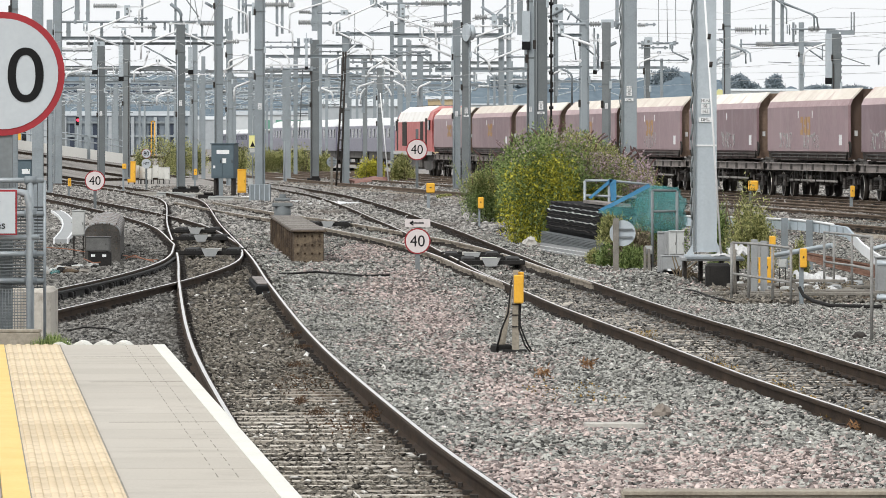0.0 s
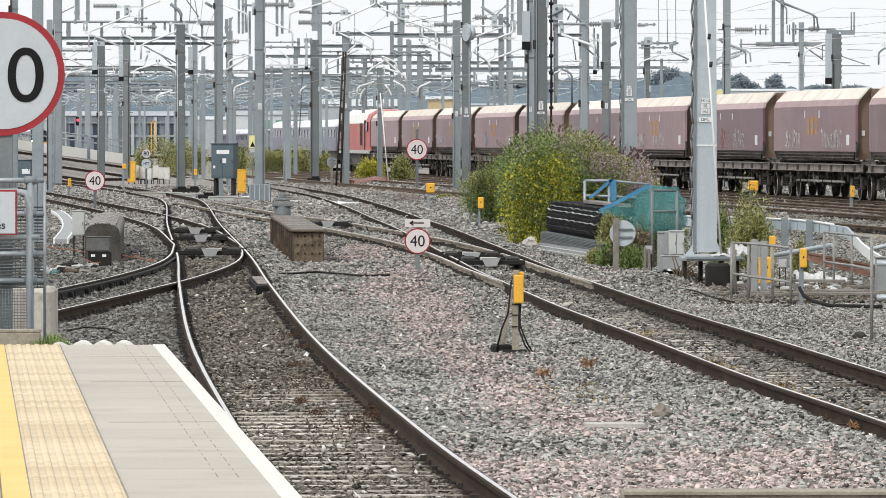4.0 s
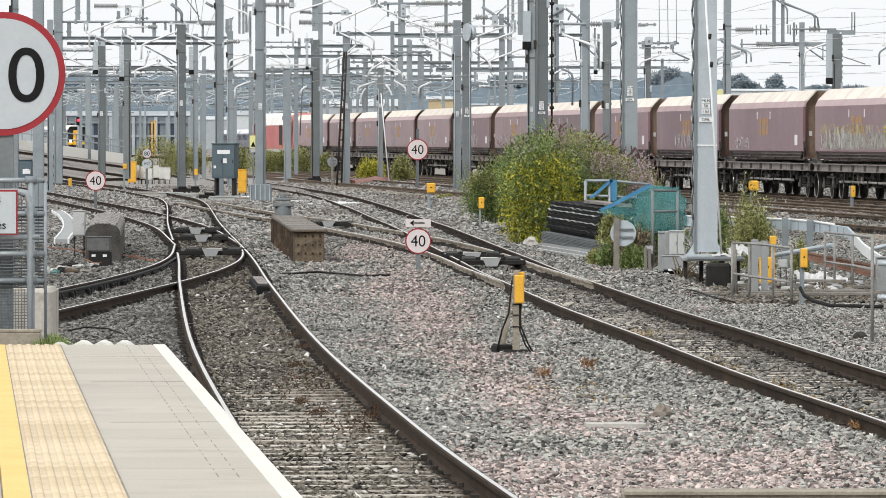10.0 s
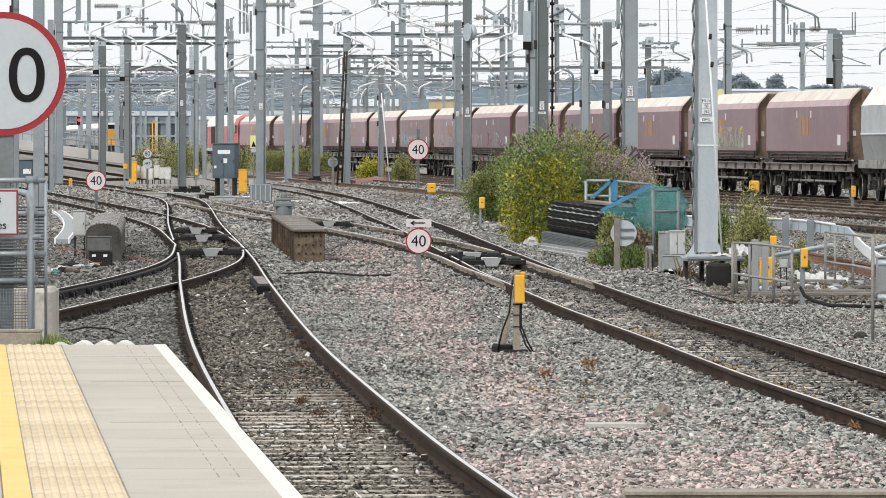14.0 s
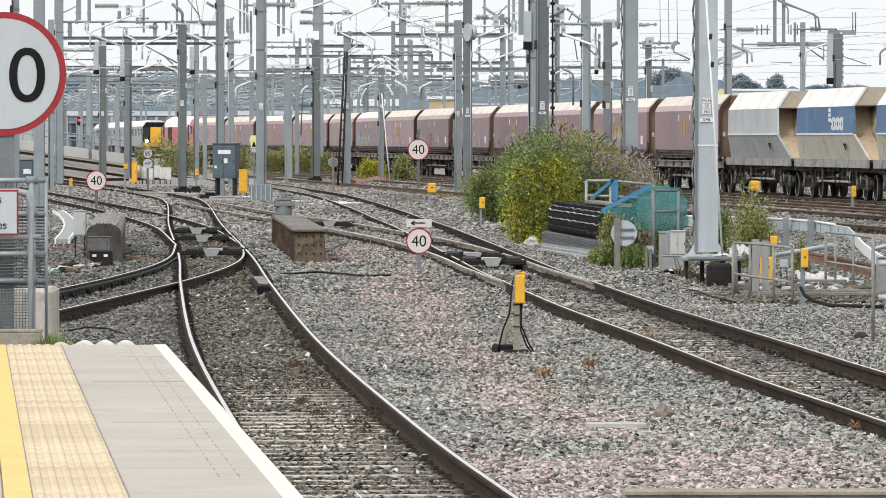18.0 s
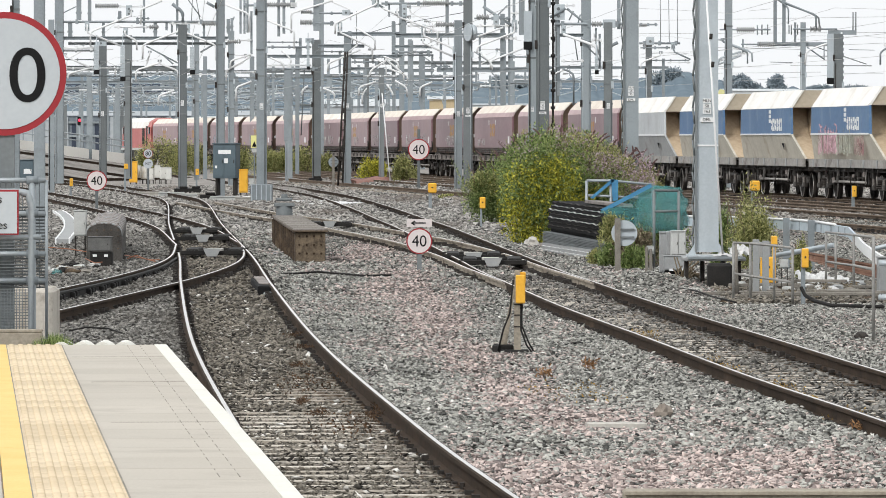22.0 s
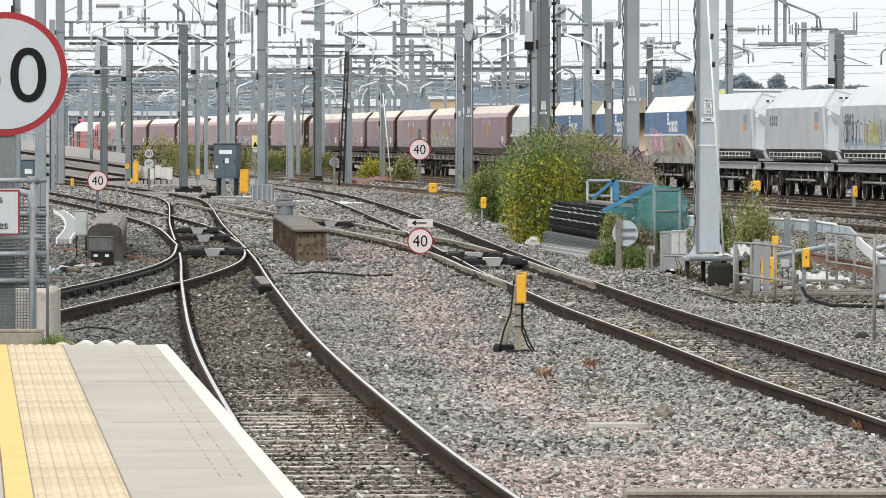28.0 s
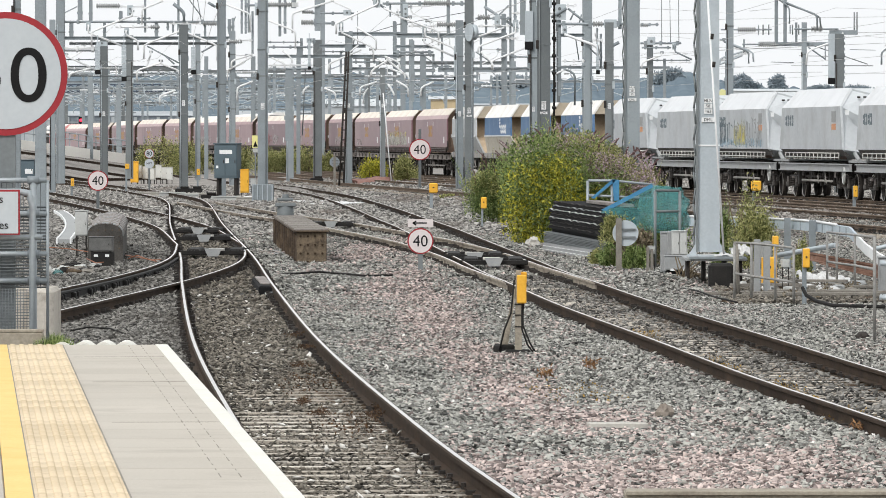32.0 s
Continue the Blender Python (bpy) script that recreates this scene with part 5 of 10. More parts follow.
def coach(name, label, body_mat, roof_mat, length=20.0, front=None):
    """A passenger carriage with windows and doors; front: the nose's paint."""
    t = thing(name, label, "train")
    h = length / 2
    prof = [(-1.38, 1.0), (-1.4, 2.0), (-1.34, 3.05), (-1.0, 3.5), (1.0, 3.5), (1.34, 3.05), (1.4, 2.0), (1.38, 1.0)]
    bm = new_bm()
    prism(bm, prof, -h + 0.25, h - 0.25, "x")
    part("body", bm, body_mat, t)
    bm = new_bm()
    prism(bm, [(-1.33, 3.06), (-1.02, 3.52), (-0.5, 3.72), (0.5, 3.72), (1.02, 3.52), (1.33, 3.06)], -h + 0.25, h - 0.25, "x")
    part("roof", bm, roof_mat, t)
    for s in (-1, 1):
        for k in range(7):
            bm = new_bm()
            box(bm, -h + 2.2 + k * (length - 4.4) / 6, s * 1.385, 2.1, 1.6, 0.05, 0.75, 0, 0.03)
            part("window", bm, GLASS, t)
    bm = new_bm()
    box(bm, 0, 0, 0.45, length - 6, 2.3, 0.6)
    for x in (-h + 3, h - 3):
        box(bm, x, 0, 0.3, 3.0, 2.2, 0.65)
    part("underframe", bm, UNDER, t)
    for x in (-h + 1.9, -h + 4.1, h - 4.1, h - 1.9):
        for s in (-1, 1):
            bm = new_bm()
            rod(bm, (x, s * 0.68, 0.43), (x, s * 0.82, 0.43), 0.43, seg=14)
            part("wheel", bm, IRON, t)
    if front:
        bm = new_bm()
        prism(bm, [(-1.3, 1.0), (-1.36, 2.0), (-1.32, 3.0), (-0.95, 3.5), (0.95, 3.5), (1.32, 3.0), (1.36, 2.0), (1.3, 1.0)], h - 0.24, h + 0.08, "x")
        nose = part("nose", bm, BLACK, t, "black driving end")
        bm = new_bm()
        box(bm, h + 0.08, 0, 1.0, 0.1, 1.1, 2.0, 0, 0.03)
        part("centre_panel", bm, front, nose, "yellow centre panel")
        for y in (-0.95, 0.95):
            bm = new_bm()
            box(bm, h + 0.08, y, 2.0, 0.06, 0.66, 0.95, 0, 0.03)
            part("windscreen", bm, GLASS, nose)
            bm = new_bm()
            box(bm, h + 0.08, y, 1.05, 0.08, 0.7, 0.35, 0, 0.03)
            part("lower_panel", bm, front, nose)
            bm = new_bm()
            rod(bm, (h + 0.12, y, 1.55), (h + 0.2, y, 1.55), 0.17, seg=14)
            part("headlight", bm, LAMP_GLOW if y < 0 else GLASS, nose)
    return t


RAKE = [coach("railcar", "silver grey passenger railcar with yellow and black driving end", SILVER_LOW, ROOF_WHITE, 23.0, YELLOW)] + \
       [coach("railcar", "silver grey passenger railcar", SILVER_LOW, ROOF_WHITE, 23.0) for _ in range(1)]
RAKE += [copy_thing(RAKE[1], FAR_AWAY) for _ in range(3)]
# stabled trains beyond the goods line
stabled = coach("stabled_coach", "stabled passenger coach with white roof and purple-grey body", PURPLE, WHITE, 22.0)
stabled.matrix_basis = pose(-14.2, 566, 0.47, 0, 0, 96.5)
for k in range(1, 5):
    copy_thing(stabled, pose(-14.2 + 0.114 * 22.6 * k, 566 - 22.5 * k, 0.47, 0, 0, 96.5))
for k in range(4):
    copy_thing(stabled, pose(-27.0 - 0.1 * 23 * k, 885 + 22.9 * k, 0.3, 0, 0, 95.7))

# ---- overhead line: masts, portals, cantilevers, wires ----
def lattice(bm, x0, x1, y, z0, z1, step, r=0.016):
    """Zigzag lacing between two uprights."""
    z, k = z0, 0
    while z < z1:
        a, b = (x0, x1) if k % 2 else (x1, x0)
        rod(bm, (a, y, z), (b, y, min(z + step, z1)), r, seg=4)
        z += step
        k += 1


def h_column(bm, w, d, h, tw):
    """One rolled H-section, tapering to tw at its top."""
    rings = []
    for z, q in ((0, w), (h, tw)):
        a, c, f = q / 2, d / 2, 0.02
        out = [(-a, -c), (a, -c), (a, -c + f), (f, -c + f), (f, c - f), (a, c - f), (a, c), (-a, c), (-a, c - f), (-f, c - f), (-f, -c + f), (-a, -c + f)]
        rings.append([bm.verts.new((p, r, z)) for p, r in out])
    for k in range(12):
        bm.faces.new((rings[0][k], rings[0][(k + 1) % 12], rings[1][(k + 1) % 12], rings[1][k]))
    bm.faces.new(rings[0][::-1])
    bm.faces.new(rings[1])
    bmesh.ops.recalc_face_normals(bm, faces=bm.faces[:])


def mast(x, y, w, z0, z1, m=None, plate=None, label="grey galvanised steel overhead line mast", base=0.0, laced=False, depth=None, pair=None, codes=(), top_w=None):
    """An H-section mast from z0 to z1; plate: height of its number plate."""
    m = m or GALV
    t = thing("overhead_line_mast", label, "mast", x, y, z0, group="overhead line masts")
    h = z1 - z0
    d = depth or w
    tw = top_w or w
    bm = new_bm()
    h_column(bm, w, d, h, tw)
    part("column", bm, m, t)
    if 160 < y < 345 and h > 5.5:
        for k, f in enumerate((0.5, 0.64, 0.8)):
            zz = h * f + 0.35 * math.sin(7.0 * x + k)
            bm = new_bm()
            box(bm, 0, 0, zz, w * 1.08, d * 1.08, 0.06)
            band = part("clamp_band", bm, GALV_DARK, t)
            bm = new_bm()
            box(bm, w * (0.5 if k % 2 else -0.5), -d * 0.5, zz - 0.12, 0.09, 0.1, 0.26, 0, 0.01)
            part("clamp", bm, GALV_PALE if k % 2 else IRON, band)
        bm = new_bm()
        cx = w * (0.32 if int(y) % 2 else -0.34)
        rod(bm, (cx, -d / 2 - 0.03, 0.1), (cx * tw / w, -d / 2 - 0.03, h * 0.82), 0.018, seg=6)
        part("conduit", bm, (GALV_PALE, GALV_DARK, IRON)[int(y) % 3], t)
    if laced:
        bm = new_bm()
        prism(bm, [(-w / 2 - 0.004, 0), (-w / 2 + 0.03, 0), (-tw / 2 + 0.03, h), (-tw / 2 - 0.004, h)], -d / 2 - 0.05, -d / 2 + 0.1, "y")
        zz, k = 0.0, 0
        while zz < h:
            u = zz / h
            xx = -w / 2 + (w - tw) / 2 * u - 0.015
            rod(bm, (xx - (0.035 if k % 2 else 0.0), -d / 2, zz), (xx - (0.0 if k % 2 else 0.035), -d / 2, zz + 0.28), 0.018, seg=4)
            zz += 0.28
            k += 1
        part("lacing", bm, GALV_DARK, t)
    if base:
        bm = new_bm()
        box(bm, 0, 0, -0.35, base, base, 0.42, 0, 0.03)
        part("footing", bm, CONCRETE, t)
        bm = new_bm()
        box(bm, 0, 0, 0.07, w * 1.7, d * 1.6, 0.04, 0, 0.005)
        for sx in (-1, 1):
            for sy in (-1, 1):
                rod(bm, (sx * w * 0.7, sy * d * 0.65, 0.1), (sx * w * 0.7, sy * d * 0.65, 0.2), 0.025, seg=6)
        part("base_plate", bm, m, t)
    if plate:
        zz = plate - z0
        k = w * 0.36
        lines = codes or ("", "", "")
        for i, txt in enumerate(lines):
            bm = new_bm()
            z = zz - i * k * 0.62 - (k * 0.35 if i == 3 else 0)
            pw = k * (1.55 if i == 3 else 1.0)
            box(bm, 0.0, -d / 2 - 0.018, z, pw, 0.008, k * 0.54)
            p = part("number_plate", bm, WHITE, t)
            if txt:
                letters("plate_lettering", txt, k * 0.5, BLACK, p, 0.0, -d / 2 - 0.024, z + k * 0.27)
            else:
                bm = new_bm()
                box(bm, 0, -d / 2 - 0.023, z + k * 0.16, k * 0.7, 0.004, k * 0.2)
                part("plate_mark", bm, GREY_BOX, p)
    return t


def cantilever(t, z, reach, rise=0.7, drop=0.5, r=0.04, y=0.0):
    """A bracket on a mast: a level stay on a ribbed insulator and a swan-necked registration tube."""
    s = 1 if reach > 0 else -1
    b = new_bm()
    rod(b, (0.55 * s, y, z + rise), (reach * 1.05, y, z + rise + 0.03), r * 0.75)
    c = part("cantilever", b, TUBE, t)
    b = new_bm()
    x0 = reach * 0.3
    pipe(b, [(x0, y, z + rise), (x0, y, z + rise * 0.72), (x0 + reach * 0.05, y, z + rise * 0.5), (x0 + reach * 0.14, y, z + rise * 0.36), (reach * 1.0, y, z - drop * 0.2), (reach * 1.1, y, z - drop * 0.34), (reach * 1.14, y, z - drop * 0.6), (reach * 1.15, y, z - drop * 1.5)], r, 6)
    part("registration_tube", b, TUBE, c)
    b = new_bm()
    ribbed(b, (0.08 * s, y, z + rise), (0.58 * s, y, z + rise), r * 0.9, r * 1.9, 6)
    part("insulator", b, GREY_BOX, c)
    b = new_bm()
    box(b, x0, y, z + rise - 0.14, 0.16, 0.06, 0.24)
    part("clamp_plate", b, GALV_PALE, c)
    return c


def weights(t, x, z0, z1):
    """A tensioning weight stack in its guide."""
    b = new_bm()
    box(b, x, -0.1, z0, 0.24, 0.22, z1 - z0)
    w = part("tension_weight", b, GALV_PALE, t)
    b = new_bm()
    box(b, x, -0.1, z0 - 0.25, 0.26, 0.24, 0.25)
    part("weight_foot", b, BLACK, w)


def boom(x0, x1, y, z, h=0.35, m=None, droppers=(), y1=None):
    """A portal beam between masts with small hangers."""
    t = thing("portal_beam", "grey steel portal beam across the tracks", "portal beam", x0, y, z, math.degrees(math.atan2((y1 or y) - y, x1 - x0)))
    n = math.hypot(x1 - x0, (y1 or y) - y)
    b = new_bm()
    box(b, n / 2, 0, 0, n, 0.2, h * 0.22)
    box(b, n / 2, 0, h * 0.78, n, 0.2, h * 0.22)
    box(b, n / 2, 0, 0.02, n, 0.05, h * 0.9)
    part("beam", b, m or GALV, t)
    for f, l in droppers:
        b = new_bm()
        box(b, n * f, 0, -l, 0.16, 0.16, l)
        d = part("dropper_post", b, GALV, t)
        b = new_bm()
        rod(b, (n * f - 0.9, 0, -l + 0.15), (n * f + 0.9, 0, -l + 0.15), 0.05)
        part("cross_tube", b, TUBE, d)
    return t


def swan_arm(t, x, z, reach, r=0.045):
    """A hanging bracket with a bent registration tube below a beam."""
    b = new_bm()
    pipe(b, [(x, -0.15, z), (x, -0.15, z - 0.45), (x + reach * 0.08, -0.15, z - 0.65), (x + reach * 0.2, -0.15, z - 0.8), (x + reach, -0.15, z - 1.25), (x + reach * 1.1, -0.15, z - 1.4), (x + reach * 1.12, -0.15, z - 1.75)], r, 5)
    # pale steel on these far tubes puts a haze tone into the colour
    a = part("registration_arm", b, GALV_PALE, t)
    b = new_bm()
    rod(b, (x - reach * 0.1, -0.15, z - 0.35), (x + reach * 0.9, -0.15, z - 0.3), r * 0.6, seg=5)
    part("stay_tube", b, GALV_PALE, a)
    b = new_bm()
    ribbed(b, (x - reach * 0.28, -0.15, z - 0.36), (x - reach * 0.08, -0.15, z - 0.35), r * 1.0, r * 1.9, 4)
    part("insulator", b, GREY_BOX, a)
    return a


def far_mast(x, y, z1, arms):
    """A slim mast far down the line with its bracket."""
    t = thing("overhead_line_mast", "slim overhead line mast with haze-paled brackets far down the line", "mast", x, y, 0.1, group="overhead line masts")
    b = new_bm()
    box(b, 0, 0, -0.5, 0.24, 0.24, z1 + 0.4)
    part("column", b, GALV, t)
    for s in ((-1, 1) if arms else (1,)):
        b = new_bm()
        pipe(b, [(0.1 * s, 0, z1 - 1.0), (1.4 * s, 0, z1 - 0.5), (2.4 * s, 0, z1 - 0.3)], 0.05, 4)
        pipe(b, [(1.2 * s, 0, z1 - 0.6), (2.7 * s, 0, z1 - 1.2), (2.9 * s, 0, z1 - 1.7)], 0.05, 4)
        # the bracket's pale steel stands in for haze at this distance
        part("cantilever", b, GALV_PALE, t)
    return t


# portals: their parts stand in the portal's own space, x along the beam and z from the ground
def arm(t, x, z, reach, fall, hook=0.0, neck=0.0, r=0.055, m=None, y=-0.25):
    """A sloping registration tube with a short upright neck at its start and a hook hanging from its end."""
    s = 0.16 if reach > 0 else -0.16
    pts = [(x + s, y, z - 0.16 * fall / abs(reach))]
    if neck:
        pts = [(x, y, z + neck), (x, y, z + 0.1), (x + s * 0.25, y, z - 0.02)] + pts
    end = (x + reach, z - fall)
    if hook:
        pts += [(end[0] - s, y, end[1] + 0.16 * fall / abs(reach)), (end[0] - s * 0.2, y, end[1] - 0.03), (end[0], y, end[1] - 0.14), (end[0], y, end[1] - 0.14 - hook)]
    else:
        pts += [(end[0], y, end[1])]
    b = new_bm()
    pipe(b, pts, r, 7)
    a = part("registration_arm", b, m or TUBE, t)
    if neck:
        b = new_bm()
        box(b, x, y + 0.02, z + neck * 0.4, r * 4, 0.05, 0.1)
        part("clamp", b, GALV, a)
    return a


def span(t, x0, x1, z, h, m=None):
    """A rolled I-beam lying across the tracks."""
    b = new_bm()
    n, c = x1 - x0, (x0 + x1) / 2
    box(b, c, 0, z, n, 0.2, h * 0.2)
    box(b, c, 0, z + h * 0.8, n, 0.2, h * 0.2)
    box(b, c, 0, z + 0.01, n, 0.06, h - 0.02)
    for k in range(1, int(n / 1.6) + 1):
        box(b, x0 + k * n / (int(n / 1.6) + 1), 0, z + 0.01, 0.03, 0.18, h - 0.02)
    return part("beam", b, m or GALV, t)


def stay(t, x0, x1, z, r, m=None):
    b = new_bm()
    rod(b, (x0, -0.12, z), (x1, -0.12, z), r, seg=6)
    for f in (0.12, 0.5, 0.9):
        box(b, x0 + (x1 - x0) * f, -0.12, z - r * 2, r * 2.4, r * 3, r * 4)
    return part("stay_tube", b, m or TUBE, t)


def post(t, x, w, z0, z1, m=None):
    b = new_bm()
    f = w * 0.16
    box(b, x, -w / 2, z0, w, f, z1 - z0)
    box(b, x, w / 2, z0, w, f, z1 - z0)
    box(b, x, 0, z0, f, w - f, z1 - z0)
    box(b, x, -w / 2 - 0.01, z0 + (z1 - z0) * 0.3, w * 1.3, 0.03, w * 0.5)
    return part("dropper_post", b, m or GALV, t)


def insulator(t, x0, x1, z, r):
    b = new_bm()
    ribbed(b, (x0, -0.12, z), (x1, -0.12, z), r * 0.55, r, max(4, int((x1 - x0) / 0.11)))
    return part("insulator", b, GREY_BOX, t)


def counterweight(t, x, w, z0, z1, foot):
    b = new_bm()
    k = max(4, int((z1 - z0) / 0.13))
    for i in range(k):
        box(b, x, -0.3, z0 + (z1 - z0) * i / k, w, 0.22, (z1 - z0) / k * 0.93, 0, 0.008)
    rod(b, (x, -0.3, z0), (x, -0.3, z1 + 0.5), 0.02, seg=6)
    c = part("tension_weight", b, GALV_PALE, t)
    b = new_bm()
    box(b, x + 0.01, -0.3, z0 - foot, w * 1.1, 0.24, foot)
    part("weight_foot", b, BLACK, c)
    return c


def bracket(t, x, w, z0, z1):
    """A pale steel bracket plate with round bolt heads."""
    b = new_bm()
    box(b, x, -0.2, z0, w, 0.05, z1 - z0, 0, 0.01)
    p = part("bracket_plate", b, GALV_PALE, t)
    b = new_bm()
    for k in range(max(1, int((z1 - z0) / 0.25))):
        rod(b, (x, -0.25, z0 + 0.14 + 0.25 * k), (x, -0.22, z0 + 0.14 + 0.25 * k), min(w * 0.28, 0.06), seg=8)
    part("bolt", b, GALV_DARK, p)
    return p


def brace(t, x0, z0, x1, z1, r, m):
    b = new_bm()
    rod(b, (x0, -0.05, z0), (x1, -0.05, z1), r, seg=6)
    return part("brace", b, m, t)


# nearest masts
M1 = mast(4.586, 104, 0.416, 0.439, 9.0, GALV_PALE, plate=3.044, laced=True, codes=("MLN", "58", "163", "DML"), top_w=0.357, label="pale grey tapered overhead line mast with white number plates")
b = new_bm()
box(b, 0, -0.215, 1.85, 0.40, 0.012, 0.03)
part("joint_strip", b, WHITE, M1, "pale joint strip")
M4 = mast(4.7, 150, 0.386, -0.2, 10.0, GALV, plate=3.685, laced=True, codes=("MLN", "58", "20", "DML"))
M2 = mast(2.933, 178, 0.39, -0.2, 10.0, GALV_DARK, plate=3.484, codes=("MLN", "58", "20", "DML"), label="dark grey overhead line mast behind the bush")
b = new_bm()
rod(b, (0.31, -0.1, 0.5), (0.31, -0.1, 10.2), 0.035, seg=6)
for k in range(14):
    rod(b, (0.31, -0.1, 3.0 + 0.52 * k), (0.31, -0.1, 3.09 + 0.52 * k), 0.07, seg=8)
part("feeder_cable", b, GREASE, M2, "black feeder cable with clips")
M2B = mast(2.686, 182, 0.243, -0.2, 10.0, GALV, plate=3.37)
M3 = mast(0.996, 255, 0.389, -0.15, 9.0, GALV_DARK, plate=3.711, codes=("MLN", "58", "20", "DML"), base=0.9)
M3B = mast(0.59, 258, 0.344, -0.15, 7.6, GALV, plate=3.579, base=0.9)
M5 = mast(-7.621, 247, 0.423, 0.1, 10.0, GALV, plate=3.858, base=0.8)
b = new_bm()
box(b, 0, 0, -0.3, 0.9, 0.9, 0.75, 0, 0.02)
skirt = part("base_skirt", b, GALV, M5, "grey steel base skirt")
for k in range(5):
    b = new_bm()
    box(b, -0.4 + 0.2 * k, -0.47, -0.28, 0.04, 0.05, 0.72)
    part("base_rib", b, GALV_PALE, skirt)
M7 = mast(-9.905, 262, 0.374, -0.2, 10.0, GALV)
M6 = mast(-6.918, 320, 0.457, 0.1, 7.8, GALV_DARK, base=1.0)
M8 = mast(-12.726, 288, 0.411, -0.1, 8.0, GALV_DARK, plate=4.237, base=1.0)
M9 = mast(-19.013, 330, 0.409, 0.2, 8.0, GALV_DARK, plate=3.908)
M10 = mast(-17.865, 335, 0.415, 0.2, 8.3, GALV_DARK)
M11 = mast(-19.484, 300, 0.429, 0.2, 10.0, GALV)
M12 = mast(-10.242, 150, 0.271, -0.2, 7.0, GALV)
mast(-12.288, 170, 0.21, -0.2, 8.0, GALV)

mast_612 = mast(-4.914, 300, 0.371, 0.1, 7.768, GALV, plate=4.171)
mast_672 = mast(-3.2, 300, 0.286, 0.1, 6.055, GALV_DARK, plate=4.171)
mast_1034 = mast(5, 210, 0.34, 0.1, 7.556, GALV, plate=3.599)
mast_1073 = mast(5.642, 205, 0.293, 0.1, 6.458, GALV_DARK, plate=3.61)
mast_1286 = mast(12.43, 260, 0.322, 0.1, 8.784, GALV)
mast_1418 = mast(18.113, 300, 0.257, 0.1, 8.339, GALV)
mast_1480 = mast(15.245, 230, 0.35, 0.1, 6.515, GALV_DARK)
mast_1145 = mast(8.251, 240, 0.251, 0.1, 6.466, GALV_DARK)
mast_708 = mast(-2.75, 380, 0.326, 0.1, 11.549, GALV)
cantilever(mast_708, 10.039, 1.737, 0.796, 0.579, 0.045)
cantilever(mast_708, 9.389, 1.629, 0.796, 0.579, 0.045)
mast(-14.214, 340, 0.291, 0.1, 8.484, GALV)
mast(-14.132, 350, 0.233, 0.1, 7.33, GALV)
mast_406 = mast(-10.799, 300, 0.314, 0.1, 7.911, GALV)
mast_508 = mast(-8.674, 330, 0.409, 0.1, 6.421, GALV, plate=4.191)
mast(-8.699, 350, 0.233, 0.1, 7.497, GALV)
mast_566 = mast(-7.889, 380, 0.29, 0.1, 11.549, GALV)
cantilever(mast_566, 10.835, 1.629, 0.796, 0.579, 0.045)
mast_646 = mast(-5.52, 420, 0.32, 0.1, 8.316, GALV_DARK)
cantilever(mast_646, 7.817, 1.2, 0.88, 0.64, 0.045)
mast(-2.539, 430, 0.287, 0.1, 9.685, GALV)
mast_745 = mast(-1.597, 430, 0.328, 0.1, 8.457, GALV)
cantilever(mast_745, 9.994, 1.638, 0.901, 0.655, 0.045)
cantilever(mast_745, 9.257, 1.966, 0.901, 0.655, 0.045)
mast_888 = mast(4.16, 420, 0.36, 0.1, 9.915, GALV)
cantilever(mast_888, 9.415, -2, 0.88, 0.64, 0.045)
cantilever(mast_888, 7.817, -1.6, 0.88, 0.64, 0.045)
mast(4.72, 420, 0.24, 0.1, 9.915, GALV)
mast_982 = mast(5.657, 300, 0.229, 0.1, 9.623, GALV_DARK)
mast_155 = mast(-25.158, 420, 0.36, 0.1, 7.117, GALV)
cantilever(mast_155, 8.216, -1.4, 0.88, 0.64, 0.045)
cantilever(mast_155, 7.817, 1.6, 0.88, 0.64, 0.045)
mast(-23.71, 430, 0.328, 0.1, 6.411, GALV)
mast_443 = mast(-13.639, 420, 0.32, 0.1, 8.316, GALV)
cantilever(mast_443, 7.417, -1.6, 0.88, 0.64, 0.045)
mast(-3.428, 400, 0.229, 0.1, 10.318, GALV)
mast(-17.233, 260, 0.248, 0.1, 7.671, GALV)
far_mast(-32.881, 538, 8.241, False)
far_mast(-29.118, 512, 8.587, False)
far_mast(-26.939, 509, 8.29, True)
far_mast(-23.671, 537, 8.983, True)
far_mast(-21.393, 524, 8.439, False)
far_mast(-17.827, 508, 7.795, False)
far_mast(-15.153, 524, 8.34, False)
far_mast(-10.003, 510, 9.379, False)
far_mast(-7.428, 513, 8.884, False)
far_mast(-42.176, 624, 8.188, False)
far_mast(-39.738, 646, 8.37, True)
far_mast(-36.325, 637, 8.614, True)
far_mast(-33.643, 658, 7.761, True)
far_mast(-29.681, 641, 9.345, False)
far_mast(-27.365, 653, 8.248, False)
far_mast(-22.673, 635, 8.37, False)
far_mast(-20.052, 620, 8.614, False)
far_mast(-14.871, 660, 7.7, False)
far_mast(-9.691, 621, 8.918, True)
far_mast(-47.539, 800, 8.645, True)
far_mast(-44.339, 796, 9.101, False)
far_mast(-40.073, 797, 8.492, True)
far_mast(-35.959, 800, 7.807, False)
far_mast(-29.864, 793, 8.188, False)
weights(M2B, -0.139, 5.614, 6.549)
weights(mast_1480, -0.307, 4.708, 6.415)
boom(-6.445, -0.85, 470, 7.768, 0.269, droppers=[(0.3, 0.716), (0.7, 0.806)])
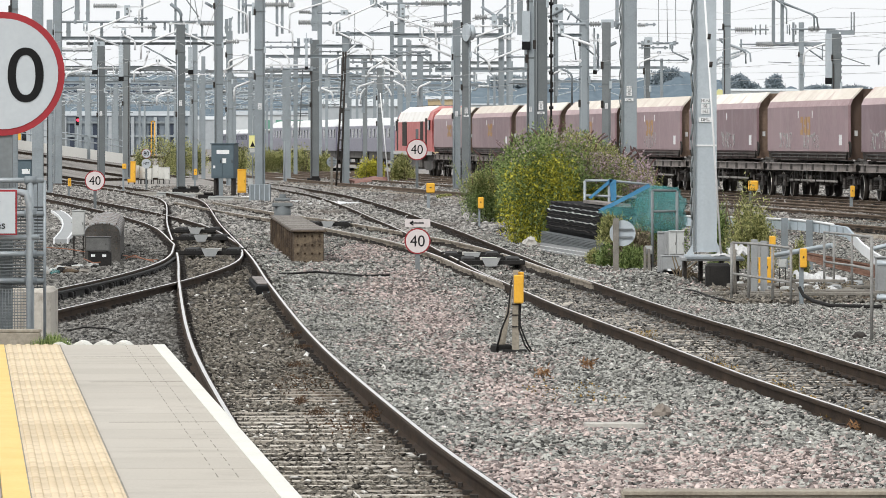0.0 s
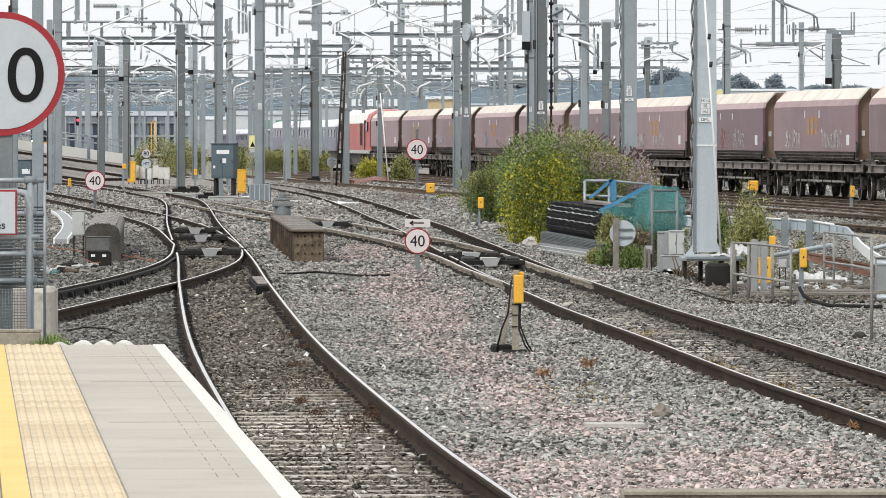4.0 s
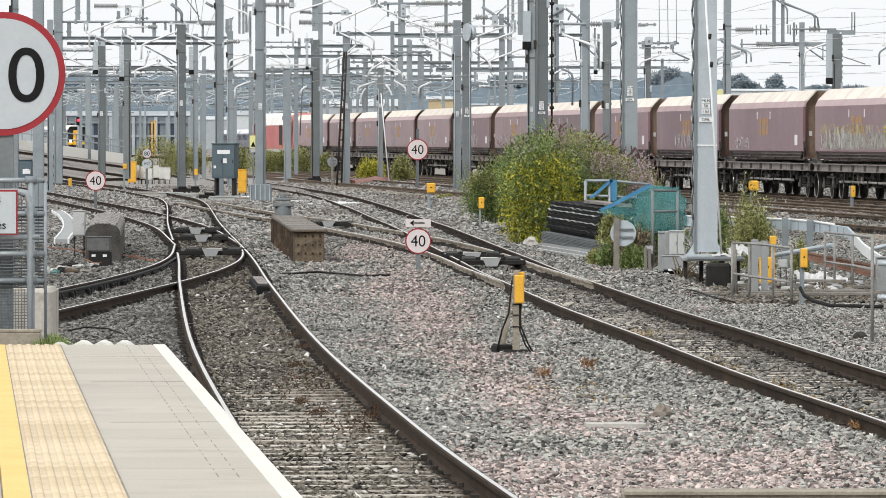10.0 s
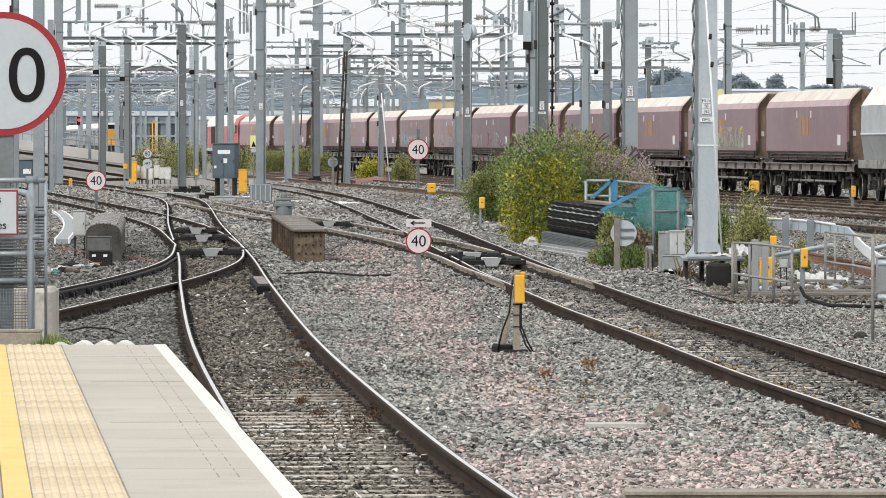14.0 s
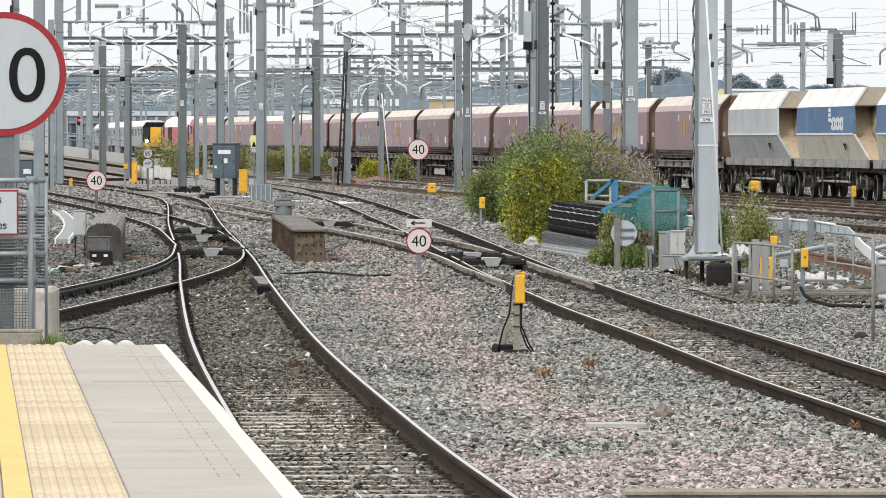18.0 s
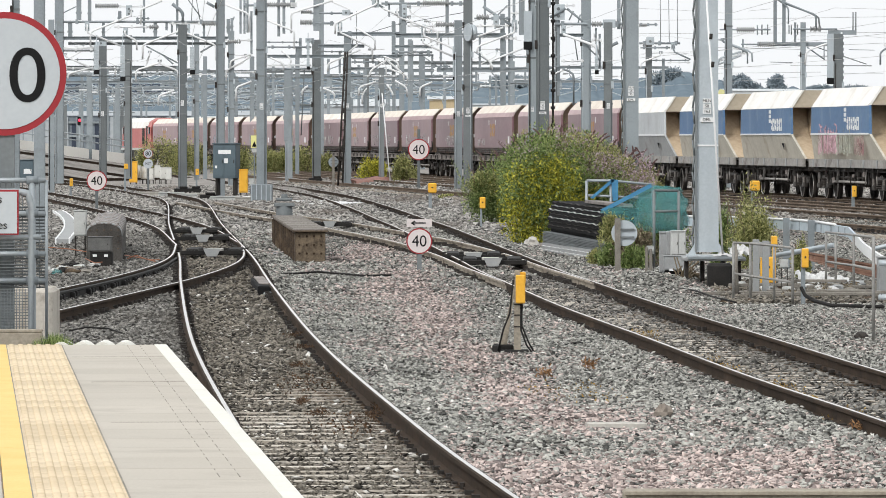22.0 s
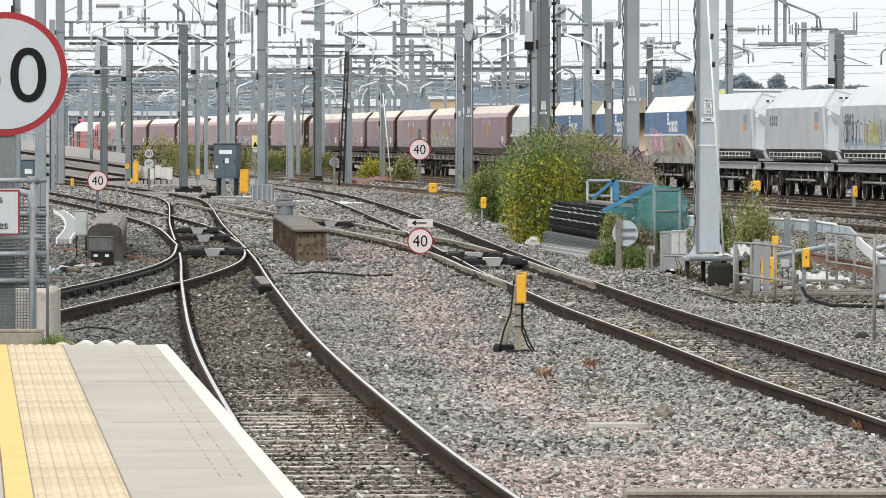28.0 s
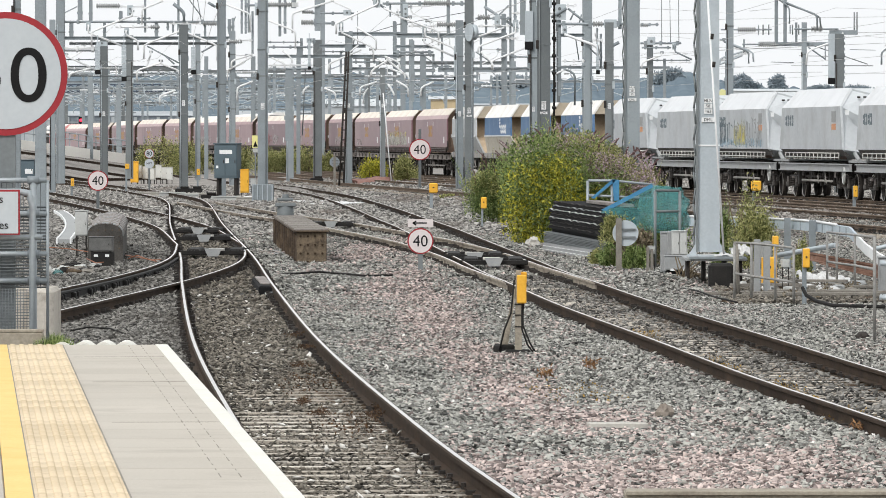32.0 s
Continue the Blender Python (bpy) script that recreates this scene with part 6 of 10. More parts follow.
boom(-20.311, -10.569, 620, 7.594, 0.295, droppers=[(0.4, 0.709)])
boom(0.716, 7.788, 470, 7.768, 0.403, droppers=[(0.25, 0.806), (0.55, 0.806), (0.8, 0.716)])
boom(-41.688, -22.185, 640, 7.761, 0.244, droppers=[(0.3, 0.853), (0.6, 0.731)])
boom(-52.632, -35.452, 820, 7.318, 0.312, droppers=[])
beam = boom(-34.818, -25.681, 505, 7.2, 0.24, GALV, droppers=[(0.08, 0.9), (0.5, 0.7)])
swan_arm(beam, 1.55, 0.0, 2.15)
swan_arm(beam, 4.84, 0.0, 1.77)
swan_arm(beam, 7.88, 0, 1.97)
beam = boom(-28.981, -16.639, 480, 7.0, 0.24, GALV, droppers=[(0.08, 0.9), (0.5, 0.7)])
swan_arm(beam, 1.48, 0.55, 1.78)
swan_arm(beam, 4.56, -0.3, 1.53)
swan_arm(beam, 7.64, 0.0, -1.88)
swan_arm(beam, 11.07, -0.3, -1.53)
beam = boom(-38.993, -25.508, 590, 7.4, 0.24, GALV, droppers=[(0.08, 0.9), (0.5, 0.7)])
swan_arm(beam, 1.31, 0.55, 2.21)
swan_arm(beam, 4.33, 0.55, -2.15)
swan_arm(beam, 6.38, 0.0, 1.96)
swan_arm(beam, 9.05, 0, -1.90)
swan_arm(beam, 11.93, 0, 1.54)
beam = boom(-26.878, -14.079, 560, 7.6, 0.24, GALV, droppers=[(0.08, 0.9), (0.5, 0.7)])
swan_arm(beam, 1.93, 0, 1.60)
swan_arm(beam, 5.18, -0.3, -1.78)
swan_arm(beam, 7.76, 0, -1.69)
swan_arm(beam, 11.02, 0.0, -1.89)
beam = boom(-44.945, -31.803, 690, 7.6, 0.24, GALV, droppers=[(0.08, 0.9), (0.5, 0.7)])
swan_arm(beam, 1.37, -0.3, -2.11)
swan_arm(beam, 3.74, -0.3, -1.88)
swan_arm(beam, 6.79, 0, -2.12)
swan_arm(beam, 8.84, 0, -1.89)
swan_arm(beam, 11.45, 0, 1.75)
beam = boom(-37.986, -20.844, 720, 7.8, 0.24, GALV, droppers=[(0.08, 0.9), (0.5, 0.7)])
swan_arm(beam, 1.28, 0.55, 2.02)
swan_arm(beam, 4.36, 0.55, 1.65)
swan_arm(beam, 7.01, 0, -1.94)
swan_arm(beam, 10.17, -0.3, -1.95)
swan_arm(beam, 12.49, -0.3, 2.01)
swan_arm(beam, 15.35, -0.3, -1.80)
beam = boom(-25.008, -8.914, 650, 7.5, 0.24, GALV, droppers=[(0.08, 0.9), (0.5, 0.7)])
swan_arm(beam, 1.34, 0.55, 2.26)
swan_arm(beam, 3.96, 0, -1.67)
swan_arm(beam, 6.52, 0, 1.68)
swan_arm(beam, 9.09, 0, 1.80)
swan_arm(beam, 12.39, 0.55, -1.87)
swan_arm(beam, 14.45, -0.3, -2.09)
beam = boom(-15.633, -3.291, 540, 7.4, 0.24, GALV, droppers=[(0.08, 0.9), (0.5, 0.7)])
swan_arm(beam, 1.59, 0, -1.88)
swan_arm(beam, 4.42, -0.3, -1.92)
swan_arm(beam, 7.77, -0.3, -2.16)
swan_arm(beam, 10.67, 0, -2.18)
beam = boom(-10.239, 2.56, 480, 7.4, 0.24, GALV, droppers=[(0.08, 0.9), (0.5, 0.7)])
swan_arm(beam, 1.74, 0.55, 2.14)
swan_arm(beam, 4.43, 0.0, -1.94)
swan_arm(beam, 7.68, 0, 2.20)
swan_arm(beam, 10.94, 0, -2.30)
beam = boom(-9.371, 4.343, 600, 7.8, 0.24, GALV, droppers=[(0.08, 0.9), (0.5, 0.7)])
swan_arm(beam, 1.49, -0.3, 1.70)
swan_arm(beam, 4.19, 0.55, 2.27)
swan_arm(beam, 6.76, 0.0, 2.17)
swan_arm(beam, 9.97, -0.3, 1.62)
swan_arm(beam, 12.26, 0.0, -1.58)
beam = boom(5.12, 16.852, 560, 7.8, 0.24, GALV, droppers=[(0.08, 0.9), (0.5, 0.7)])
swan_arm(beam, 1.12, -0.3, -1.87)
swan_arm(beam, 4.18, 0.0, -2.27)
swan_arm(beam, 7.62, 0.0, -2.12)
swan_arm(beam, 9.98, 0, 1.64)
beam = boom(7.877, 17.724, 470, 8.0, 0.24, GALV, droppers=[(0.08, 0.9), (0.5, 0.7)])
swan_arm(beam, 2.01, 0, 1.91)
swan_arm(beam, 4.57, 0.55, -2.02)
swan_arm(beam, 8.39, 0.0, -1.80)
p = thing("portal_frame", "grey steel portal with white registration tubes over the main tracks", "portal", -15.26, 300, 0.0)
span(p, -4.29, 4.34, 7.46, 0.17)
span(p, -3.77, 4.29, 7.20, 0.14, GALV_DARK)
stay(p, -4.29, 3.77, 8.37, 0.057, GALV)
stay(p, -4.34, -2.40, 7.03, 0.057)
stay(p, -4.34, -2.40, 6.91, 0.043, GALV_DARK)
stay(p, -1.43, 0.34, 8.11, 0.043)
insulator(p, 0.34, 0.80, 8.11, 0.114)
stay(p, -1.29, 0.06, 9.14, 0.043)
insulator(p, -2.40, -1.20, 9.17, 0.129)
insulator(p, 2.97, 4.06, 8.29, 0.129)
stay(p, 1.31, 3.03, 8.29, 0.043)
stay(p, -0.34, 0.34, 8.54, 0.029, GALV)
stay(p, -4.29, -2.29, 6.46, 0.029, GALV_DARK)
stay(p, -3.86, -1.00, 6.03, 0.029)
stay(p, -0.29, 1.77, 5.91, 0.043, GALV_DARK)
stay(p, -4.29, 0.29, 5.63, 0.029, GALV_DARK)
stay(p, 2.29, 3.60, 5.71, 0.029)
post(p, -3.67, 0.20, 7.60, 8.34)
post(p, -1.99, 0.14, 7.60, 8.37)
post(p, 0.63, 0.17, 7.60, 8.37)
post(p, 1.20, 0.11, 7.94, 8.34)
post(p, 1.47, 0.09, 7.77, 8.29)
post(p, -3.23, 0.23, 8.46, 9.49)
post(p, -2.69, 0.17, 8.43, 9.49)
post(p, 0.06, 0.11, 7.83, 9.49)
post(p, 1.74, 0.11, 7.71, 9.49)
post(p, 2.33, 0.09, 7.60, 8.34)
post(p, 3.09, 0.11, 7.60, 8.34)
post(p, 4.50, 0.14, 7.89, 8.57)
post(p, 4.94, 0.11, 7.77, 9.49)
post(p, 5.14, 0.11, 7.77, 9.49)
post(p, -1.17, 0.17, 8.34, 8.91)
bracket(p, -0.69, 0.29, 8.63, 9.20)
bracket(p, -2.80, 0.23, 7.89, 8.34)
bracket(p, 2.26, 0.29, 7.60, 8.23)
bracket(p, -0.86, 0.23, 7.60, 8.06)
bracket(p, 1.84, 0.20, 6.40, 7.60)
arm(p, -0.57, 8.69, -2.06, 0.83, 0.57, 0.40, r=0.050)
arm(p, -2.80, 7.83, 1.74, 0.69, 0.00, 0.40, r=0.050)
arm(p, 1.14, 9.49, -1.23, 0.49, 0.63, 0.00, r=0.050)
arm(p, 1.34, 9.40, 0.69, 0.54, 0.34, 0.00, r=0.086, m=GALV)
arm(p, -0.89, 7.71, 0.60, 0.29, 0.34, 0.23, r=0.050)
arm(p, 1.80, 7.89, -1.80, 0.69, 0.57, 0.17, r=0.050)
arm(p, 2.00, 7.89, 1.71, 0.71, 0.63, 0.17, r=0.050)
arm(p, 0.86, 6.29, -1.20, 0.37, 0.43, 0.17, r=0.050)
arm(p, 0.86, 6.26, 0.94, 0.37, 0.11, 0.17, r=0.050)
arm(p, 1.77, 4.97, -0.97, 0.34, 0.34, 0.00, r=0.050)
arm(p, 3.09, 9.43, 0.54, 0.31, 0.00, 0.00, r=0.071, m=GALV)
arm(p, 3.83, 9.37, 1.54, 0.60, 0.80, 0.00, r=0.050)
arm(p, -3.91, 6.63, 1.51, 0.69, 0.00, 0.11, r=0.050)
arm(p, -2.34, 6.11, -1.43, 0.37, 0.11, 0.00, r=0.050)
brace(p, 0.17, 7.14, 1.77, 6.29, 0.036, GALV)
brace(p, 1.00, 6.71, 1.54, 6.23, 0.036, GALV)
brace(p, 2.91, 6.83, 3.60, 7.23, 0.043, GALV)
brace(p, 2.29, 9.49, 2.91, 8.63, 0.029, GALV_DARK)
brace(p, 2.71, 9.49, 2.91, 8.34, 0.020, GALV_DARK)
brace(p, 2.51, 9.49, 2.46, 8.34, 0.020, GALV_DARK)
brace(p, -4.29, 8.69, -3.37, 9.14, 0.029, GALV)
arm(p, 0.37, 6.74, -0.20, 0.46, 0.11, 0.17, r=0.043)
counterweight(p, -2.33, 0.26, 5.94, 7.20, 0.23)
counterweight(p, -1.00, 0.23, 5.60, 7.20, 0.23)
counterweight(p, 2.51, 0.23, 5.94, 7.11, 0.23)
bracket(p, -2.11, 0.57, 7.14, 7.37)
bracket(p, 2.03, 0.51, 7.60, 7.77)
bracket(p, 2.03, 0.51, 6.40, 6.63)
p = thing("portal_frame", "grey steel portal with insulators and white bent tubes", "portal", -6.40, 300, 0.0)
span(p, 0.97, 4.17, 7.66, 0.20)
span(p, 0.00, 2.34, 7.06, 0.17)
span(p, -2.57, 4.23, 6.54, 0.17)
stay(p, -2.57, 0.00, 6.00, 0.057, GALV)
span(p, 1.37, 2.97, 5.91, 0.17)
stay(p, 1.71, 2.91, 6.34, 0.043, GALV)
stay(p, 1.71, 2.91, 6.51, 0.029, GALV_DARK)
stay(p, -3.77, -2.51, 9.20, 0.057, GALV)
insulator(p, -2.57, -1.34, 9.23, 0.129)
stay(p, -1.34, -1.09, 9.23, 0.057)
stay(p, -0.40, 1.77, 8.80, 0.043, GALV)
insulator(p, -0.86, -0.29, 8.86, 0.100)
stay(p, -0.34, 0.80, 8.29, 0.057, GALV)
insulator(p, -0.91, -0.29, 8.34, 0.143)
stay(p, -4.71, -3.37, 7.43, 0.043)
insulator(p, -4.57, -3.89, 7.37, 0.114)
stay(p, -2.69, -0.91, 7.34, 0.029, GALV)
stay(p, -2.57, -0.34, 7.09, 0.043, GALV)
stay(p, -2.57, -0.34, 6.17, 0.043)
stay(p, -4.71, -3.14, 5.83, 0.029)
stay(p, 0.09, 1.31, 6.86, 0.029, GALV_DARK)
stay(p, -4.57, -0.34, 5.54, 0.029, GALV_DARK)
stay(p, 2.29, 4.00, 5.63, 0.029)
post(p, -1.99, 0.14, 7.63, 9.49)
post(p, -1.73, 0.14, 7.77, 9.49)
post(p, -1.29, 0.23, 9.06, 9.49)
post(p, -3.57, 0.11, 7.83, 9.49)
post(p, -0.09, 0.29, 7.91, 9.49)
post(p, -4.54, 0.17, 7.83, 8.51)
post(p, -0.90, 0.14, 6.63, 7.54)
post(p, -0.27, 0.14, 7.26, 7.54)
post(p, 1.09, 0.11, 5.77, 6.91)
post(p, 1.31, 0.11, 5.20, 6.63)
post(p, 3.80, 0.17, 5.20, 8.40)
post(p, 1.60, 0.17, 6.63, 7.91)
post(p, -1.04, 0.20, 4.06, 7.09)
post(p, -1.53, 0.37, 2.34, 5.94)
post(p, 2.37, 0.17, 3.77, 5.94)
post(p, -3.37, 0.11, 6.74, 8.91)
post(p, 2.90, 0.09, 9.09, 9.49)
post(p, 3.59, 0.09, 8.63, 9.34)
counterweight(p, -0.50, 0.14, 6.11, 7.31, 0.17)
bracket(p, -0.49, 0.29, 7.31, 7.54)
bracket(p, 1.11, 0.23, 7.89, 8.34)
bracket(p, 2.90, 0.37, 9.09, 9.49)
bracket(p, 1.41, 0.37, 8.69, 8.97)
bracket(p, -3.11, 0.29, 8.69, 9.34)
arm(p, 0.91, 9.49, -2.26, 0.69, 0.86, 0.00, r=0.050)
arm(p, -3.14, 8.66, 1.94, 0.77, 0.74, 0.00, r=0.050)
arm(p, 2.97, 9.26, -2.11, 0.97, 0.40, 0.23, r=0.050)
arm(p, 1.11, 7.83, 1.63, 0.77, 0.51, 0.46, r=0.050)
arm(p, 1.71, 8.20, 1.17, 0.71, 0.40, 0.00, r=0.050)
arm(p, -3.20, 6.77, -1.23, 0.37, 0.29, 0.00, r=0.050)
arm(p, -3.26, 6.69, -1.40, 0.80, 0.00, 0.00, r=0.050)
arm(p, -2.57, 6.63, 0.83, 0.37, 0.17, 0.00, r=0.050)
arm(p, 2.29, 7.03, -1.80, 0.77, 0.23, 0.00, r=0.050)
arm(p, 3.43, 6.40, -0.80, 0.49, 0.17, 0.11, r=0.050)
arm(p, 3.43, 6.46, 0.91, 0.74, 0.17, 0.11, r=0.050)
arm(p, -3.20, 5.43, -0.94, 0.37, 0.57, 0.00, r=0.050)
arm(p, -0.34, 5.20, -0.46, 0.23, 0.17, 0.00, r=0.050)
arm(p, 0.09, 5.09, 0.74, 0.31, 0.29, 0.00, r=0.050)
arm(p, 3.09, 5.40, -1.03, 0.34, 0.29, 0.00, r=0.050)
arm(p, 3.31, 5.40, 0.46, 0.57, 0.06, 0.00, r=0.050)
arm(p, 2.63, 5.20, -0.40, 0.46, 0.40, 0.00, r=0.043)
arm(p, 2.14, 7.34, -0.66, 0.57, 0.00, 0.00, r=0.043)
arm(p, -2.00, 7.03, 0.63, 0.51, 0.11, 0.00, r=0.043)
brace(p, 2.71, 9.49, 3.43, 8.97, 0.057, GALV)
brace(p, -4.57, 7.77, -4.23, 8.63, 0.029, GALV)
brace(p, 1.43, 5.77, 1.77, 7.49, 0.029, GALV_DARK)
brace(p, -0.69, 6.06, -0.86, 2.63, 0.029, GALV_DARK)
brace(p, 2.43, 7.77, 4.17, 8.29, 0.017, GALV_DARK)
brace(p, 1.94, 8.91, 1.94, 7.20, 0.017, GALV_DARK)
p = thing("portal_frame", "grey steel portal with a deep cross beam and bent tubes", "portal", 1.03, 300, 0.0)
span(p, -3.49, 2.06, 7.57, 0.23)
span(p, -1.43, 4.63, 5.83, 0.23)
span(p, -3.71, -1.66, 7.03, 0.17)
stay(p, -3.71, -1.66, 6.83, 0.057, GALV)
stay(p, -3.71, -1.60, 6.69, 0.043, GALV)
stay(p, -4.23, -2.14, 9.29, 0.057, GALV)
insulator(p, -2.14, -0.80, 9.31, 0.143)
stay(p, -0.80, 0.34, 9.29, 0.057, GALV)
stay(p, -2.91, -1.37, 8.17, 0.043)
insulator(p, -1.49, -0.51, 8.23, 0.129)
stay(p, 0.46, 2.29, 8.54, 0.043, GALV)
stay(p, 0.57, 2.23, 8.17, 0.043)
insulator(p, 0.57, 1.20, 8.60, 0.143)
stay(p, 2.00, 2.63, 7.54, 0.043)
stay(p, -1.71, -0.51, 6.29, 0.029, GALV_DARK)
stay(p, 2.17, 4.69, 6.60, 0.043, GALV)
stay(p, 2.29, 4.69, 8.80, 0.043)
stay(p, 0.74, 1.31, 5.14, 0.029)
stay(p, 2.29, 4.51, 5.26, 0.029, GALV_DARK)
stay(p, -1.14, -0.57, 5.63, 0.029)
post(p, -0.91, 0.17, 7.77, 9.49)
post(p, -3.09, 0.23, 7.77, 9.20)
post(p, 1.89, 0.23, 4.17, 8.77)
post(p, 2.23, 0.11, 4.17, 9.49)
post(p, 2.86, 0.29, 7.71, 9.49)
post(p, 2.47, 0.14, 8.20, 9.49)
post(p, -2.24, 0.20, 4.11, 6.86)
post(p, -2.71, 0.17, 4.34, 7.43)
post(p, -3.64, 0.14, 5.20, 8.34)
post(p, 1.00, 0.11, 7.77, 9.49)
post(p, 1.26, 0.11, 4.17, 5.66)
post(p, 1.57, 0.11, 4.17, 5.71)
post(p, -1.66, 0.11, 5.94, 6.74)
post(p, -1.23, 0.11, 6.06, 7.60)
post(p, 0.74, 0.11, 6.06, 7.60)
post(p, 3.14, 0.11, 6.06, 7.60)
bracket(p, -3.07, 0.26, 8.63, 9.26)
bracket(p, -2.11, 0.23, 7.60, 8.23)
bracket(p, 2.49, 0.29, 7.83, 8.46)
bracket(p, 3.34, 0.29, 7.09, 7.71)
bracket(p, 1.57, 0.29, 8.23, 8.69)
arm(p, -3.43, 8.63, 2.03, 0.74, 0.57, 0.40, r=0.050)
arm(p, -2.09, 7.66, 1.51, 0.63, 0.57, 0.40, r=0.050)
arm(p, -2.14, 7.31, 1.51, 0.69, 0.00, 0.23, r=0.050)
arm(p, -4.29, 6.69, 0.91, 0.37, 0.17, 0.00, r=0.050)
arm(p, -4.00, 6.06, 1.09, 0.40, 0.17, 0.00, r=0.050)
arm(p, -3.71, 5.49, 0.77, 0.43, 0.34, 0.00, r=0.050)
arm(p, -1.49, 5.40, -0.80, 0.34, 0.29, 0.00, r=0.050)
arm(p, 2.49, 7.83, -1.89, 0.71, 0.17, 0.51, r=0.050)
arm(p, 0.57, 7.03, 0.80, 0.80, 0.17, 0.00, r=0.050)
arm(p, 2.09, 8.14, -1.46, 0.51, 0.00, 0.00, r=0.050)
arm(p, 3.09, 7.09, -1.80, 0.69, 0.29, 0.00, r=0.050)
arm(p, 4.71, 6.11, -0.71, 0.34, 0.00, 0.00, r=0.050)
arm(p, -4.34, 9.14, 0.97, 0.46, 0.00, 0.00, r=0.050)
brace(p, 0.91, 9.14, 2.63, 8.00, 0.071, GALV)
brace(p, 1.57, 8.63, 2.14, 9.20, 0.036, GALV)
brace(p, -3.43, 8.23, 0.29, 8.91, 0.017, GALV_DARK)
brace(p, -0.57, 7.77, 0.46, 8.17, 0.029, GALV)
brace(p, 0.46, 6.86, 1.31, 6.29, 0.029, GALV)
brace(p, -2.14, 6.63, -1.14, 5.94, 0.029, GALV)
brace(p, 1.31, 5.83, 1.71, 5.43, 0.029, GALV)
brace(p, 2.06, 5.89, 1.71, 5.43, 0.029, GALV)
counterweight(p, -0.56, 0.14, 5.60, 7.14, 0.17)
p = thing("portal_frame", "grey steel head frame with insulators above the bush", "portal", 4.95, 208, 0.0)
post(p, 0.0, 0.2, 0.05, 6.6)
stay(p, -1.11, 1.31, 6.46, 0.050, GALV)
insulator(p, 0.20, 0.55, 6.46, 0.099)
span(p, -0.97, -0.08, 6.01, 0.12)
bracket(p, 0.81, 0.44, 6.32, 6.62)
bracket(p, -0.97, 0.44, 6.60, 7.15)
bracket(p, -0.79, 0.16, 6.12, 6.40)
stay(p, -0.97, -0.38, 7.11, 0.030)
stay(p, -0.87, -0.08, 5.17, 0.030)
stay(p, -1.11, -0.08, 4.98, 0.020, GALV)
stay(p, 0.18, 0.55, 5.89, 0.030)
stay(p, 1.86, 2.50, 6.44, 0.030, GALV)
insulator(p, 1.86, 2.14, 6.42, 0.069)
post(p, 1.15, 0.12, 6.28, 7.31)
post(p, 0.35, 0.06, 5.77, 6.32)
post(p, -0.96, 0.10, 3.95, 6.60)
post(p, 0.48, 0.08, 4.94, 6.12)
arm(p, -0.97, 6.16, 1.33, 0.48, 0.16, 0.00, r=0.050, m=TUBE)
arm(p, 1.27, 5.89, -0.50, 0.24, 0.59, 0.00, r=0.059, m=GALV)
arm(p, -1.43, 6.60, 0.71, -0.40, 0.00, 0.00, r=0.050, m=GALV)
brace(p, -0.67, 7.00, 0.04, 6.44, 0.040, GALV)
brace(p, -0.59, 6.60, -0.44, 6.92, 0.025, GALV)
brace(p, -0.28, 6.48, -0.20, 6.80, 0.025, GALV)
brace(p, -0.40, 5.93, -0.28, 5.13, 0.020, GALV_DARK)
arm(p, -0.99, 4.96, 0.55, 0.22, 0.99, 0.00, r=0.040, m=GALV)
arm(p, 0.28, 6.12, 0.16, 0.71, 0.08, 0.00, r=0.030)
arm(p, -1.17, 4.70, 0.50, -0.20, 0.00, 0.08, r=0.030)
brace(p, 0.04, 5.65, 0.44, 5.29, 0.025, GALV)
counterweight(p, 0.71, 0.12, 5.03, 5.61, 0.14)
counterweight(p, 0.36, 0.12, 4.84, 5.33, 0.14)
p = thing("portal_frame", "slim bracket arms on a mast beside the goods line", "portal", 8.71, 240, 0.0)
stay(p, -0.85, 0.80, 6.31, 0.046, GALV)
insulator(p, -0.71, -0.34, 6.26, 0.091)
stay(p, -0.80, 0.39, 6.13, 0.034, GALV)
stay(p, -0.34, 1.17, 5.62, 0.023, GALV)
stay(p, 0.30, 1.21, 5.53, 0.023)
stay(p, -0.85, 0.34, 6.33, 0.023)
bracket(p, 0.51, 0.16, 6.06, 6.31)
arm(p, 0.53, 5.97, 0.69, 0.32, 0.00, 0.32, r=0.034, m=GALV)
arm(p, 0.02, 5.83, -0.82, 0.30, 0.09, 0.14, r=0.034)
bracket(p, -0.41, 0.32, 6.24, 6.56)
brace(p, 0.00, 8.07, 0.02, 6.33, 0.014, GALV_DARK)
brace(p, 0.34, 8.07, 0.37, 6.33, 0.014, GALV_DARK)
brace(p, 0.69, 8.07, 0.71, 6.33, 0.014, GALV_DARK)
post(p, 0.13, 0.11, 3.73, 5.69)
p = thing("portal_frame", "grey bent tubes and fine cross wires over the yard", "portal", 18.17, 300, 0.0)
arm(p, -1.37, 9.49, 1.94, 0.80, 0.63, 0.00, r=0.050, m=GALV)
arm(p, -1.31, 9.49, 0.49, 0.40, 0.69, 0.00, r=0.043, m=GALV)
arm(p, -4.14, 7.37, 1.26, 0.51, 0.46, 0.17, r=0.050, m=GALV)
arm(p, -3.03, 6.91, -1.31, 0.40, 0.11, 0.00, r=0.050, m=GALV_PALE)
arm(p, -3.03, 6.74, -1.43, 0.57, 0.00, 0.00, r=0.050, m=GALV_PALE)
arm(p, 4.34, 7.14, -0.51, 0.29, 0.51, 0.00, r=0.050, m=GALV)
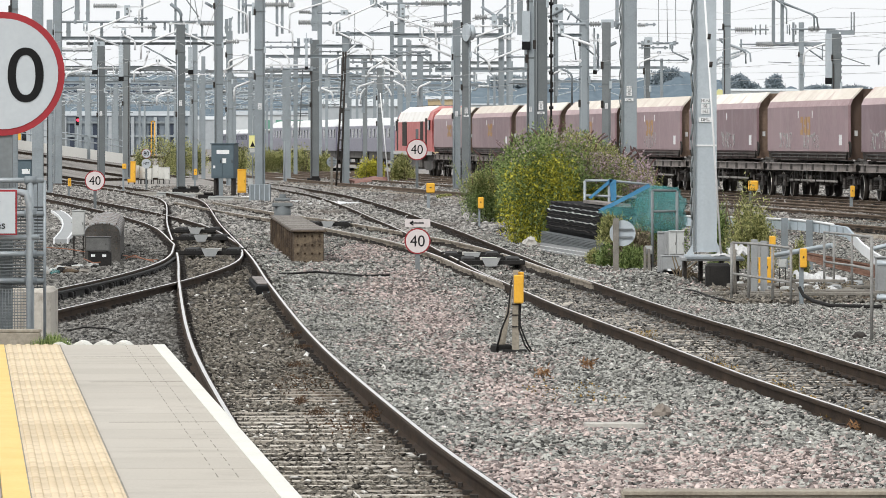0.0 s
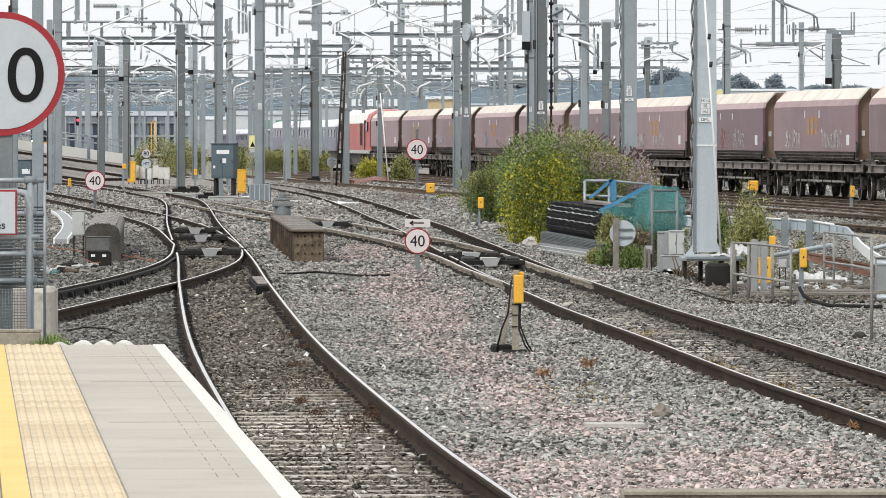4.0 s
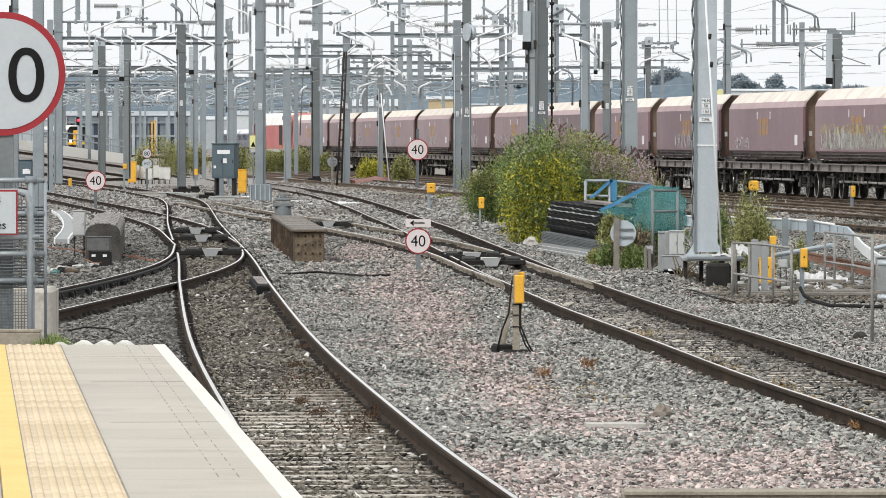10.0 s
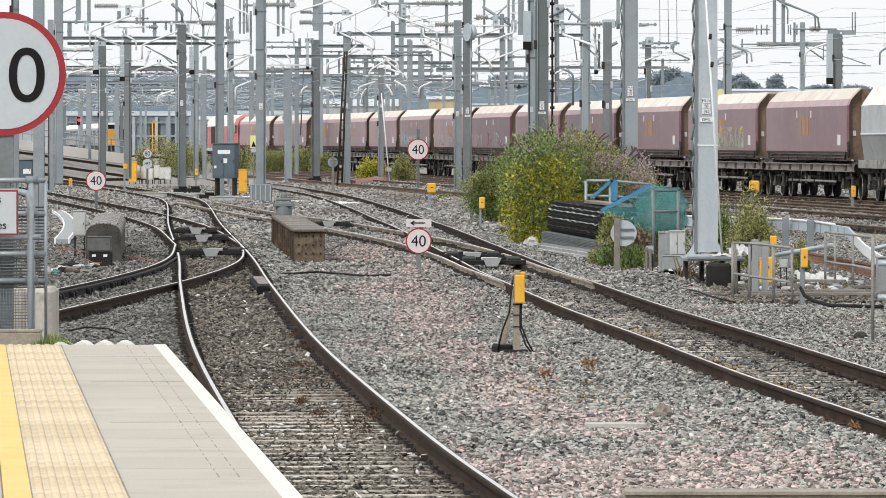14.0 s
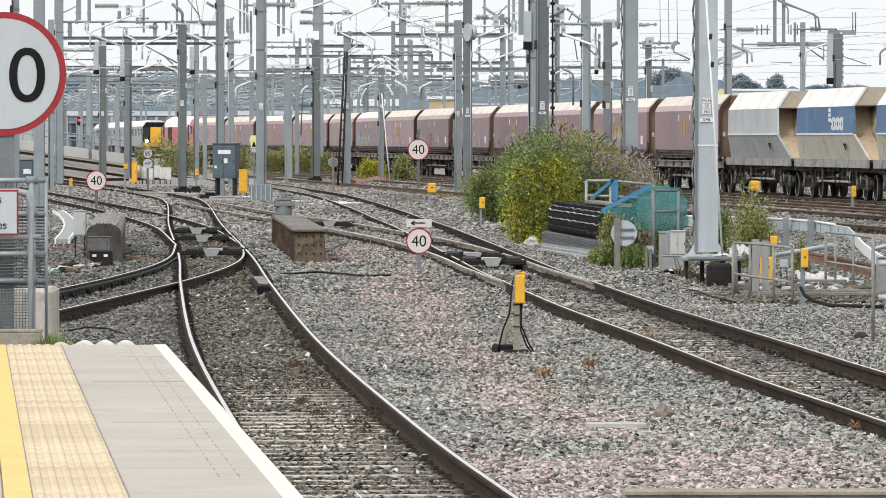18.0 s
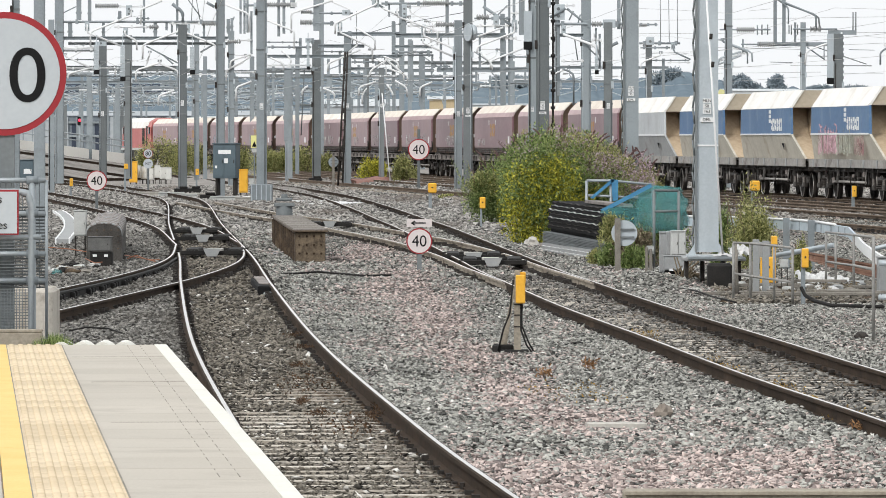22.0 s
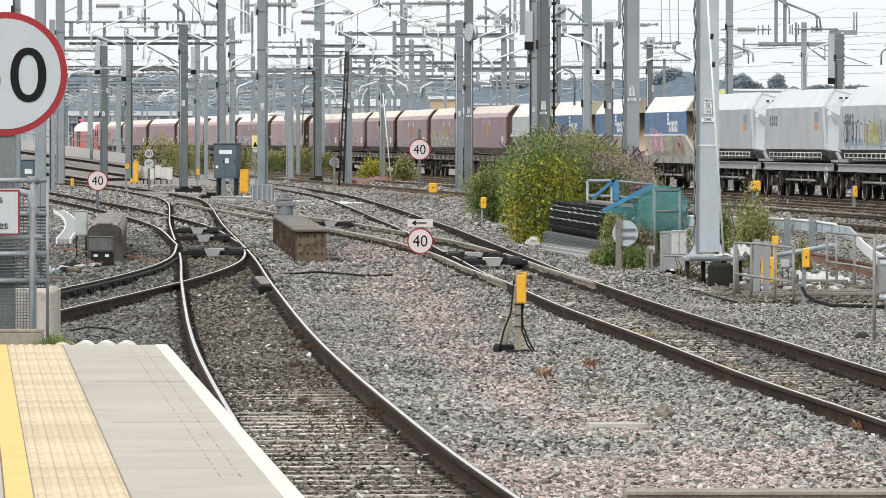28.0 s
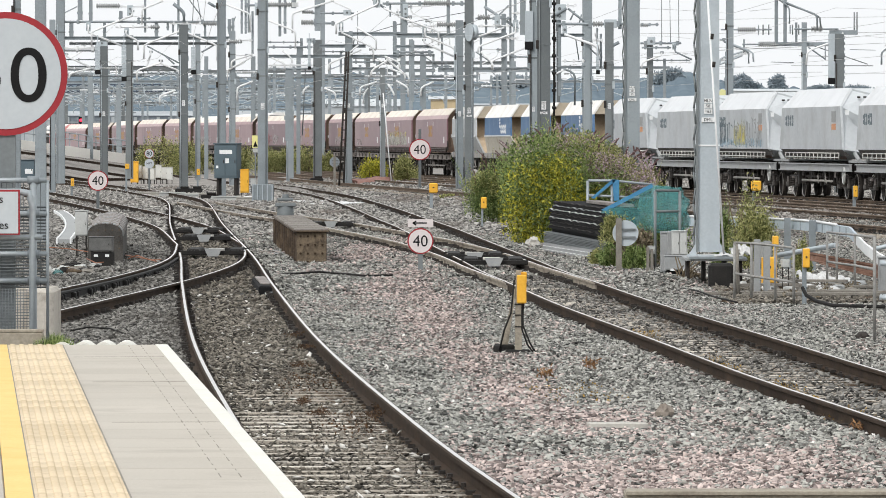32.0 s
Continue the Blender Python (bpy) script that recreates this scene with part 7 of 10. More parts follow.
brace(p, 0.14, 7.09, 1.03, 6.46, 0.036, GALV)
brace(p, 1.00, 6.46, 1.00, 7.20, 0.029, GALV)
brace(p, 0.29, 7.20, 3.14, 6.23, 0.023, GALV_DARK)
post(p, -4.00, 0.11, 4.34, 6.86)
post(p, -2.37, 0.06, 7.71, 8.20)
post(p, -2.14, 0.06, 7.77, 8.20)
post(p, -0.77, 0.06, 7.77, 8.20)
post(p, -0.46, 0.11, 7.34, 8.34)
post(p, -3.10, 0.09, 6.77, 7.49)
stay(p, 4.00, 4.86, 7.20, 0.043)
brace(p, -8.34, 8.43, 4.29, 8.63, 0.011, WIRE)
brace(p, -8.34, 7.77, 4.29, 7.83, 0.011, WIRE)
brace(p, -8.34, 6.74, 4.29, 7.31, 0.011, WIRE)
brace(p, -4.57, 6.11, -2.14, 6.09, 0.011, WIRE)
brace(p, -0.71, 6.17, 3.43, 6.17, 0.011, WIRE)
brace(p, -5.14, 7.09, 0.00, 6.97, 0.011, WIRE)
brace(p, 1.71, 8.00, 4.29, 8.40, 0.011, WIRE)
brace(p, -4.57, 5.77, 0.86, 5.83, 0.011, WIRE)
brace(p, 2.00, 5.77, 4.00, 5.77, 0.011, WIRE)
brace(p, -2.86, 8.91, -1.71, 9.03, 0.011, WIRE)


def far_clutter(y, x0, x1, low, high, n, seed):
    """A far portal whose stays, tubes and hangers lie close together at many heights."""
    rng = random.Random(seed)
    t = thing("portal_frame", "grey steel portal crowded with stays and tubes far down the line", "portal", x0, y, 0.0)
    wide = x1 - x0
    for x in (0.0, wide * 0.5, wide):
        post(t, x, 0.26, 0.0, high + 0.3)
    span(t, 0.0, wide, high, 0.3, GALV_DARK)
    for k in range(n):
        a = rng.uniform(0.0, wide * 0.9)
        z = rng.uniform(low, high)
        c = rng.uniform(1.2, 5.0)
        m = (GALV, GALV_DARK, GALV_DARK, GALV, GALV_PALE)[k % 5]
        if k % 4 == 3:
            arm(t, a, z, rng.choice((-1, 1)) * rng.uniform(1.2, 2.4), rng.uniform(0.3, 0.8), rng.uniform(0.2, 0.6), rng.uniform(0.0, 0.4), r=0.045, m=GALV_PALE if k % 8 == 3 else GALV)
        else:
            stay(t, a, min(wide, a + c), z, rng.uniform(0.03, 0.07), m)
        if k % 3 == 0:
            post(t, a, 0.14, z, min(high, z + rng.uniform(0.5, 1.4)))


far_clutter(600, -39.0, -27.0, 5.8, 9.6, 26, 1)
far_clutter(620, -28.0, -16.0, 5.6, 9.4, 26, 2)
far_clutter(640, -19.0, -6.0, 6.0, 9.2, 18, 3)
far_clutter(780, -50.0, -33.0, 5.8, 11.5, 30, 4)
far_clutter(800, -34.0, -17.0, 5.8, 11.5, 30, 5)
far_clutter(820, -18.0, 2.0, 7.5, 10.5, 18, 6)
far_clutter(520, -6.0, 6.0, 6.6, 9.0, 14, 7)


def line_wire(label, pts, z, r=0.006, sag=0.0):
    b = new_bm()
    fine = curve_points(pts, 12.0)
    pipe(b, [(p.x, p.y, z + sag * math.cos(p.y / 50.0 * 2 * math.pi)) for p in fine], r, 4)
    return solo("overhead_wire", b, WIRE, label, "wire", group="overhead wires")


for off in (0.0, -7.2, 8.0):
    run = [(freight_x(y) + off, y) for y in (90, 200, 300, 372, 520, 700)]
    line_wire("thin copper contact wire over the yard tracks", run, 5.1)
    line_wire("thin catenary wire over the yard tracks", run, 6.5, 0.006, 0.35)
for pts in ([(-2.3, 71), (-4.85, 125), (-10.1, 231), (-16.6, 300), (-36, 450)], [(3.2, 72), (0.6, 131), (-2.65, 212), (-10.5, 330), (-20, 430)], [(-9.6, 190), (-20, 283), (-30, 370)]):
    line_wire("thin copper contact wire over the main tracks", pts, 5.0)
    line_wire("thin catenary wire over the main tracks", pts, 6.3, 0.006, 0.3)
# portal structure over the yard at the right
yp = thing("yard_portal", "grey steel portal frame with insulators and bent tubes", "portal", 18.17, 300, 0.0)


def yp_tube(name, pts, r, m):
    b = new_bm()
    pipe(b, pts, r, 6)
    return part(name, b, m, yp)


PX, PZ = 300 / 10500.0, 2.4 + 248 * 300 / 10500.0
for u in (-51.5, -36):
    b = new_bm()
    box(b, u * PX, 0, PZ - 80 * PX, 0.17, 0.17, 92 * PX)
    part("upright", b, GALV, yp)
b = new_bm()
box(b, -10 * PX, 0.2, PZ - 82 * PX, 145 * PX, 0.2, 7 * PX)
part("beam", b, GALV, yp)
b = new_bm()
box(b, 67 * PX, 0, PZ - 62 * PX, 49 * PX, 0.3, 8 * PX)
part("head_plate", b, GALV, yp)
for k in range(9):
    b = new_bm()
    box(b, 62 * PX, -0.15, PZ - (150 - 10 * k) * PX, 15 * PX, 0.3, 5 * PX)
    part("tension_weight", b, GALV_DARK if k % 2 else GALV, yp)
yp_tube("registration_tube", [(u * PX, -0.2, PZ - v * PX) for u, v in ((66, 58), (64, 66), (50, 74), (10, 88), (3, 95), (1, 115))], 0.055, TUBE)
yp_tube("registration_tube", [(u * PX, -0.2, PZ - v * PX) for u, v in ((-152, 70), (-100, 90), (-93, 95), (-92, 110))], 0.05, GALV_PALE)
yp_tube("registration_tube", [(u * PX, -0.2, PZ - v * PX) for u, v in ((-150, 108), (-140, 105), (-100, 92))], 0.05, TUBE)
yp_tube("feeder_tube", [(u * PX, -0.2, PZ - v * PX) for u, v in ((-55, -5), (-40, 5), (15, 25), (25, 32), (27, 50))], 0.05, GALV_DARK)
for u0, u1, v in ((-120, -88, 53), (10, 30, 52), (-82, -52, 79)):
    b = new_bm()
    ribbed(b, (u0 * PX, -0.2, PZ - v * PX), (u1 * PX, -0.2, PZ - v * PX), 0.07, 0.15, 9)
    part("insulator", b, GREY_BOX, yp)
    b = new_bm()
    rod(b, ((u0 - 30) * PX, -0.2, PZ - v * PX), ((u1 + 28) * PX, -0.2, PZ - v * PX), 0.04, seg=6)
    part("stay_tube", b, GALV, yp)
for u in (-75, -65, -23, -12, 86, 91):
    b = new_bm()
    rod(b, (u * PX, -0.1, PZ - 62 * PX), (u * PX, -0.1, PZ - (44 if u < 80 else 22) * PX), 0.035, seg=6)
    part("hanger_rod", b, GALV_DARK, yp)
for u0, u1, v in ((30, 120, 116), (-10, 60, 99), (80, 125, 88), (-60, -20, 110)):
    b = new_bm()
    rod(b, (u0 * PX, 0.3, PZ - v * PX), (u1 * PX, 0.3, PZ - (v + 1) * PX), 0.016, seg=6)
    part("spanning_rod", b, GALV_DARK, yp)
# balance wheel on the dark mast and the leaning ladder mast
bw = new_bm()
rod(bw, (0.06, -0.5, 7.161), (0.24, -0.4, 7.161), 0.34, seg=20)
rod(bw, (-0.02, -0.54, 7.161), (0.02, -0.52, 7.161), 0.389, seg=20)
part("balance_wheel", bw, GALV_PALE, M3, "white tensioning wheel")
ld = thing("ladder_mast", "dark leaning lattice ladder beside a mast", "ladder", -5.08, 298, 0.1)
for e in (-1, 1):
    b = new_bm()
    rod(b, (-0.17 + e * 0.114, 0, 0), (0.142 + e * 0.057, 0, 6.74), 0.05, seg=6)
    part("stile", b, IRON, ld)
for k in range(12):
    b = new_bm()
    f = k / 12
    rod(b, (-0.17 * (1 - f) + 0.142 * f - 0.1, 0, 0.3 + f * 6), (-0.17 * (1 - f) + 0.142 * f + 0.1, 0, 0.3 + f * 6), 0.03, seg=6)
    part("rung", b, IRON, ld)
sr = new_bm()
rod(sr, (-3.129, 296, 4.739), (-2.706, 296, 0.15), 0.028)
solo("stay_rod", sr, WHITE, "white stay rod beside a mast", "stay rod")

# ---- plants ----
def leaf_cloud(name, parent, material, n, centre, radii, size, seed, droop=0.3, label="", lobes=7, fat=0.16):
    """A crown of many small folded leaves in uneven clumps."""
    rng = np.random.default_rng(seed)
    c = rng.normal(size=(lobes, 3))
    c /= np.linalg.norm(c, axis=1)[:, None]
    c = c * rng.uniform(0.25, 0.75, (lobes, 1)) * np.array(radii)
    pick = rng.integers(0, lobes, n)
    d = rng.normal(size=(n, 3))
    d /= np.linalg.norm(d, axis=1)[:, None]
    p = c[pick] + d * rng.uniform(0.15, 1.0, (n, 1)) ** 0.6 * np.array(radii) * 0.52 * rng.uniform(0.6, 1.15, lobes)[pick][:, None] + np.array(centre)
    p[:, 2] = np.maximum(p[:, 2], 0.02)
    ax = rng.normal(size=(n, 3)) + d * 0.8
    ax[:, 2] -= droop
    ax /= np.linalg.norm(ax, axis=1)[:, None]
    side = np.cross(ax, rng.normal(size=(n, 3)))
    side /= np.linalg.norm(side, axis=1)[:, None]
    up = np.cross(side, ax)
    ln = (size * rng.uniform(0.6, 1.4, n))[:, None]
    wd = ln * fat
    v = np.stack([p, p + ax * ln * 0.5 + side * wd + up * wd * 0.5, p + ax * ln, p + ax * ln * 0.5 - side * wd + up * wd * 0.5], 1)
    me = bpy.data.meshes.new(name)
    me.vertices.add(4 * n)
    me.vertices.foreach_set("co", v.reshape(-1).astype(np.float32))
    me.loops.add(6 * n)
    me.loops.foreach_set("vertex_index", (np.array([0, 1, 2, 0, 2, 3])[None] + 4 * np.arange(n)[:, None]).reshape(-1).astype(np.int32))
    me.polygons.add(2 * n)
    me.polygons.foreach_set("loop_start", np.arange(0, 6 * n, 3, dtype=np.int32))
    me.update(calc_edges=True)
    me.materials.append(material)
    ob = new(name, me)
    ob.parent = parent
    return tagged(ob, label, kind="stuff")


def sprig(b, rng, x, y, top, long, lean, size=0.15, n=40, wide=0.014):
    """An upright shoot with pointed leaves, added to a mesh."""
    for j in range(n):
        f = j / n
        p = Vector((x + lean * f * f, y, top - long + long * f))
        q = Vector((rng.uniform(-1, 1), rng.uniform(-1, 1), 0.7)).normalized() * size * rng.uniform(0.5, 1.25) * (1.15 - f)
        w = q.cross(Vector((rng.uniform(-1, 1), rng.uniform(-1, 1), rng.uniform(-1, 1)))).normalized() * wide
        b.faces.new([b.verts.new(c) for c in (p, p + q * 0.5 + w, p + q, p + q * 0.5 - w)])


def bush(label, x, y, z, rx, ry, h, material, n=2500, size=0.09, seed=1, name="bush"):
    t = thing(name, label, "bush", x, y, z)
    rng = random.Random(seed)
    b = new_bm()
    for k in range(int(8 + 6 * rx)):
        a = rng.uniform(0, 6.28)
        q = rng.uniform(0.1, 0.8)
        ex, ey, ez = rx * q * math.cos(a), ry * q * math.sin(a), h * rng.uniform(0.35, 0.7)
        pipe(b, [(ex * 0.3, ey * 0.3, -0.05), (ex * 0.6, ey * 0.6, ez * 0.5), (ex, ey, ez)], 0.012, 4)
    tagged(part("stems", b, STEM, t), kind="stuff")
    for k in range(4):
        a = rng.uniform(-0.6, 0.6)
        leaf_cloud("bough", t, material, n // 3, (rx * a, ry * rng.uniform(-0.4, 0.4), h * rng.uniform(0.26, 0.4) * (1.2 - abs(a) * 0.7)), (rx * rng.uniform(0.55, 0.85), ry * 0.7, h * rng.uniform(0.3, 0.6)), size, seed * 5 + k, droop=-0.6, lobes=14)
    b = new_bm()
    for k in range(22):
        q = rng.uniform(-0.95, 0.95)
        sprig(b, rng, rx * q, ry * rng.uniform(-0.9, 0.2), h * (0.92 - 0.45 * q * q) * rng.uniform(0.6, 1.05), h * 0.55, rng.uniform(-0.15, 0.15) * rx, size * 1.4, 30, size * 0.14)
    tagged(part("foliage", b, material, t), kind="stuff")
    return t


big = bush("large overgrown buddleia bush with yellowing leaves and faded flowers", 2.871, 150, -0.2, 1.4, 1.5, 2.857, LEAF, 7500, 0.13, 3)
for cx, cy, cz, rx, rz, n, m, s in ((-0.95, -0.3, 1.25, 0.6, 0.75, 2400, LEAF, 5), (-0.95, 0.2, 1.55, 0.7, 0.9, 2000, LEAF, 6), (-0.2, 0.3, 2.15, 0.8, 0.95, 4200, LEAF, 7),
                                     (0.7, 0.5, 2.0, 0.8, 0.9, 2600, LEAF, 8), (1.4, 0.6, 1.75, 0.8, 0.7, 2200, LEAF_OLIVE, 9), (2.1, 0.8, 1.5, 0.6, 0.65, 1500, LEAF_OLIVE, 10), (0.9, -0.2, 0.9, 0.9, 0.8, 2000, LEAF, 11),
                                     (-0.5, -0.9, 2.1, 0.75, 0.75, 2600, LEAF, 61), (0.35, -0.8, 2.0, 0.8, 0.8, 2600, LEAF_OLIVE, 62), (1.2, -0.6, 1.7, 0.8, 0.7, 2200, LEAF_OLIVE, 63), (1.95, -0.2, 1.35, 0.6, 0.6, 1500, LEAF_OLIVE, 64), (-0.95, -0.9, 1.9, 0.5, 0.7, 1500, LEAF, 65),
                                     (-0.7, -1.7, 1.2, 0.8, 0.9, 700, LEAF, 66), (0.1, -1.7, 1.6, 0.8, 0.9, 700, LEAF, 67)):
    leaf_cloud("bough", big, m, int(n * 2.4), (cx, cy, cz), (rx, 0.8, rz), 0.085, s, droop=-0.7, lobes=26)
for cx, cz, rx, rz, n, s in ((-0.98, 0.55, 0.42, 0.75, 1100, 14), (-0.85, 1.15, 0.5, 0.7, 1000, 15), (-0.62, 0.8, 0.42, 0.75, 900, 16), (-0.1, 1.45, 0.5, 0.6, 900, 17), (-0.8, 1.7, 0.5, 0.45, 520, 18), (0.15, 1.3, 0.42, 0.55, 560, 19),
                         (-0.75, 0.2, 0.4, 0.35, 700, 20), (-0.2, 1.9, 0.5, 0.45, 480, 21), (0.45, 1.0, 0.4, 0.4, 300, 22)):
    leaf_cloud("yellow_bough", big, LEAF_YELLOW, int(n * 1.05), (cx, -2.25, cz + 0.05), (rx * 1.5, 0.5, rz * 1.25), 0.095, s, label="yellow-green leaves", lobes=26, fat=0.2, droop=0.7)
for cx, cz, n, s in ((-0.95, 1.6, 500, 41), (-0.5, 1.9, 800, 42), (0.4, 1.9, 1000, 43), (1.3, 1.4, 700, 44), (0.1, 0.5, 500, 46), (0.4, 0.6, 500, 47)):
    leaf_cloud("leafy_bough", big, LEAF, n, (cx, -2.0, cz), (0.62, 0.5, 0.75), 0.085, s, lobes=26, fat=0.17, droop=0.0)
for cx, cz, n, s in ((-0.85, 1.0, 420, 51), (-0.4, 1.3, 420, 52), (-0.25, 0.7, 460, 53), (0.3, 1.6, 420, 54), (-0.35, 0.3, 360, 55), (-0.6, 1.9, 420, 56), (-0.95, 1.5, 300, 57), (-0.8, 0.5, 300, 58)):
    leaf_cloud("leafy_bough", big, LEAF, n, (cx, -2.4, cz), (0.6, 0.4, 0.8), 0.09, s, lobes=24, fat=0.17, droop=0.3)
rng = random.Random(8)
for k in range(70):
    a = rng.uniform(-1.35, 2.5)
    top = 2.95 - 0.35 * abs(a - 0.1) + rng.uniform(-0.35, 0.2)
    b = new_bm()
    lean = rng.uniform(-0.25, 0.3)
    rod(b, (a - lean, -0.3, top - 0.75), (a, -0.4, top - 0.2), 0.006, seg=4)
    for j in range(9):
        f = j / 8
        c = Vector((a + lean * 0.9 * f, -0.4, top - 0.22 + 0.24 * f - 0.08 * f * f))
        box(b, c.x, c.y, c.z, 0.036 * (1.1 - f) + 0.008, 0.03, 0.034, rng.uniform(0, 90))
    if k % 5 < 3:
        part("flower_spike", b, DEAD_SPIKE, big, "dead brown flower spike")
    else:
        part("flower_spike", b, FLOWER, big, "faded purple flower spike")
for cx, cz, n, s in ((0.3, 2.45, 420, 31), (1.2, 2.0, 1100, 32), (1.9, 1.55, 1300, 33), (-0.8, 2.2, 260, 34), (0.7, 1.9, 500, 35)):
    leaf_cloud("flower_head", big, FLOWER, n, (cx, -1.6, cz), (0.8, 0.7, 0.5), 0.05, s, label="faded purple flower heads", lobes=40, fat=0.3)

# upright sprigs that break the bush's outline
rng = random.Random(21)
for k in range(130):
    a = rng.uniform(-1.3, 2.6)
    top = 3.15 - 0.5 * abs(a + 0.1) + rng.uniform(-0.9, 0.3)
    y = rng.uniform(-1.9, 0.2)
    b = new_bm()
    lean = rng.uniform(-0.4, 0.4)
    sprig(b, rng, a, y, top, 1.1, lean)
    tagged(part("sprig", b, (LEAF, LEAF_OLIVE, LEAF)[k % 3] if a < 1.0 else LEAF_OLIVE, big), kind="stuff")

grey_bush = bush("tall grey-green bush with fine leaves behind the yellow box", 1.42, 184, level(1.42, 184) - 0.03, 0.85, 0.7, 2.35, LEAF, 7000, 0.085, 52)
for cx, cz, rx, rz, n, s in ((-0.3, 0.7, 0.6, 0.6, 2600, 71), (0.2, 1.2, 0.7, 0.7, 3000, 72), (0.5, 1.7, 0.6, 0.5, 2200, 73), (-0.45, 1.25, 0.5, 0.5, 1500, 74), (0.6, 0.7, 0.6, 0.6, 2200, 75)):
    leaf_cloud("bough", grey_bush, LEAF if s % 2 else LEAF_OLIVE, n, (cx, -0.3, cz), (rx, 0.6, rz), 0.075, s, droop=-0.7, lobes=26)
rng = random.Random(23)
for k in range(40):
    a = rng.uniform(-0.95, 0.9)
    b = new_bm()
    sprig(b, rng, a, rng.uniform(-0.8, 0.2), 2.15 + 0.35 * a + rng.uniform(-0.7, 0.35), 0.9, rng.uniform(-0.4, 0.3), 0.12)
    tagged(part("sprig", b, LEAF if k % 3 else LEAF_OLIVE, grey_bush), kind="stuff")
for k in range(16):
    a = rng.uniform(-0.6, 1.0)
    top = 2.25 + 0.35 * a + rng.uniform(-0.4, 0.25)
    b = new_bm()
    pipe(b, [(a, -0.4, top - 0.6), (a - 0.04, -0.4, top - 0.15), (a - 0.2, -0.4, top)], 0.012, 4)
    part("flower_spike", b, DEAD_SPIKE, grey_bush, "dead brown flower spike")

bush("olive green scrub beside the track", -19.874, 410, level(-19.874, 410) - 0.03, 1.827, 1.462, 3.743 - level(-19.874, 410), LEAF_OLIVE, 2600, 0.14, 20, "shrub")
bush("olive green scrub beside the track", -18.205, 412, level(-18.205, 412) - 0.03, 1.224, 0.979, 3.145 - level(-18.205, 412), LEAF_OLIVE, 2600, 0.14, 21, "shrub")
bush("olive green scrub beside the track", -16.867, 410, level(-16.867, 410) - 0.03, 0.914, 0.731, 2.541 - level(-16.867, 410), LEAF_OLIVE, 2600, 0.14, 22, "shrub")
bush("olive green scrub beside the track", -12.979, 385, level(-12.979, 385) - 0.03, 0.858, 0.686, 2.532 - level(-12.979, 385), LEAF_OLIVE, 2600, 0.14, 23, "shrub")
bush("olive green scrub beside the track", -11.363, 380, level(-11.363, 380) - 0.03, 1.129, 0.903, 2.346 - level(-11.363, 380), LEAF_OLIVE, 2600, 0.14, 24, "shrub")
bush("olive green scrub beside the track", -10.205, 380, level(-10.205, 380) - 0.03, 1.223, 0.979, 2.44 - level(-10.205, 380), LEAF_OLIVE, 2600, 0.14, 25, "shrub")
bush("olive green scrub beside the track", -8.855, 378, level(-8.855, 378) - 0.03, 1.03, 0.824, 2.53 - level(-8.855, 378), LEAF_OLIVE, 2600, 0.14, 26, "shrub")
bush("olive green scrub beside the track", -7.571, 375, level(-7.571, 375) - 0.03, 0.65, 0.52, 2.072 - level(-7.571, 375), LEAF_OLIVE, 2600, 0.14, 27, "shrub")
bush("bright yellow-green shrub beside the track", -4.023, 320, level(-4.023, 320) - 0.03, 0.872, 0.697, 1.964 - level(-4.023, 320), LEAF_YELLOW, 2600, 0.14, 28, "shrub")
bush("olive green scrub beside the track", -2, 300, level(-2, 300) - 0.03, 0.669, 0.535, 1.992 - level(-2, 300), LEAF_OLIVE, 2600, 0.14, 29, "shrub")
bush("olive green scrub beside the track", 6.102, 120, level(6.102, 120) - 0.03, 0.5, 0.342, 1.85 - level(6.102, 120), LEAF_OLIVE, 3400, 0.075, 30, "shrub")
bush("olive green scrub beside the track", 6.244, 119, level(6.244, 119) - 0.03, 0.45, 0.239, 1.65 - level(6.244, 119), LEAF_OLIVE, 3000, 0.07, 31, "shrub")
bush("leafy green shrub beside the track", 5.739, 122, level(5.739, 122) - 0.03, 0.23, 0.184, 1.61 - level(5.739, 122), LEAF, 2200, 0.07, 32, "shrub")
bush("olive green shrub leaning out before the netting", 3.42, 119, 0.35, 0.34, 0.25, 0.78, LEAF_OLIVE, 1300, 0.085, 33, "shrub")
bush("dull green undergrowth behind the netting", 4.4, 122.6, level(4.4, 122.6) - 0.03, 0.6, 0.35, 1.5, LEAF, 3200, 0.08, 41, "shrub")
bush("leafy green shrub behind the round sign", 3.38, 121, level(3.38, 121) - 0.03, 0.28, 0.26, 0.66, LEAF, 1300, 0.075, 34, "shrub")
bush("dry brown brushwood below the netting", 3.95, 120.5, level(3.95, 120.5) - 0.03, 0.5, 0.3, 0.95, DRY_BRUSH, 1700, 0.08, 40, "brushwood")
bush("small olive shrub growing against the sheet stack", 3.16, 123, level(3.16, 123) - 0.03, 0.16, 0.14, 0.45, LEAF_OLIVE, 1400, 0.07, 35, "shrub")
bush("olive green scrub beside the track", 0.257, 245, level(0.257, 245) - 0.03, 0.485, 0.388, 0.006 - level(0.257, 245), LEAF_OLIVE, 2600, 0.14, 36, "shrub")
bush("olive green scrub beside the track", 6.61, 110, level(6.61, 110) - 0.03, 0.15, 0.12, 0.823 - level(6.61, 110), LEAF_OLIVE, 2200, 0.07, 37, "shrub")
bush("olive green scrub beside the track", -21.025, 415, level(-21.025, 415) - 0.03, 0.822, 0.658, 2.542 - level(-21.025, 415), LEAF_OLIVE, 2600, 0.14, 38, "shrub")
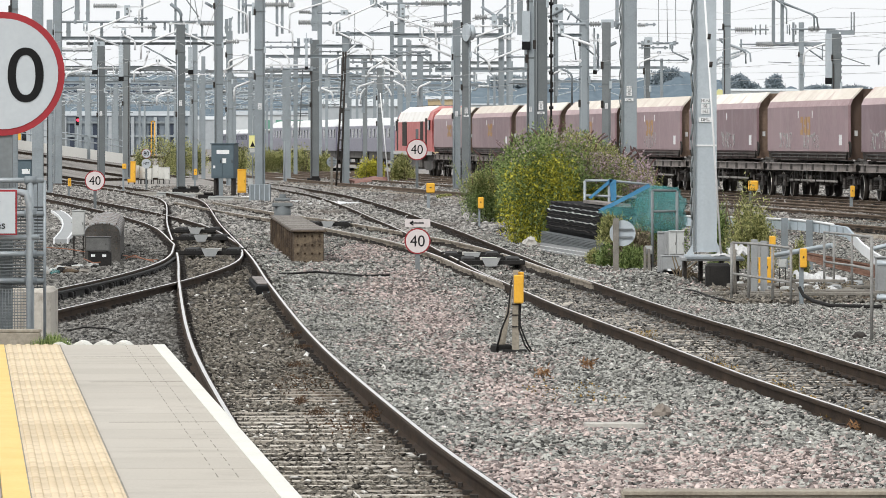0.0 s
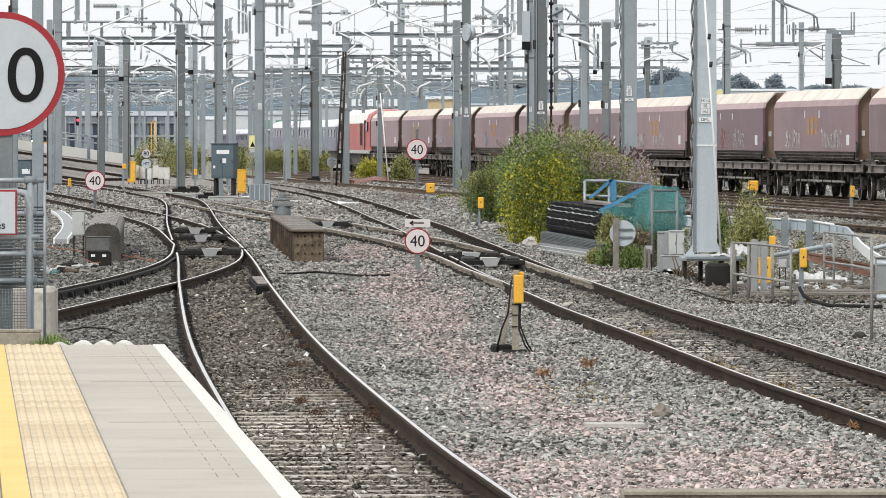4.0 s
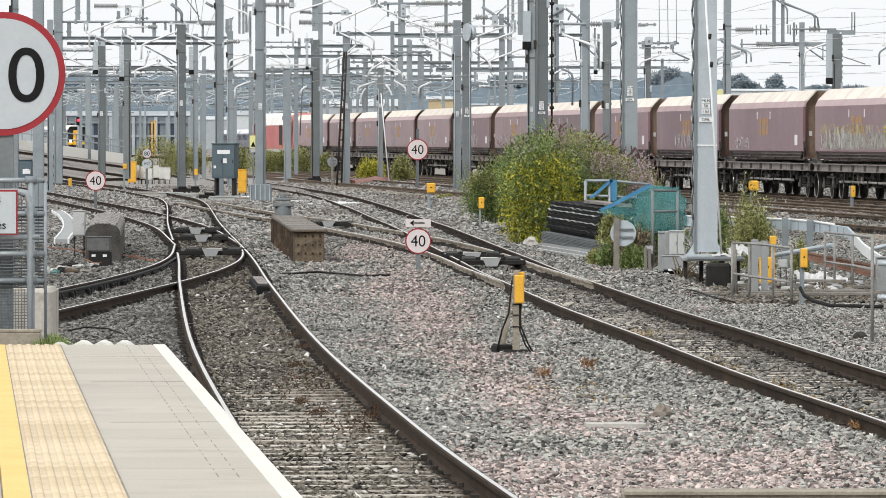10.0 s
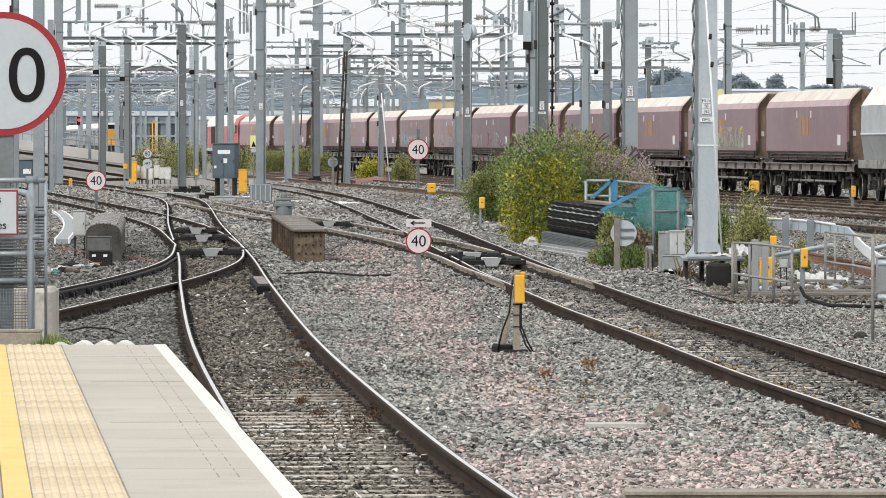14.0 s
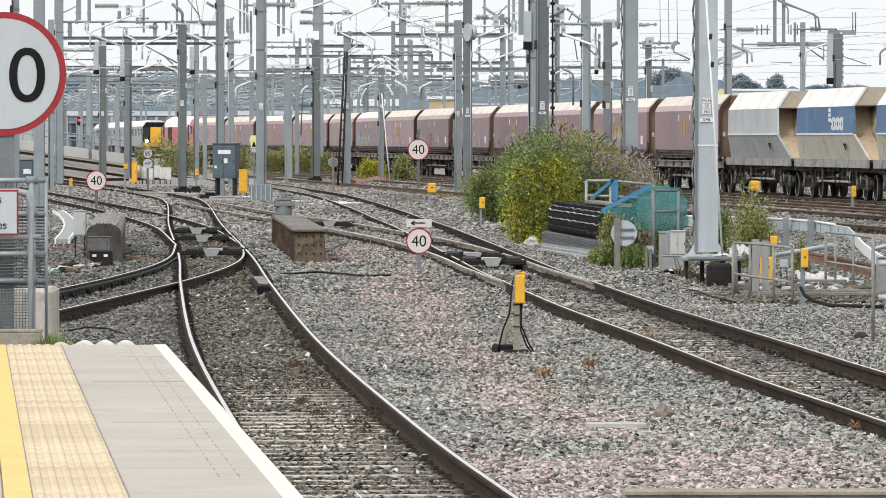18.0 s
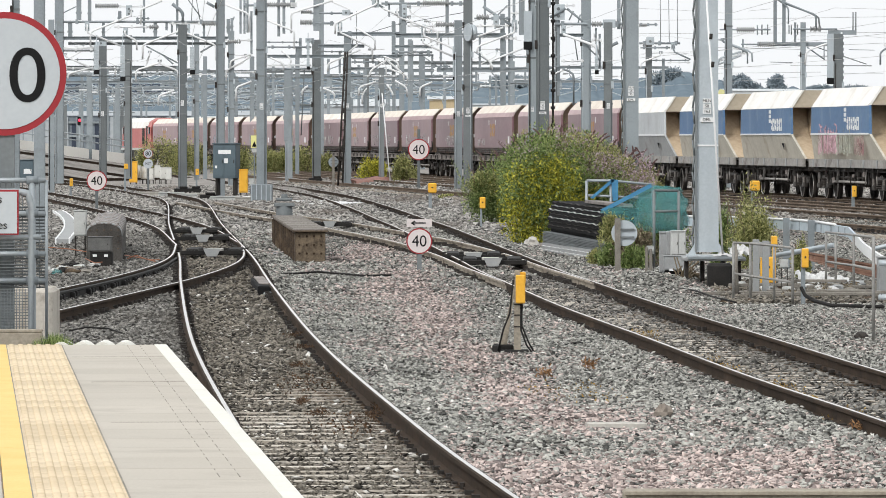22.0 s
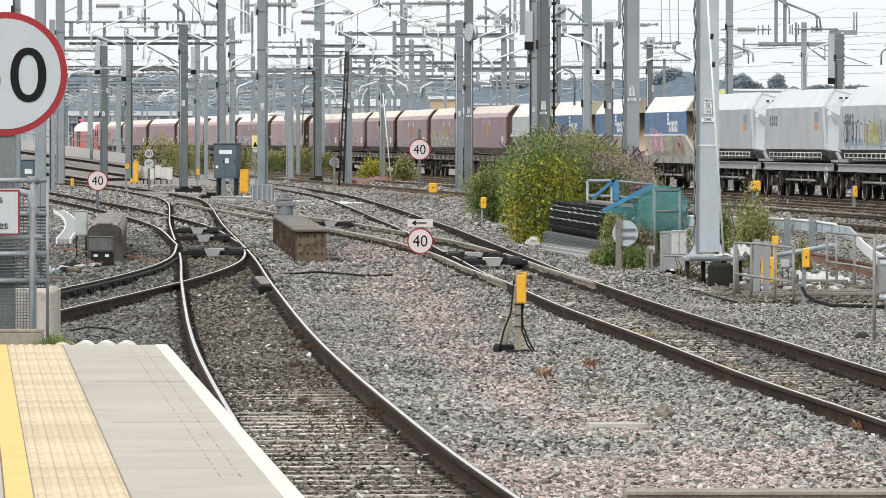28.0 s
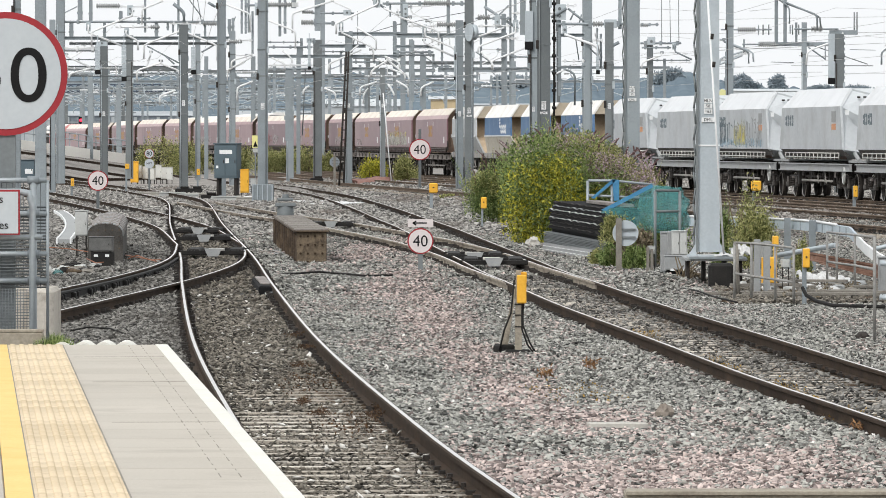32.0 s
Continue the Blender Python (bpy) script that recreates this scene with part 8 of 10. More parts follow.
bush("leafy green shrub beside the track", 3.808, 119, level(3.808, 119) - 0.03, 0.249, 0.199, 0.445 - level(3.808, 119), LEAF, 2200, 0.07, 39, "shrub")

# ---- the distance ----
def ridge(name, label, x0, x1, y, tops, rough, seed):
    """A wooded ridge whose outline follows the given heights, evenly spaced, with tree-like lumps."""
    bm = new_bm()
    n = 420
    rows = []
    for i in range(n + 1):
        f = i / n
        x = x0 + (x1 - x0) * f
        k = f * (len(tops) - 1)
        j = min(int(k), len(tops) - 2)
        h = tops[j] + (tops[j + 1] - tops[j]) * smooth(k - j)
        lump = abs(noise.noise((x * 0.045, seed, 0))) * 1.6 + abs(noise.noise((x * 0.16, seed, 4))) * 0.9 + noise.noise((x * 0.5, seed, 9)) * 0.25
        h += rough * lump
        rows.append([bm.verts.new(p) for p in ((x, y - 160, -0.5), (x + 3, y - 60 + 12 * noise.noise((x * 0.05, 1, seed)), h * 0.55), (x, y, h), (x, y + 120, h * 0.7), (x, y + 300, -0.5))])
    for a, b in zip(rows, rows[1:]):
        for k in range(4):
            bm.faces.new((a[k], b[k], b[k + 1], a[k + 1])).smooth = True
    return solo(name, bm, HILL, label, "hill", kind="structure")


ridge("backdrop_hill", "wooded hill on the skyline with haze in its colour", -330, -40, 2600, [29, 30, 29, 30, 30.5, 30, 29.5, 29, 29], 2.0, 2)
ridge("backdrop_hill", "wooded hill on the skyline with haze in its colour", -45, 330, 2500, [29, 28, 25, 26.5, 27, 28.5, 24.5, 22.5, 22.5, 23, 23, 23, 24, 24], 2.6, 5)


def shed(name, label, x0, x1, y, z0, z1, deep, wall, roof, pitch=1.0, doors=(), door_mat=None):
    """A far industrial building with a low pitched roof; doors: (from, to) shares of its width."""
    t = thing(name, label, "building", x0, y, z0)
    n = x1 - x0
    b = new_bm()
    box(b, n / 2, deep / 2, 0, n, deep, z1 - z0)
    part("wall", b, wall, t)
    b = new_bm()
    prism(b, [(-0.3, z1 - z0), (deep + 0.3, z1 - z0), (deep / 2, z1 - z0 + pitch)], -0.3, n + 0.3, "x")
    part("roof", b, roof, t)
    for a, c in doors:
        b = new_bm()
        box(b, n * (a + c) / 2, -0.03, 0.05, n * (c - a), 0.08, (z1 - z0) * 0.86)
        part("door", b, door_mat or FAR_BLUE, t)
    return t


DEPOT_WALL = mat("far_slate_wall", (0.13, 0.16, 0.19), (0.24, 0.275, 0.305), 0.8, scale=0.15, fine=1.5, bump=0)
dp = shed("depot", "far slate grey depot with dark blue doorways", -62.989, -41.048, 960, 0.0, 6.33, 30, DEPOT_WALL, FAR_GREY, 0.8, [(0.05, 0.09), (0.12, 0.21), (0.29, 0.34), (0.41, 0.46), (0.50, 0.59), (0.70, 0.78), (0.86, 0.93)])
for k in range(13):
    b = new_bm()
    box(b, 21.943 * k / 12, -0.25, 0, 0.5, 0.4, 6.33 - 0.2)
    part("pillar", b, FAR_GREY if k % 2 else GALV, dp)
for v in (0.45, 0.8):
    b = new_bm()
    box(b, 10.971, -0.2, 6.33 * v, 21.943, 0.3, 0.35)
    part("girder", b, GALV, dp)
yf = thing("depot_gantry", "tall yellow gantry standing at a depot doorway", "gantry", -34.2, 700, 0)
for sx in (-1, 1):
    b = new_bm()
    box(b, sx * 0.2, 0, -0.1, 0.14, 0.14, 4.666 + 0.1)
    part("upright", b, YELLOW, yf)
b = new_bm()
box(b, 0, 0, 4.532, 0.467, 0.14, 0.14)
part("crossbar", b, YELLOW, yf)
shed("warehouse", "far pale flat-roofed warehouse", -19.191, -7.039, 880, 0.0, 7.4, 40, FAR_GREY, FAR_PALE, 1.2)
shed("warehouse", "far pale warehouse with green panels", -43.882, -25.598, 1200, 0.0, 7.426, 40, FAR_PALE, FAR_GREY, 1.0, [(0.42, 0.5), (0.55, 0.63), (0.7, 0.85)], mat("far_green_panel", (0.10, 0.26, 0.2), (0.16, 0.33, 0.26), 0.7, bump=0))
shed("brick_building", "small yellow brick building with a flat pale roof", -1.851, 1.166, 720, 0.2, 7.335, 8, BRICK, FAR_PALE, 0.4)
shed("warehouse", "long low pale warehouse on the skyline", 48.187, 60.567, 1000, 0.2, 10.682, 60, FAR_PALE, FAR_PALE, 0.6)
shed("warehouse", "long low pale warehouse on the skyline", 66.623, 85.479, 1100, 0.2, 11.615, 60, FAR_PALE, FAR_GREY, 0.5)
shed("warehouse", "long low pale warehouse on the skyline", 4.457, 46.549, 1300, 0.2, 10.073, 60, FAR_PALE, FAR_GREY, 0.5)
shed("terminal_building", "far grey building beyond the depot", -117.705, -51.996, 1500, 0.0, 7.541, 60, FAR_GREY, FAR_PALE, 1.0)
t = bush("dark leafless tree clump beyond the wagons", 40.197, 700, 0.2, 2.533, 2.0, 9.396, STEM, 900, 0.5, 77, "tree")

# footbridge of dark lattice across the far tracks
fb = thing("footbridge", "dark lattice footbridge over the far tracks", "footbridge", -45.063, 700, 7.997)
n = -31.064 - -45.063
b = new_bm()
box(b, n / 2, 0, 0, n, 1.5, 0.15)
part("deck", b, FAR_BLUE, fb)
b = new_bm()
box(b, n / 2, -0.7, 0.85, n, 0.12, 0.12)
part("handrail", b, FAR_BLUE, fb)
for k in range(16):
    b = new_bm()
    rod(b, (n * k / 16, -0.7, 0.1), (n * (k + 1) / 16, -0.7, 0.9), 0.05, seg=4)
    rod(b, (n * k / 16, -0.7, 0.9), (n * (k + 1) / 16, -0.7, 0.1), 0.05, seg=4)
    part("lattice_brace", b, FAR_BLUE, fb)
for f in (0.02, 0.5, 0.98):
    b = new_bm()
    box(b, n * f, 0, -7.997, 0.4, 0.4, 7.997)
    part("pier", b, GALV_DARK, fb)

# concrete flyover ramp with its fence
ramp = thing("flyover_ramp", "pale concrete flyover parapet with a grey railing", "parapet", 0, 0, 0, kind="structure")
ra, rb = Vector((-30.62, 395, 0)), Vector((-22.932, 430, 0))
za, zb = (2.701, 2.099), (1.376, 0.64)
SEG = 12
for k in range(SEG):
    f0, f1 = k / SEG, (k + 1) / SEG
    p, q = ra.lerp(rb, f0), ra.lerp(rb, f1)
    b = new_bm()
    vs = []
    for pt, f in ((p, f0), (q, f1 - 0.002)):
        top, low = za[0] + (zb[0] - za[0]) * f, za[1] + (zb[1] - za[1]) * f
        vs.append([b.verts.new((pt.x, pt.y + dy, zz)) for dy, zz in ((0, top), (0, low), (0, -0.3), (0.4, -0.3), (0.4, top))])
    for j in range(5):
        b.faces.new((vs[0][j], vs[0][(j + 1) % 5], vs[1][(j + 1) % 5], vs[1][j]))
    b.faces.new(vs[0])
    b.faces.new(vs[1])
    bmesh.ops.recalc_face_normals(b, faces=b.faces[:])
    part("parapet_panel", b, PARAPET, ramp)
for f in [i / 16 for i in range(17)]:
    p = ra.lerp(rb, f)
    top = za[0] + (zb[0] - za[0]) * f
    b = new_bm()
    box(b, p.x, p.y + 0.2, top, 0.07, 0.07, 0.95)
    part("railing_post", b, GALV, ramp)
for h in (0.5, 0.93):
    b = new_bm()
    rod(b, (ra.x, ra.y + 0.2, za[0] + h), (rb.x, rb.y + 0.2, zb[0] + h), 0.04)
    part("railing_bar", b, GALV_PALE, ramp)


bed = new_bm()
rows = []
for k in range(25):
    f = -0.1 + 1.4 * k / 24
    p = ra + (rb - ra) * f
    e = za[1] + (zb[1] - za[1]) * f
    rows.append([bed.verts.new((p.x * (p.y - d) / p.y, p.y - d, max(-0.25, e - 0.028 * d))) for d in (0, 12, 24, 36, 48, 62, 80)])
for a, c in zip(rows, rows[1:]):
    for k in range(6):
        bed.faces.new((a[k], c[k], c[k + 1], a[k + 1]))
bmesh.ops.recalc_face_normals(bed, faces=bed.faces[:])
solo("ramp_bed", bed, FAR_BALLAST, "sloping ballast bed of the flyover tracks", "ground", kind="structure")


def on_ramp(d):
    """Heights of the rails d metres in front of the parapet."""
    def height(x, y):
        g = y + d
        f = (g - ra.y) / (rb.y - ra.y)
        return max(-0.02, za[1] + (zb[1] - za[1]) * f - 0.028 * d + 0.19)
    return height


for d in (14, 32, 50):
    pts = []
    for k in range(8):
        f = -0.05 + 1.3 * k / 7
        p = ra + (rb - ra) * f
        pts.append((p.x * (p.y - d) / p.y, p.y - d))
    track("rusty track on the sloping flyover bed", pts, z=on_ramp(d), head=DULL, far=False)

# bank added to lift the railcars' line to fit the camera's view, and the stabling tracks
bank = new_bm()
prev = None
for k in range(30):
    y = 400 + 27 * k
    x = -33.0 - 0.103 * (y - 643)
    row = [bank.verts.new((x + o, y, z)) for o, z in ((-4.5, -0.3), (-1.9, 0.52), (1.9, 0.52), (4.5, -0.3))]
    if prev:
        for j in range(3):
            bank.faces.new((prev[j], prev[j + 1], row[j + 1], row[j]))
    prev = row
solo("track_bank", bank, FAR_BALLAST, "ballast bank added to lift the far line for the view", "ground", kind="structure")
track("far track lifted on an added ballast bank", [(-33.0 - 0.103 * (y - 643), y) for y in (405, 600, 900, 1170)], z=0.715, head=DULL, far=False)
track("far stabling track", [(-14.2 - 0.114 * (y - 566), y) for y in (430, 560, 700)], z=0.465, head=DULL, far=False)
# red signal by the flyover
sg = thing("colour_light_signal", "black colour light signal showing red on a grey post", "signal", -34.451, 560, 0.1)
b = new_bm()
rod(b, (0, 0, 0), (0, 0, 3.786 - 0.1), 0.09)
part("post", b, GALV, sg)
b = new_bm()
box(b, 0, 0, 3.786 - 0.1, 0.42, 0.35, 0.8, 0, 0.05)
hd = part("signal_head", b, BLACK, sg)
b = new_bm()
rod(b, (0, -0.17, 4.266 - 0.1), (0, -0.26, 4.266 - 0.1), 0.13, seg=16)
part("lamp", b, RED_GLOW, hd)
g = thing("marker_board", "small yellow triangular marker board on a post", "sign", 12.084, 260, 0.25)
b = new_bm()
rod(b, (0, 0, 0), (0, 0, 4.13), 0.04)
part("post", b, GALV, g)
b = new_bm()
prism(b, [(-0.24, 4.1), (0.17, 4.1), (0.17, 4.33), (-0.02, 4.38)], -0.07, -0.04, "y")
part("board", b, mat("pale_yellow_board", (0.7, 0.68, 0.3), (0.8, 0.78, 0.4), 0.6, bump=0), g)


def far_tree(x, z, wide, tall):
    """A haze-tinted tree crown rising from the skyline ridge."""
    t = thing("skyline_tree", "rounded tree on the skyline ridge tinted for haze", "tree", x, 2490, z - 8, group="skyline trees")
    b = new_bm()
    rod(b, (0, 0, -6), (0, 0, 8), 0.5, 0.25)
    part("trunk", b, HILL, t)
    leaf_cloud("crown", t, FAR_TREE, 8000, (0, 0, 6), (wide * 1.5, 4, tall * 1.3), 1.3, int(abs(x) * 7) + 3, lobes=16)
    return t


for x, z, w, h in ((139.658, 25.896, 2.996, 4.149), (123.526, 27.278, 5.07, 4.149), (94.027, 28.2, 5.992, 4.61), (129.287, 25.436, 2.766, 2.305),
                   (155.79, 24.515, 5.07, 2.074), (171.922, 24.284, 5.992, 2.074), (27.885, 28.66, 6.914, 2.305)):
    far_tree(x, z, w, h)
b = bush("dark bare thicket beyond the wagons", 39.491, 690, 0.2, 2.234, 1.5, 9.493, mat("dark_twigs", (0.07, 0.065, 0.06), (0.17, 0.15, 0.14), 0.9, bump=0), 5000, 0.25, 81, "thicket")

# ---- signs ----
def speed_sign(label, x, y, z0, zc, dia, number, face=None, arrow=0.0, below="", post=0.06, top=None, squeeze=0.95, ring=0.1, spread=None):
    t = thing("speed_sign", label, "speed sign", x, y, z0)
    c = zc - z0
    b = new_bm()
    box(b, 0, 0.03, -0.1, post, 0.05, (top - z0 if top else c) + 0.1)
    part("post", b, GALV_DARK, t)
    b = new_bm()
    rod(b, (0, -0.012, c), (0, 0.0, c), dia / 2, seg=48)
    rim = part("red_rim", b, RED_RING, t)
    b = new_bm()
    rod(b, (0, -0.018, c), (0, -0.013, c), dia / 2 * (1 - ring), seg=48)
    part("face", b, face or SIGN_PINK, t)
    if spread:
        for ch, at in zip(number, spread):
            letters("numeral", ch, dia * 0.63, BLACK, t, at, -0.021, c - dia * 0.035, squeeze=squeeze, bold=dia * 0.001)
    else:
        letters("numerals", number, dia * 0.62, BLACK, t, 0.0, -0.021, c - dia * 0.02, squeeze=squeeze)
    if arrow:
        b = new_bm()
        box(b, 0, -0.01, arrow - z0 - dia * 0.15, dia * 0.98, 0.012, dia * 0.3, 0, 0)
        p = part("arrow_plate", b, face or SIGN_PINK, t, "pale plate with a black arrow")
        b = new_bm()
        a = arrow - z0
        box(b, 0.0, -0.02, a - dia * 0.02, dia * 0.5, 0.004, dia * 0.045)
        prism(b, [(-dia * 0.33, a), (-dia * 0.18, a + dia * 0.1), (-dia * 0.14, a + dia * 0.07), (-dia * 0.24, a), (-dia * 0.14, a - dia * 0.07), (-dia * 0.18, a - dia * 0.1)], -0.023, -0.019, "y")
        part("arrow", b, BLACK, p)
    if below:
        b = new_bm()
        rod(b, (0, -0.012, c - dia * 1.06), (0, 0, c - dia * 1.06), dia / 2, seg=32)
        p = part("lower_disc", b, SIGN_FACE, t, "white disc below")
        letters("lower_lettering", below, dia * 0.4, BLACK, p, 0, -0.016, c - dia * 1.06, squeeze=0.85)
    return t


speed_sign("small round white 40 speed sign with red rim and arrow plate", -0.496, 115.7, -0.2, 0.428, 0.507, "40", arrow=0.78, post=0.09)
speed_sign("round white 40 speed sign with thin red rim on a post", -1.183, 270, 0.086, 1.963, 0.977, "40", post=0.13, top=2.888)
speed_sign("round white 40 speed sign with red rim between tracks", -12.612, 215, -0.2, 0.926, 0.737, "40", post=0.11)
speed_sign("small round 80 speed sign with a second disc below", -14.349, 287, -0.1, 1.744, 0.465, "80", face=SIGN_FACE, below="HST", post=0.09)
speed_sign("large round 40 speed sign with thick red rim on platform post", -3.307, 44.6, -0.2, 2.897, 0.93, "40", face=SIGN_FACE, post=0.14, squeeze=1.04, ring=0.105, spread=(-0.174, 0.172))

# ---- platform end: railing, notice, mesh, kerb ----
rl = thing("platform_railing", "grey tubular railing with mesh panels at the platform end", "railing", -3.063, 44.0, PF - 0.05)
px = 44 / 10500.0


def rail_tube(name, pts, r, parent):
    b = new_bm()
    pipe(b, pts, r, 10)
    return part(name, b, RAIL_TUBE, parent)


zt, zm, zl, zn = 2.098 - PF + 0.05, 1.847 - PF + 0.05, 1.545 - PF + 0.05, 1.344 - PF + 0.05
rail_tube("post", [(-0.005, 0, -1.1), (-0.005, 0, 1.91 - PF + 0.05), (-0.02, 0, 1.973 - PF + 0.05), (-0.03, 0, 2.006 - PF + 0.05), (-0.09, 0, 2.015 - PF + 0.05), (-0.3, 0, 2.015 - PF + 0.05)], 0.026, rl)
rail_tube("post", [(0.075, 0.5, 0.0), (0.075, 0.5, zt)], 0.012, rl)
rail_tube("post", [(-0.03, 0.5, -1.1), (-0.03, 0.5, zt)], 0.026, rl)
for z, y in ((zt, 0.5), (zm, 0.5), (zl, 0.5), (zn, 0.5), (1.679 - PF + 0.05, 0.0)):
    rail_tube("rail", [(-0.45, y, z), (0.07, y, z)], 0.02, rl)
for z, x in ((zt, -0.03), (zm, -0.03), (zl, -0.03), (zn, -0.03)):
    b = new_bm()
    rod(b, (x - 0.045, 0.5, z), (x + 0.045, 0.5, z), 0.032, seg=10)
    part("clamp", b, GALV, rl)
b = new_bm()
for k in range(20, 46):
    rod(b, (-0.4, 0.53, -0.05 + 0.024 * k), (0.075, 0.53, -0.05 + 0.024 * k), 0.006, seg=4)
for k in range(12):
    rod(b, (-0.4 + 0.042 * k, 0.53, 0.42), (-0.4 + 0.042 * k, 0.53, zt), 0.003, seg=4)
tagged(part("wire_mesh", b, GALV_DARK, rl), kind="stuff")
b = new_bm()
for k in range(22):
    rod(b, (-0.3, 0.02, -0.02 + 0.021 * k), (0.0, 0.02, -0.02 + 0.021 * k), 0.003, seg=4)
for k in range(14):
    rod(b, (-0.3 + 0.023 * k, 0.02, -0.02), (-0.3 + 0.023 * k, 0.02, 0.43), 0.003, seg=4)
tagged(part("square_mesh", b, GALV_DARK, rl), kind="stuff")

nt = thing("notice_board", "white notice board with red border, words cut by the view", "notice", -3.445, 43.9, 1.698)
b = new_bm()
box(b, 0, 0, 0, 0.585, 0.01, 0.334, 0, 0.002)
part("red_border", b, RED_RING, nt)
b = new_bm()
box(b, 0, -0.008, 0.01, 0.56, 0.004, 0.309)
fc = part("face", b, SIGN_FACE, nt)
letters("lettering", "s", 0.085, BLACK, fc, 0.171, -0.013, 0.263, align="RIGHT")
letters("lettering", "es", 0.085, BLACK, fc, 0.209, -0.013, 0.071, align="RIGHT")
b = new_bm()
rod(b, (0.05, 0.06, -1.9), (0.05, 0.06, 0.3), 0.03)
part("post", b, GALV, nt)
b = new_bm()
box(b, -3.205, 46.3, -0.2, 0.344, 0.9, 1.25 + 0.2, 0, 0.03)
solo("concrete_block", b, BLOCK, "stained concrete end block beside the railing", "concrete block")
b = new_bm()
box(b, -3.174, 43.35, PF - 0.02, 0.463, 0.12, 0.099, 0, 0.008)
box(b, -3.174, 43.38, PF - 0.02 + 0.099, 0.463, 0.18, 0.021, 0, 0.004)
solo("kerb_board", b, TIMBER, "grey timber kerb board along the platform end", "board")
tuft = thing("grass_tuft", "green grass tuft growing at the platform end", "grass", -2.84, 43.1, PF - 0.04)
rng = random.Random(4)
b = new_bm()
for k in range(620):
    x0 = rng.gauss(0, 0.09)
    h = rng.uniform(0.04, 0.15) * (1 - min(0.7, abs(x0) * 3.5))
    vs = [b.verts.new(q) for q in ((x0 - 0.004, 0, 0), (x0 + 0.004, 0, 0), (x0 + rng.uniform(-0.05, 0.05), rng.uniform(-0.04, 0.04), h))]
    b.faces.new(vs)
tagged(part("grass", b, LEAF, tuft), kind="stuff")

# ---- boxes and posts along the tracks ----
def yellow_post(x, y, z0, zt, w, h, post=0.09, label="yellow trackside box on a short grey post"):
    t = thing("trackside_box", label, "trackside box", x, y, z0, group="yellow trackside boxes")
    b = new_bm()
    box(b, -w * 0.25, 0.06, -0.1, post, 0.06, zt - z0 + 0.1, 0, 0.008)
    part("post", b, GALV, t)
    b = new_bm()
    box(b, 0, 0, zt - z0 - h, w, 0.12, h, 0, min(w, h) * 0.12)
    p = part("box", b, YELLOW, t)
    b = new_bm()
    box(b, 0, -0.065, zt - z0 - h * 0.5, w * 0.2, 0.012, h * 0.1)
    part("latch", b, IRON, p)
    return t


yellow_post(1.11, 174, -0.2, 0.726, 0.17, 0.335, 0.06)
yellow_post(-0.459, 219, -0.2, 0.815, 0.32, 0.375, 0.12)
yellow_post(7.319, 140, 0.05, 1.44, 0.24, 0.24, 0.04)
yellow_post(12.29, 178, 0.2, 1.027, 0.13, 0.339, 0.1)
yellow_post(5.65, 93, -0.2, 0.699, 0.11, 0.301, 0.07)
yellow_post(5.402, 99, -0.2, 0.448, 0.2, 0.377, 0.1, "yellow locker beside grey tubes behind the railing")
yellow_post(-12.43, 298, -0.1, 0.953, 0.17, 0.32)
yellow_post(-16.492, 262, -0.1, 0.704, 0.14, 0.35)
yellow_post(-15.2, 283, -0.1, 1.268, 0.2, 0.25)

tp = thing("trackside_box", "yellow box on a braced concrete post with black cables", "trackside box", 0.845, 71.6, -0.19, group="yellow trackside boxes")
s = 71.6 / 10500
b = new_bm()
prism(b, [(-2 * s, 0.0), (11 * s, 0.0), (9 * s, 1.02), (0 * s, 1.02)], -0.06, 0.04, "y")
part("post", b, TIMBER, tp, "pale weathered post")
b = new_bm()
prism(b, [(-27 * s, 0.1), (-14 * s, 0.1), (-1 * s, 0.72), (-1 * s, 0.82)], 0.02, 0.1, "y")
part("brace", b, TIMBER, tp)
b = new_bm()
box(b, 10 * s, -0.06, 0.62, 17 * s, 0.16, 50 * s, 0, 0.012)
yb = part("box", b, YELLOW, tp)
b = new_bm()
box(b, 12 * s, 0.08, 0.86, 15 * s, 0.1, 20 * s, 0, 0.01)
part("rear_box", b, YELLOW, yb)
b = new_bm()
box(b, 0, 0, -0.1, 0.36, 0.3, 0.16, 0, 0.02)
box(b, -0.14, 0.1, -0.08, 0.2, 0.25, 0.2, 20, 0.02)
part("footing", b, GREASE, tp)
for pts in ([(0.07, -0.05, 0.62), (0.075, -0.06, 0.3), (0.14, -0.06, 0.12), (0.22, -0.06, 0.01)], [(0.09, -0.05, 0.62), (0.085, -0.06, 0.35), (0.17, -0.06, 0.14), (0.25, -0.06, 0.0)], [(-0.02, -0.07, 0.9), (-0.06, -0.07, 0.5), (-0.14, -0.06, 0.3), (-0.2, -0.05, 0.05)]):
    b = new_bm()
    pipe(b, pts, 0.012)
    part("cable", b, GREASE, tp)
for z in (0.33, 0.47, 0.6):
    b = new_bm()
    box(b, 5 * s, -0.01, z, 14 * s, 0.12, 0.015)
    part("strap", b, IRON, tp)


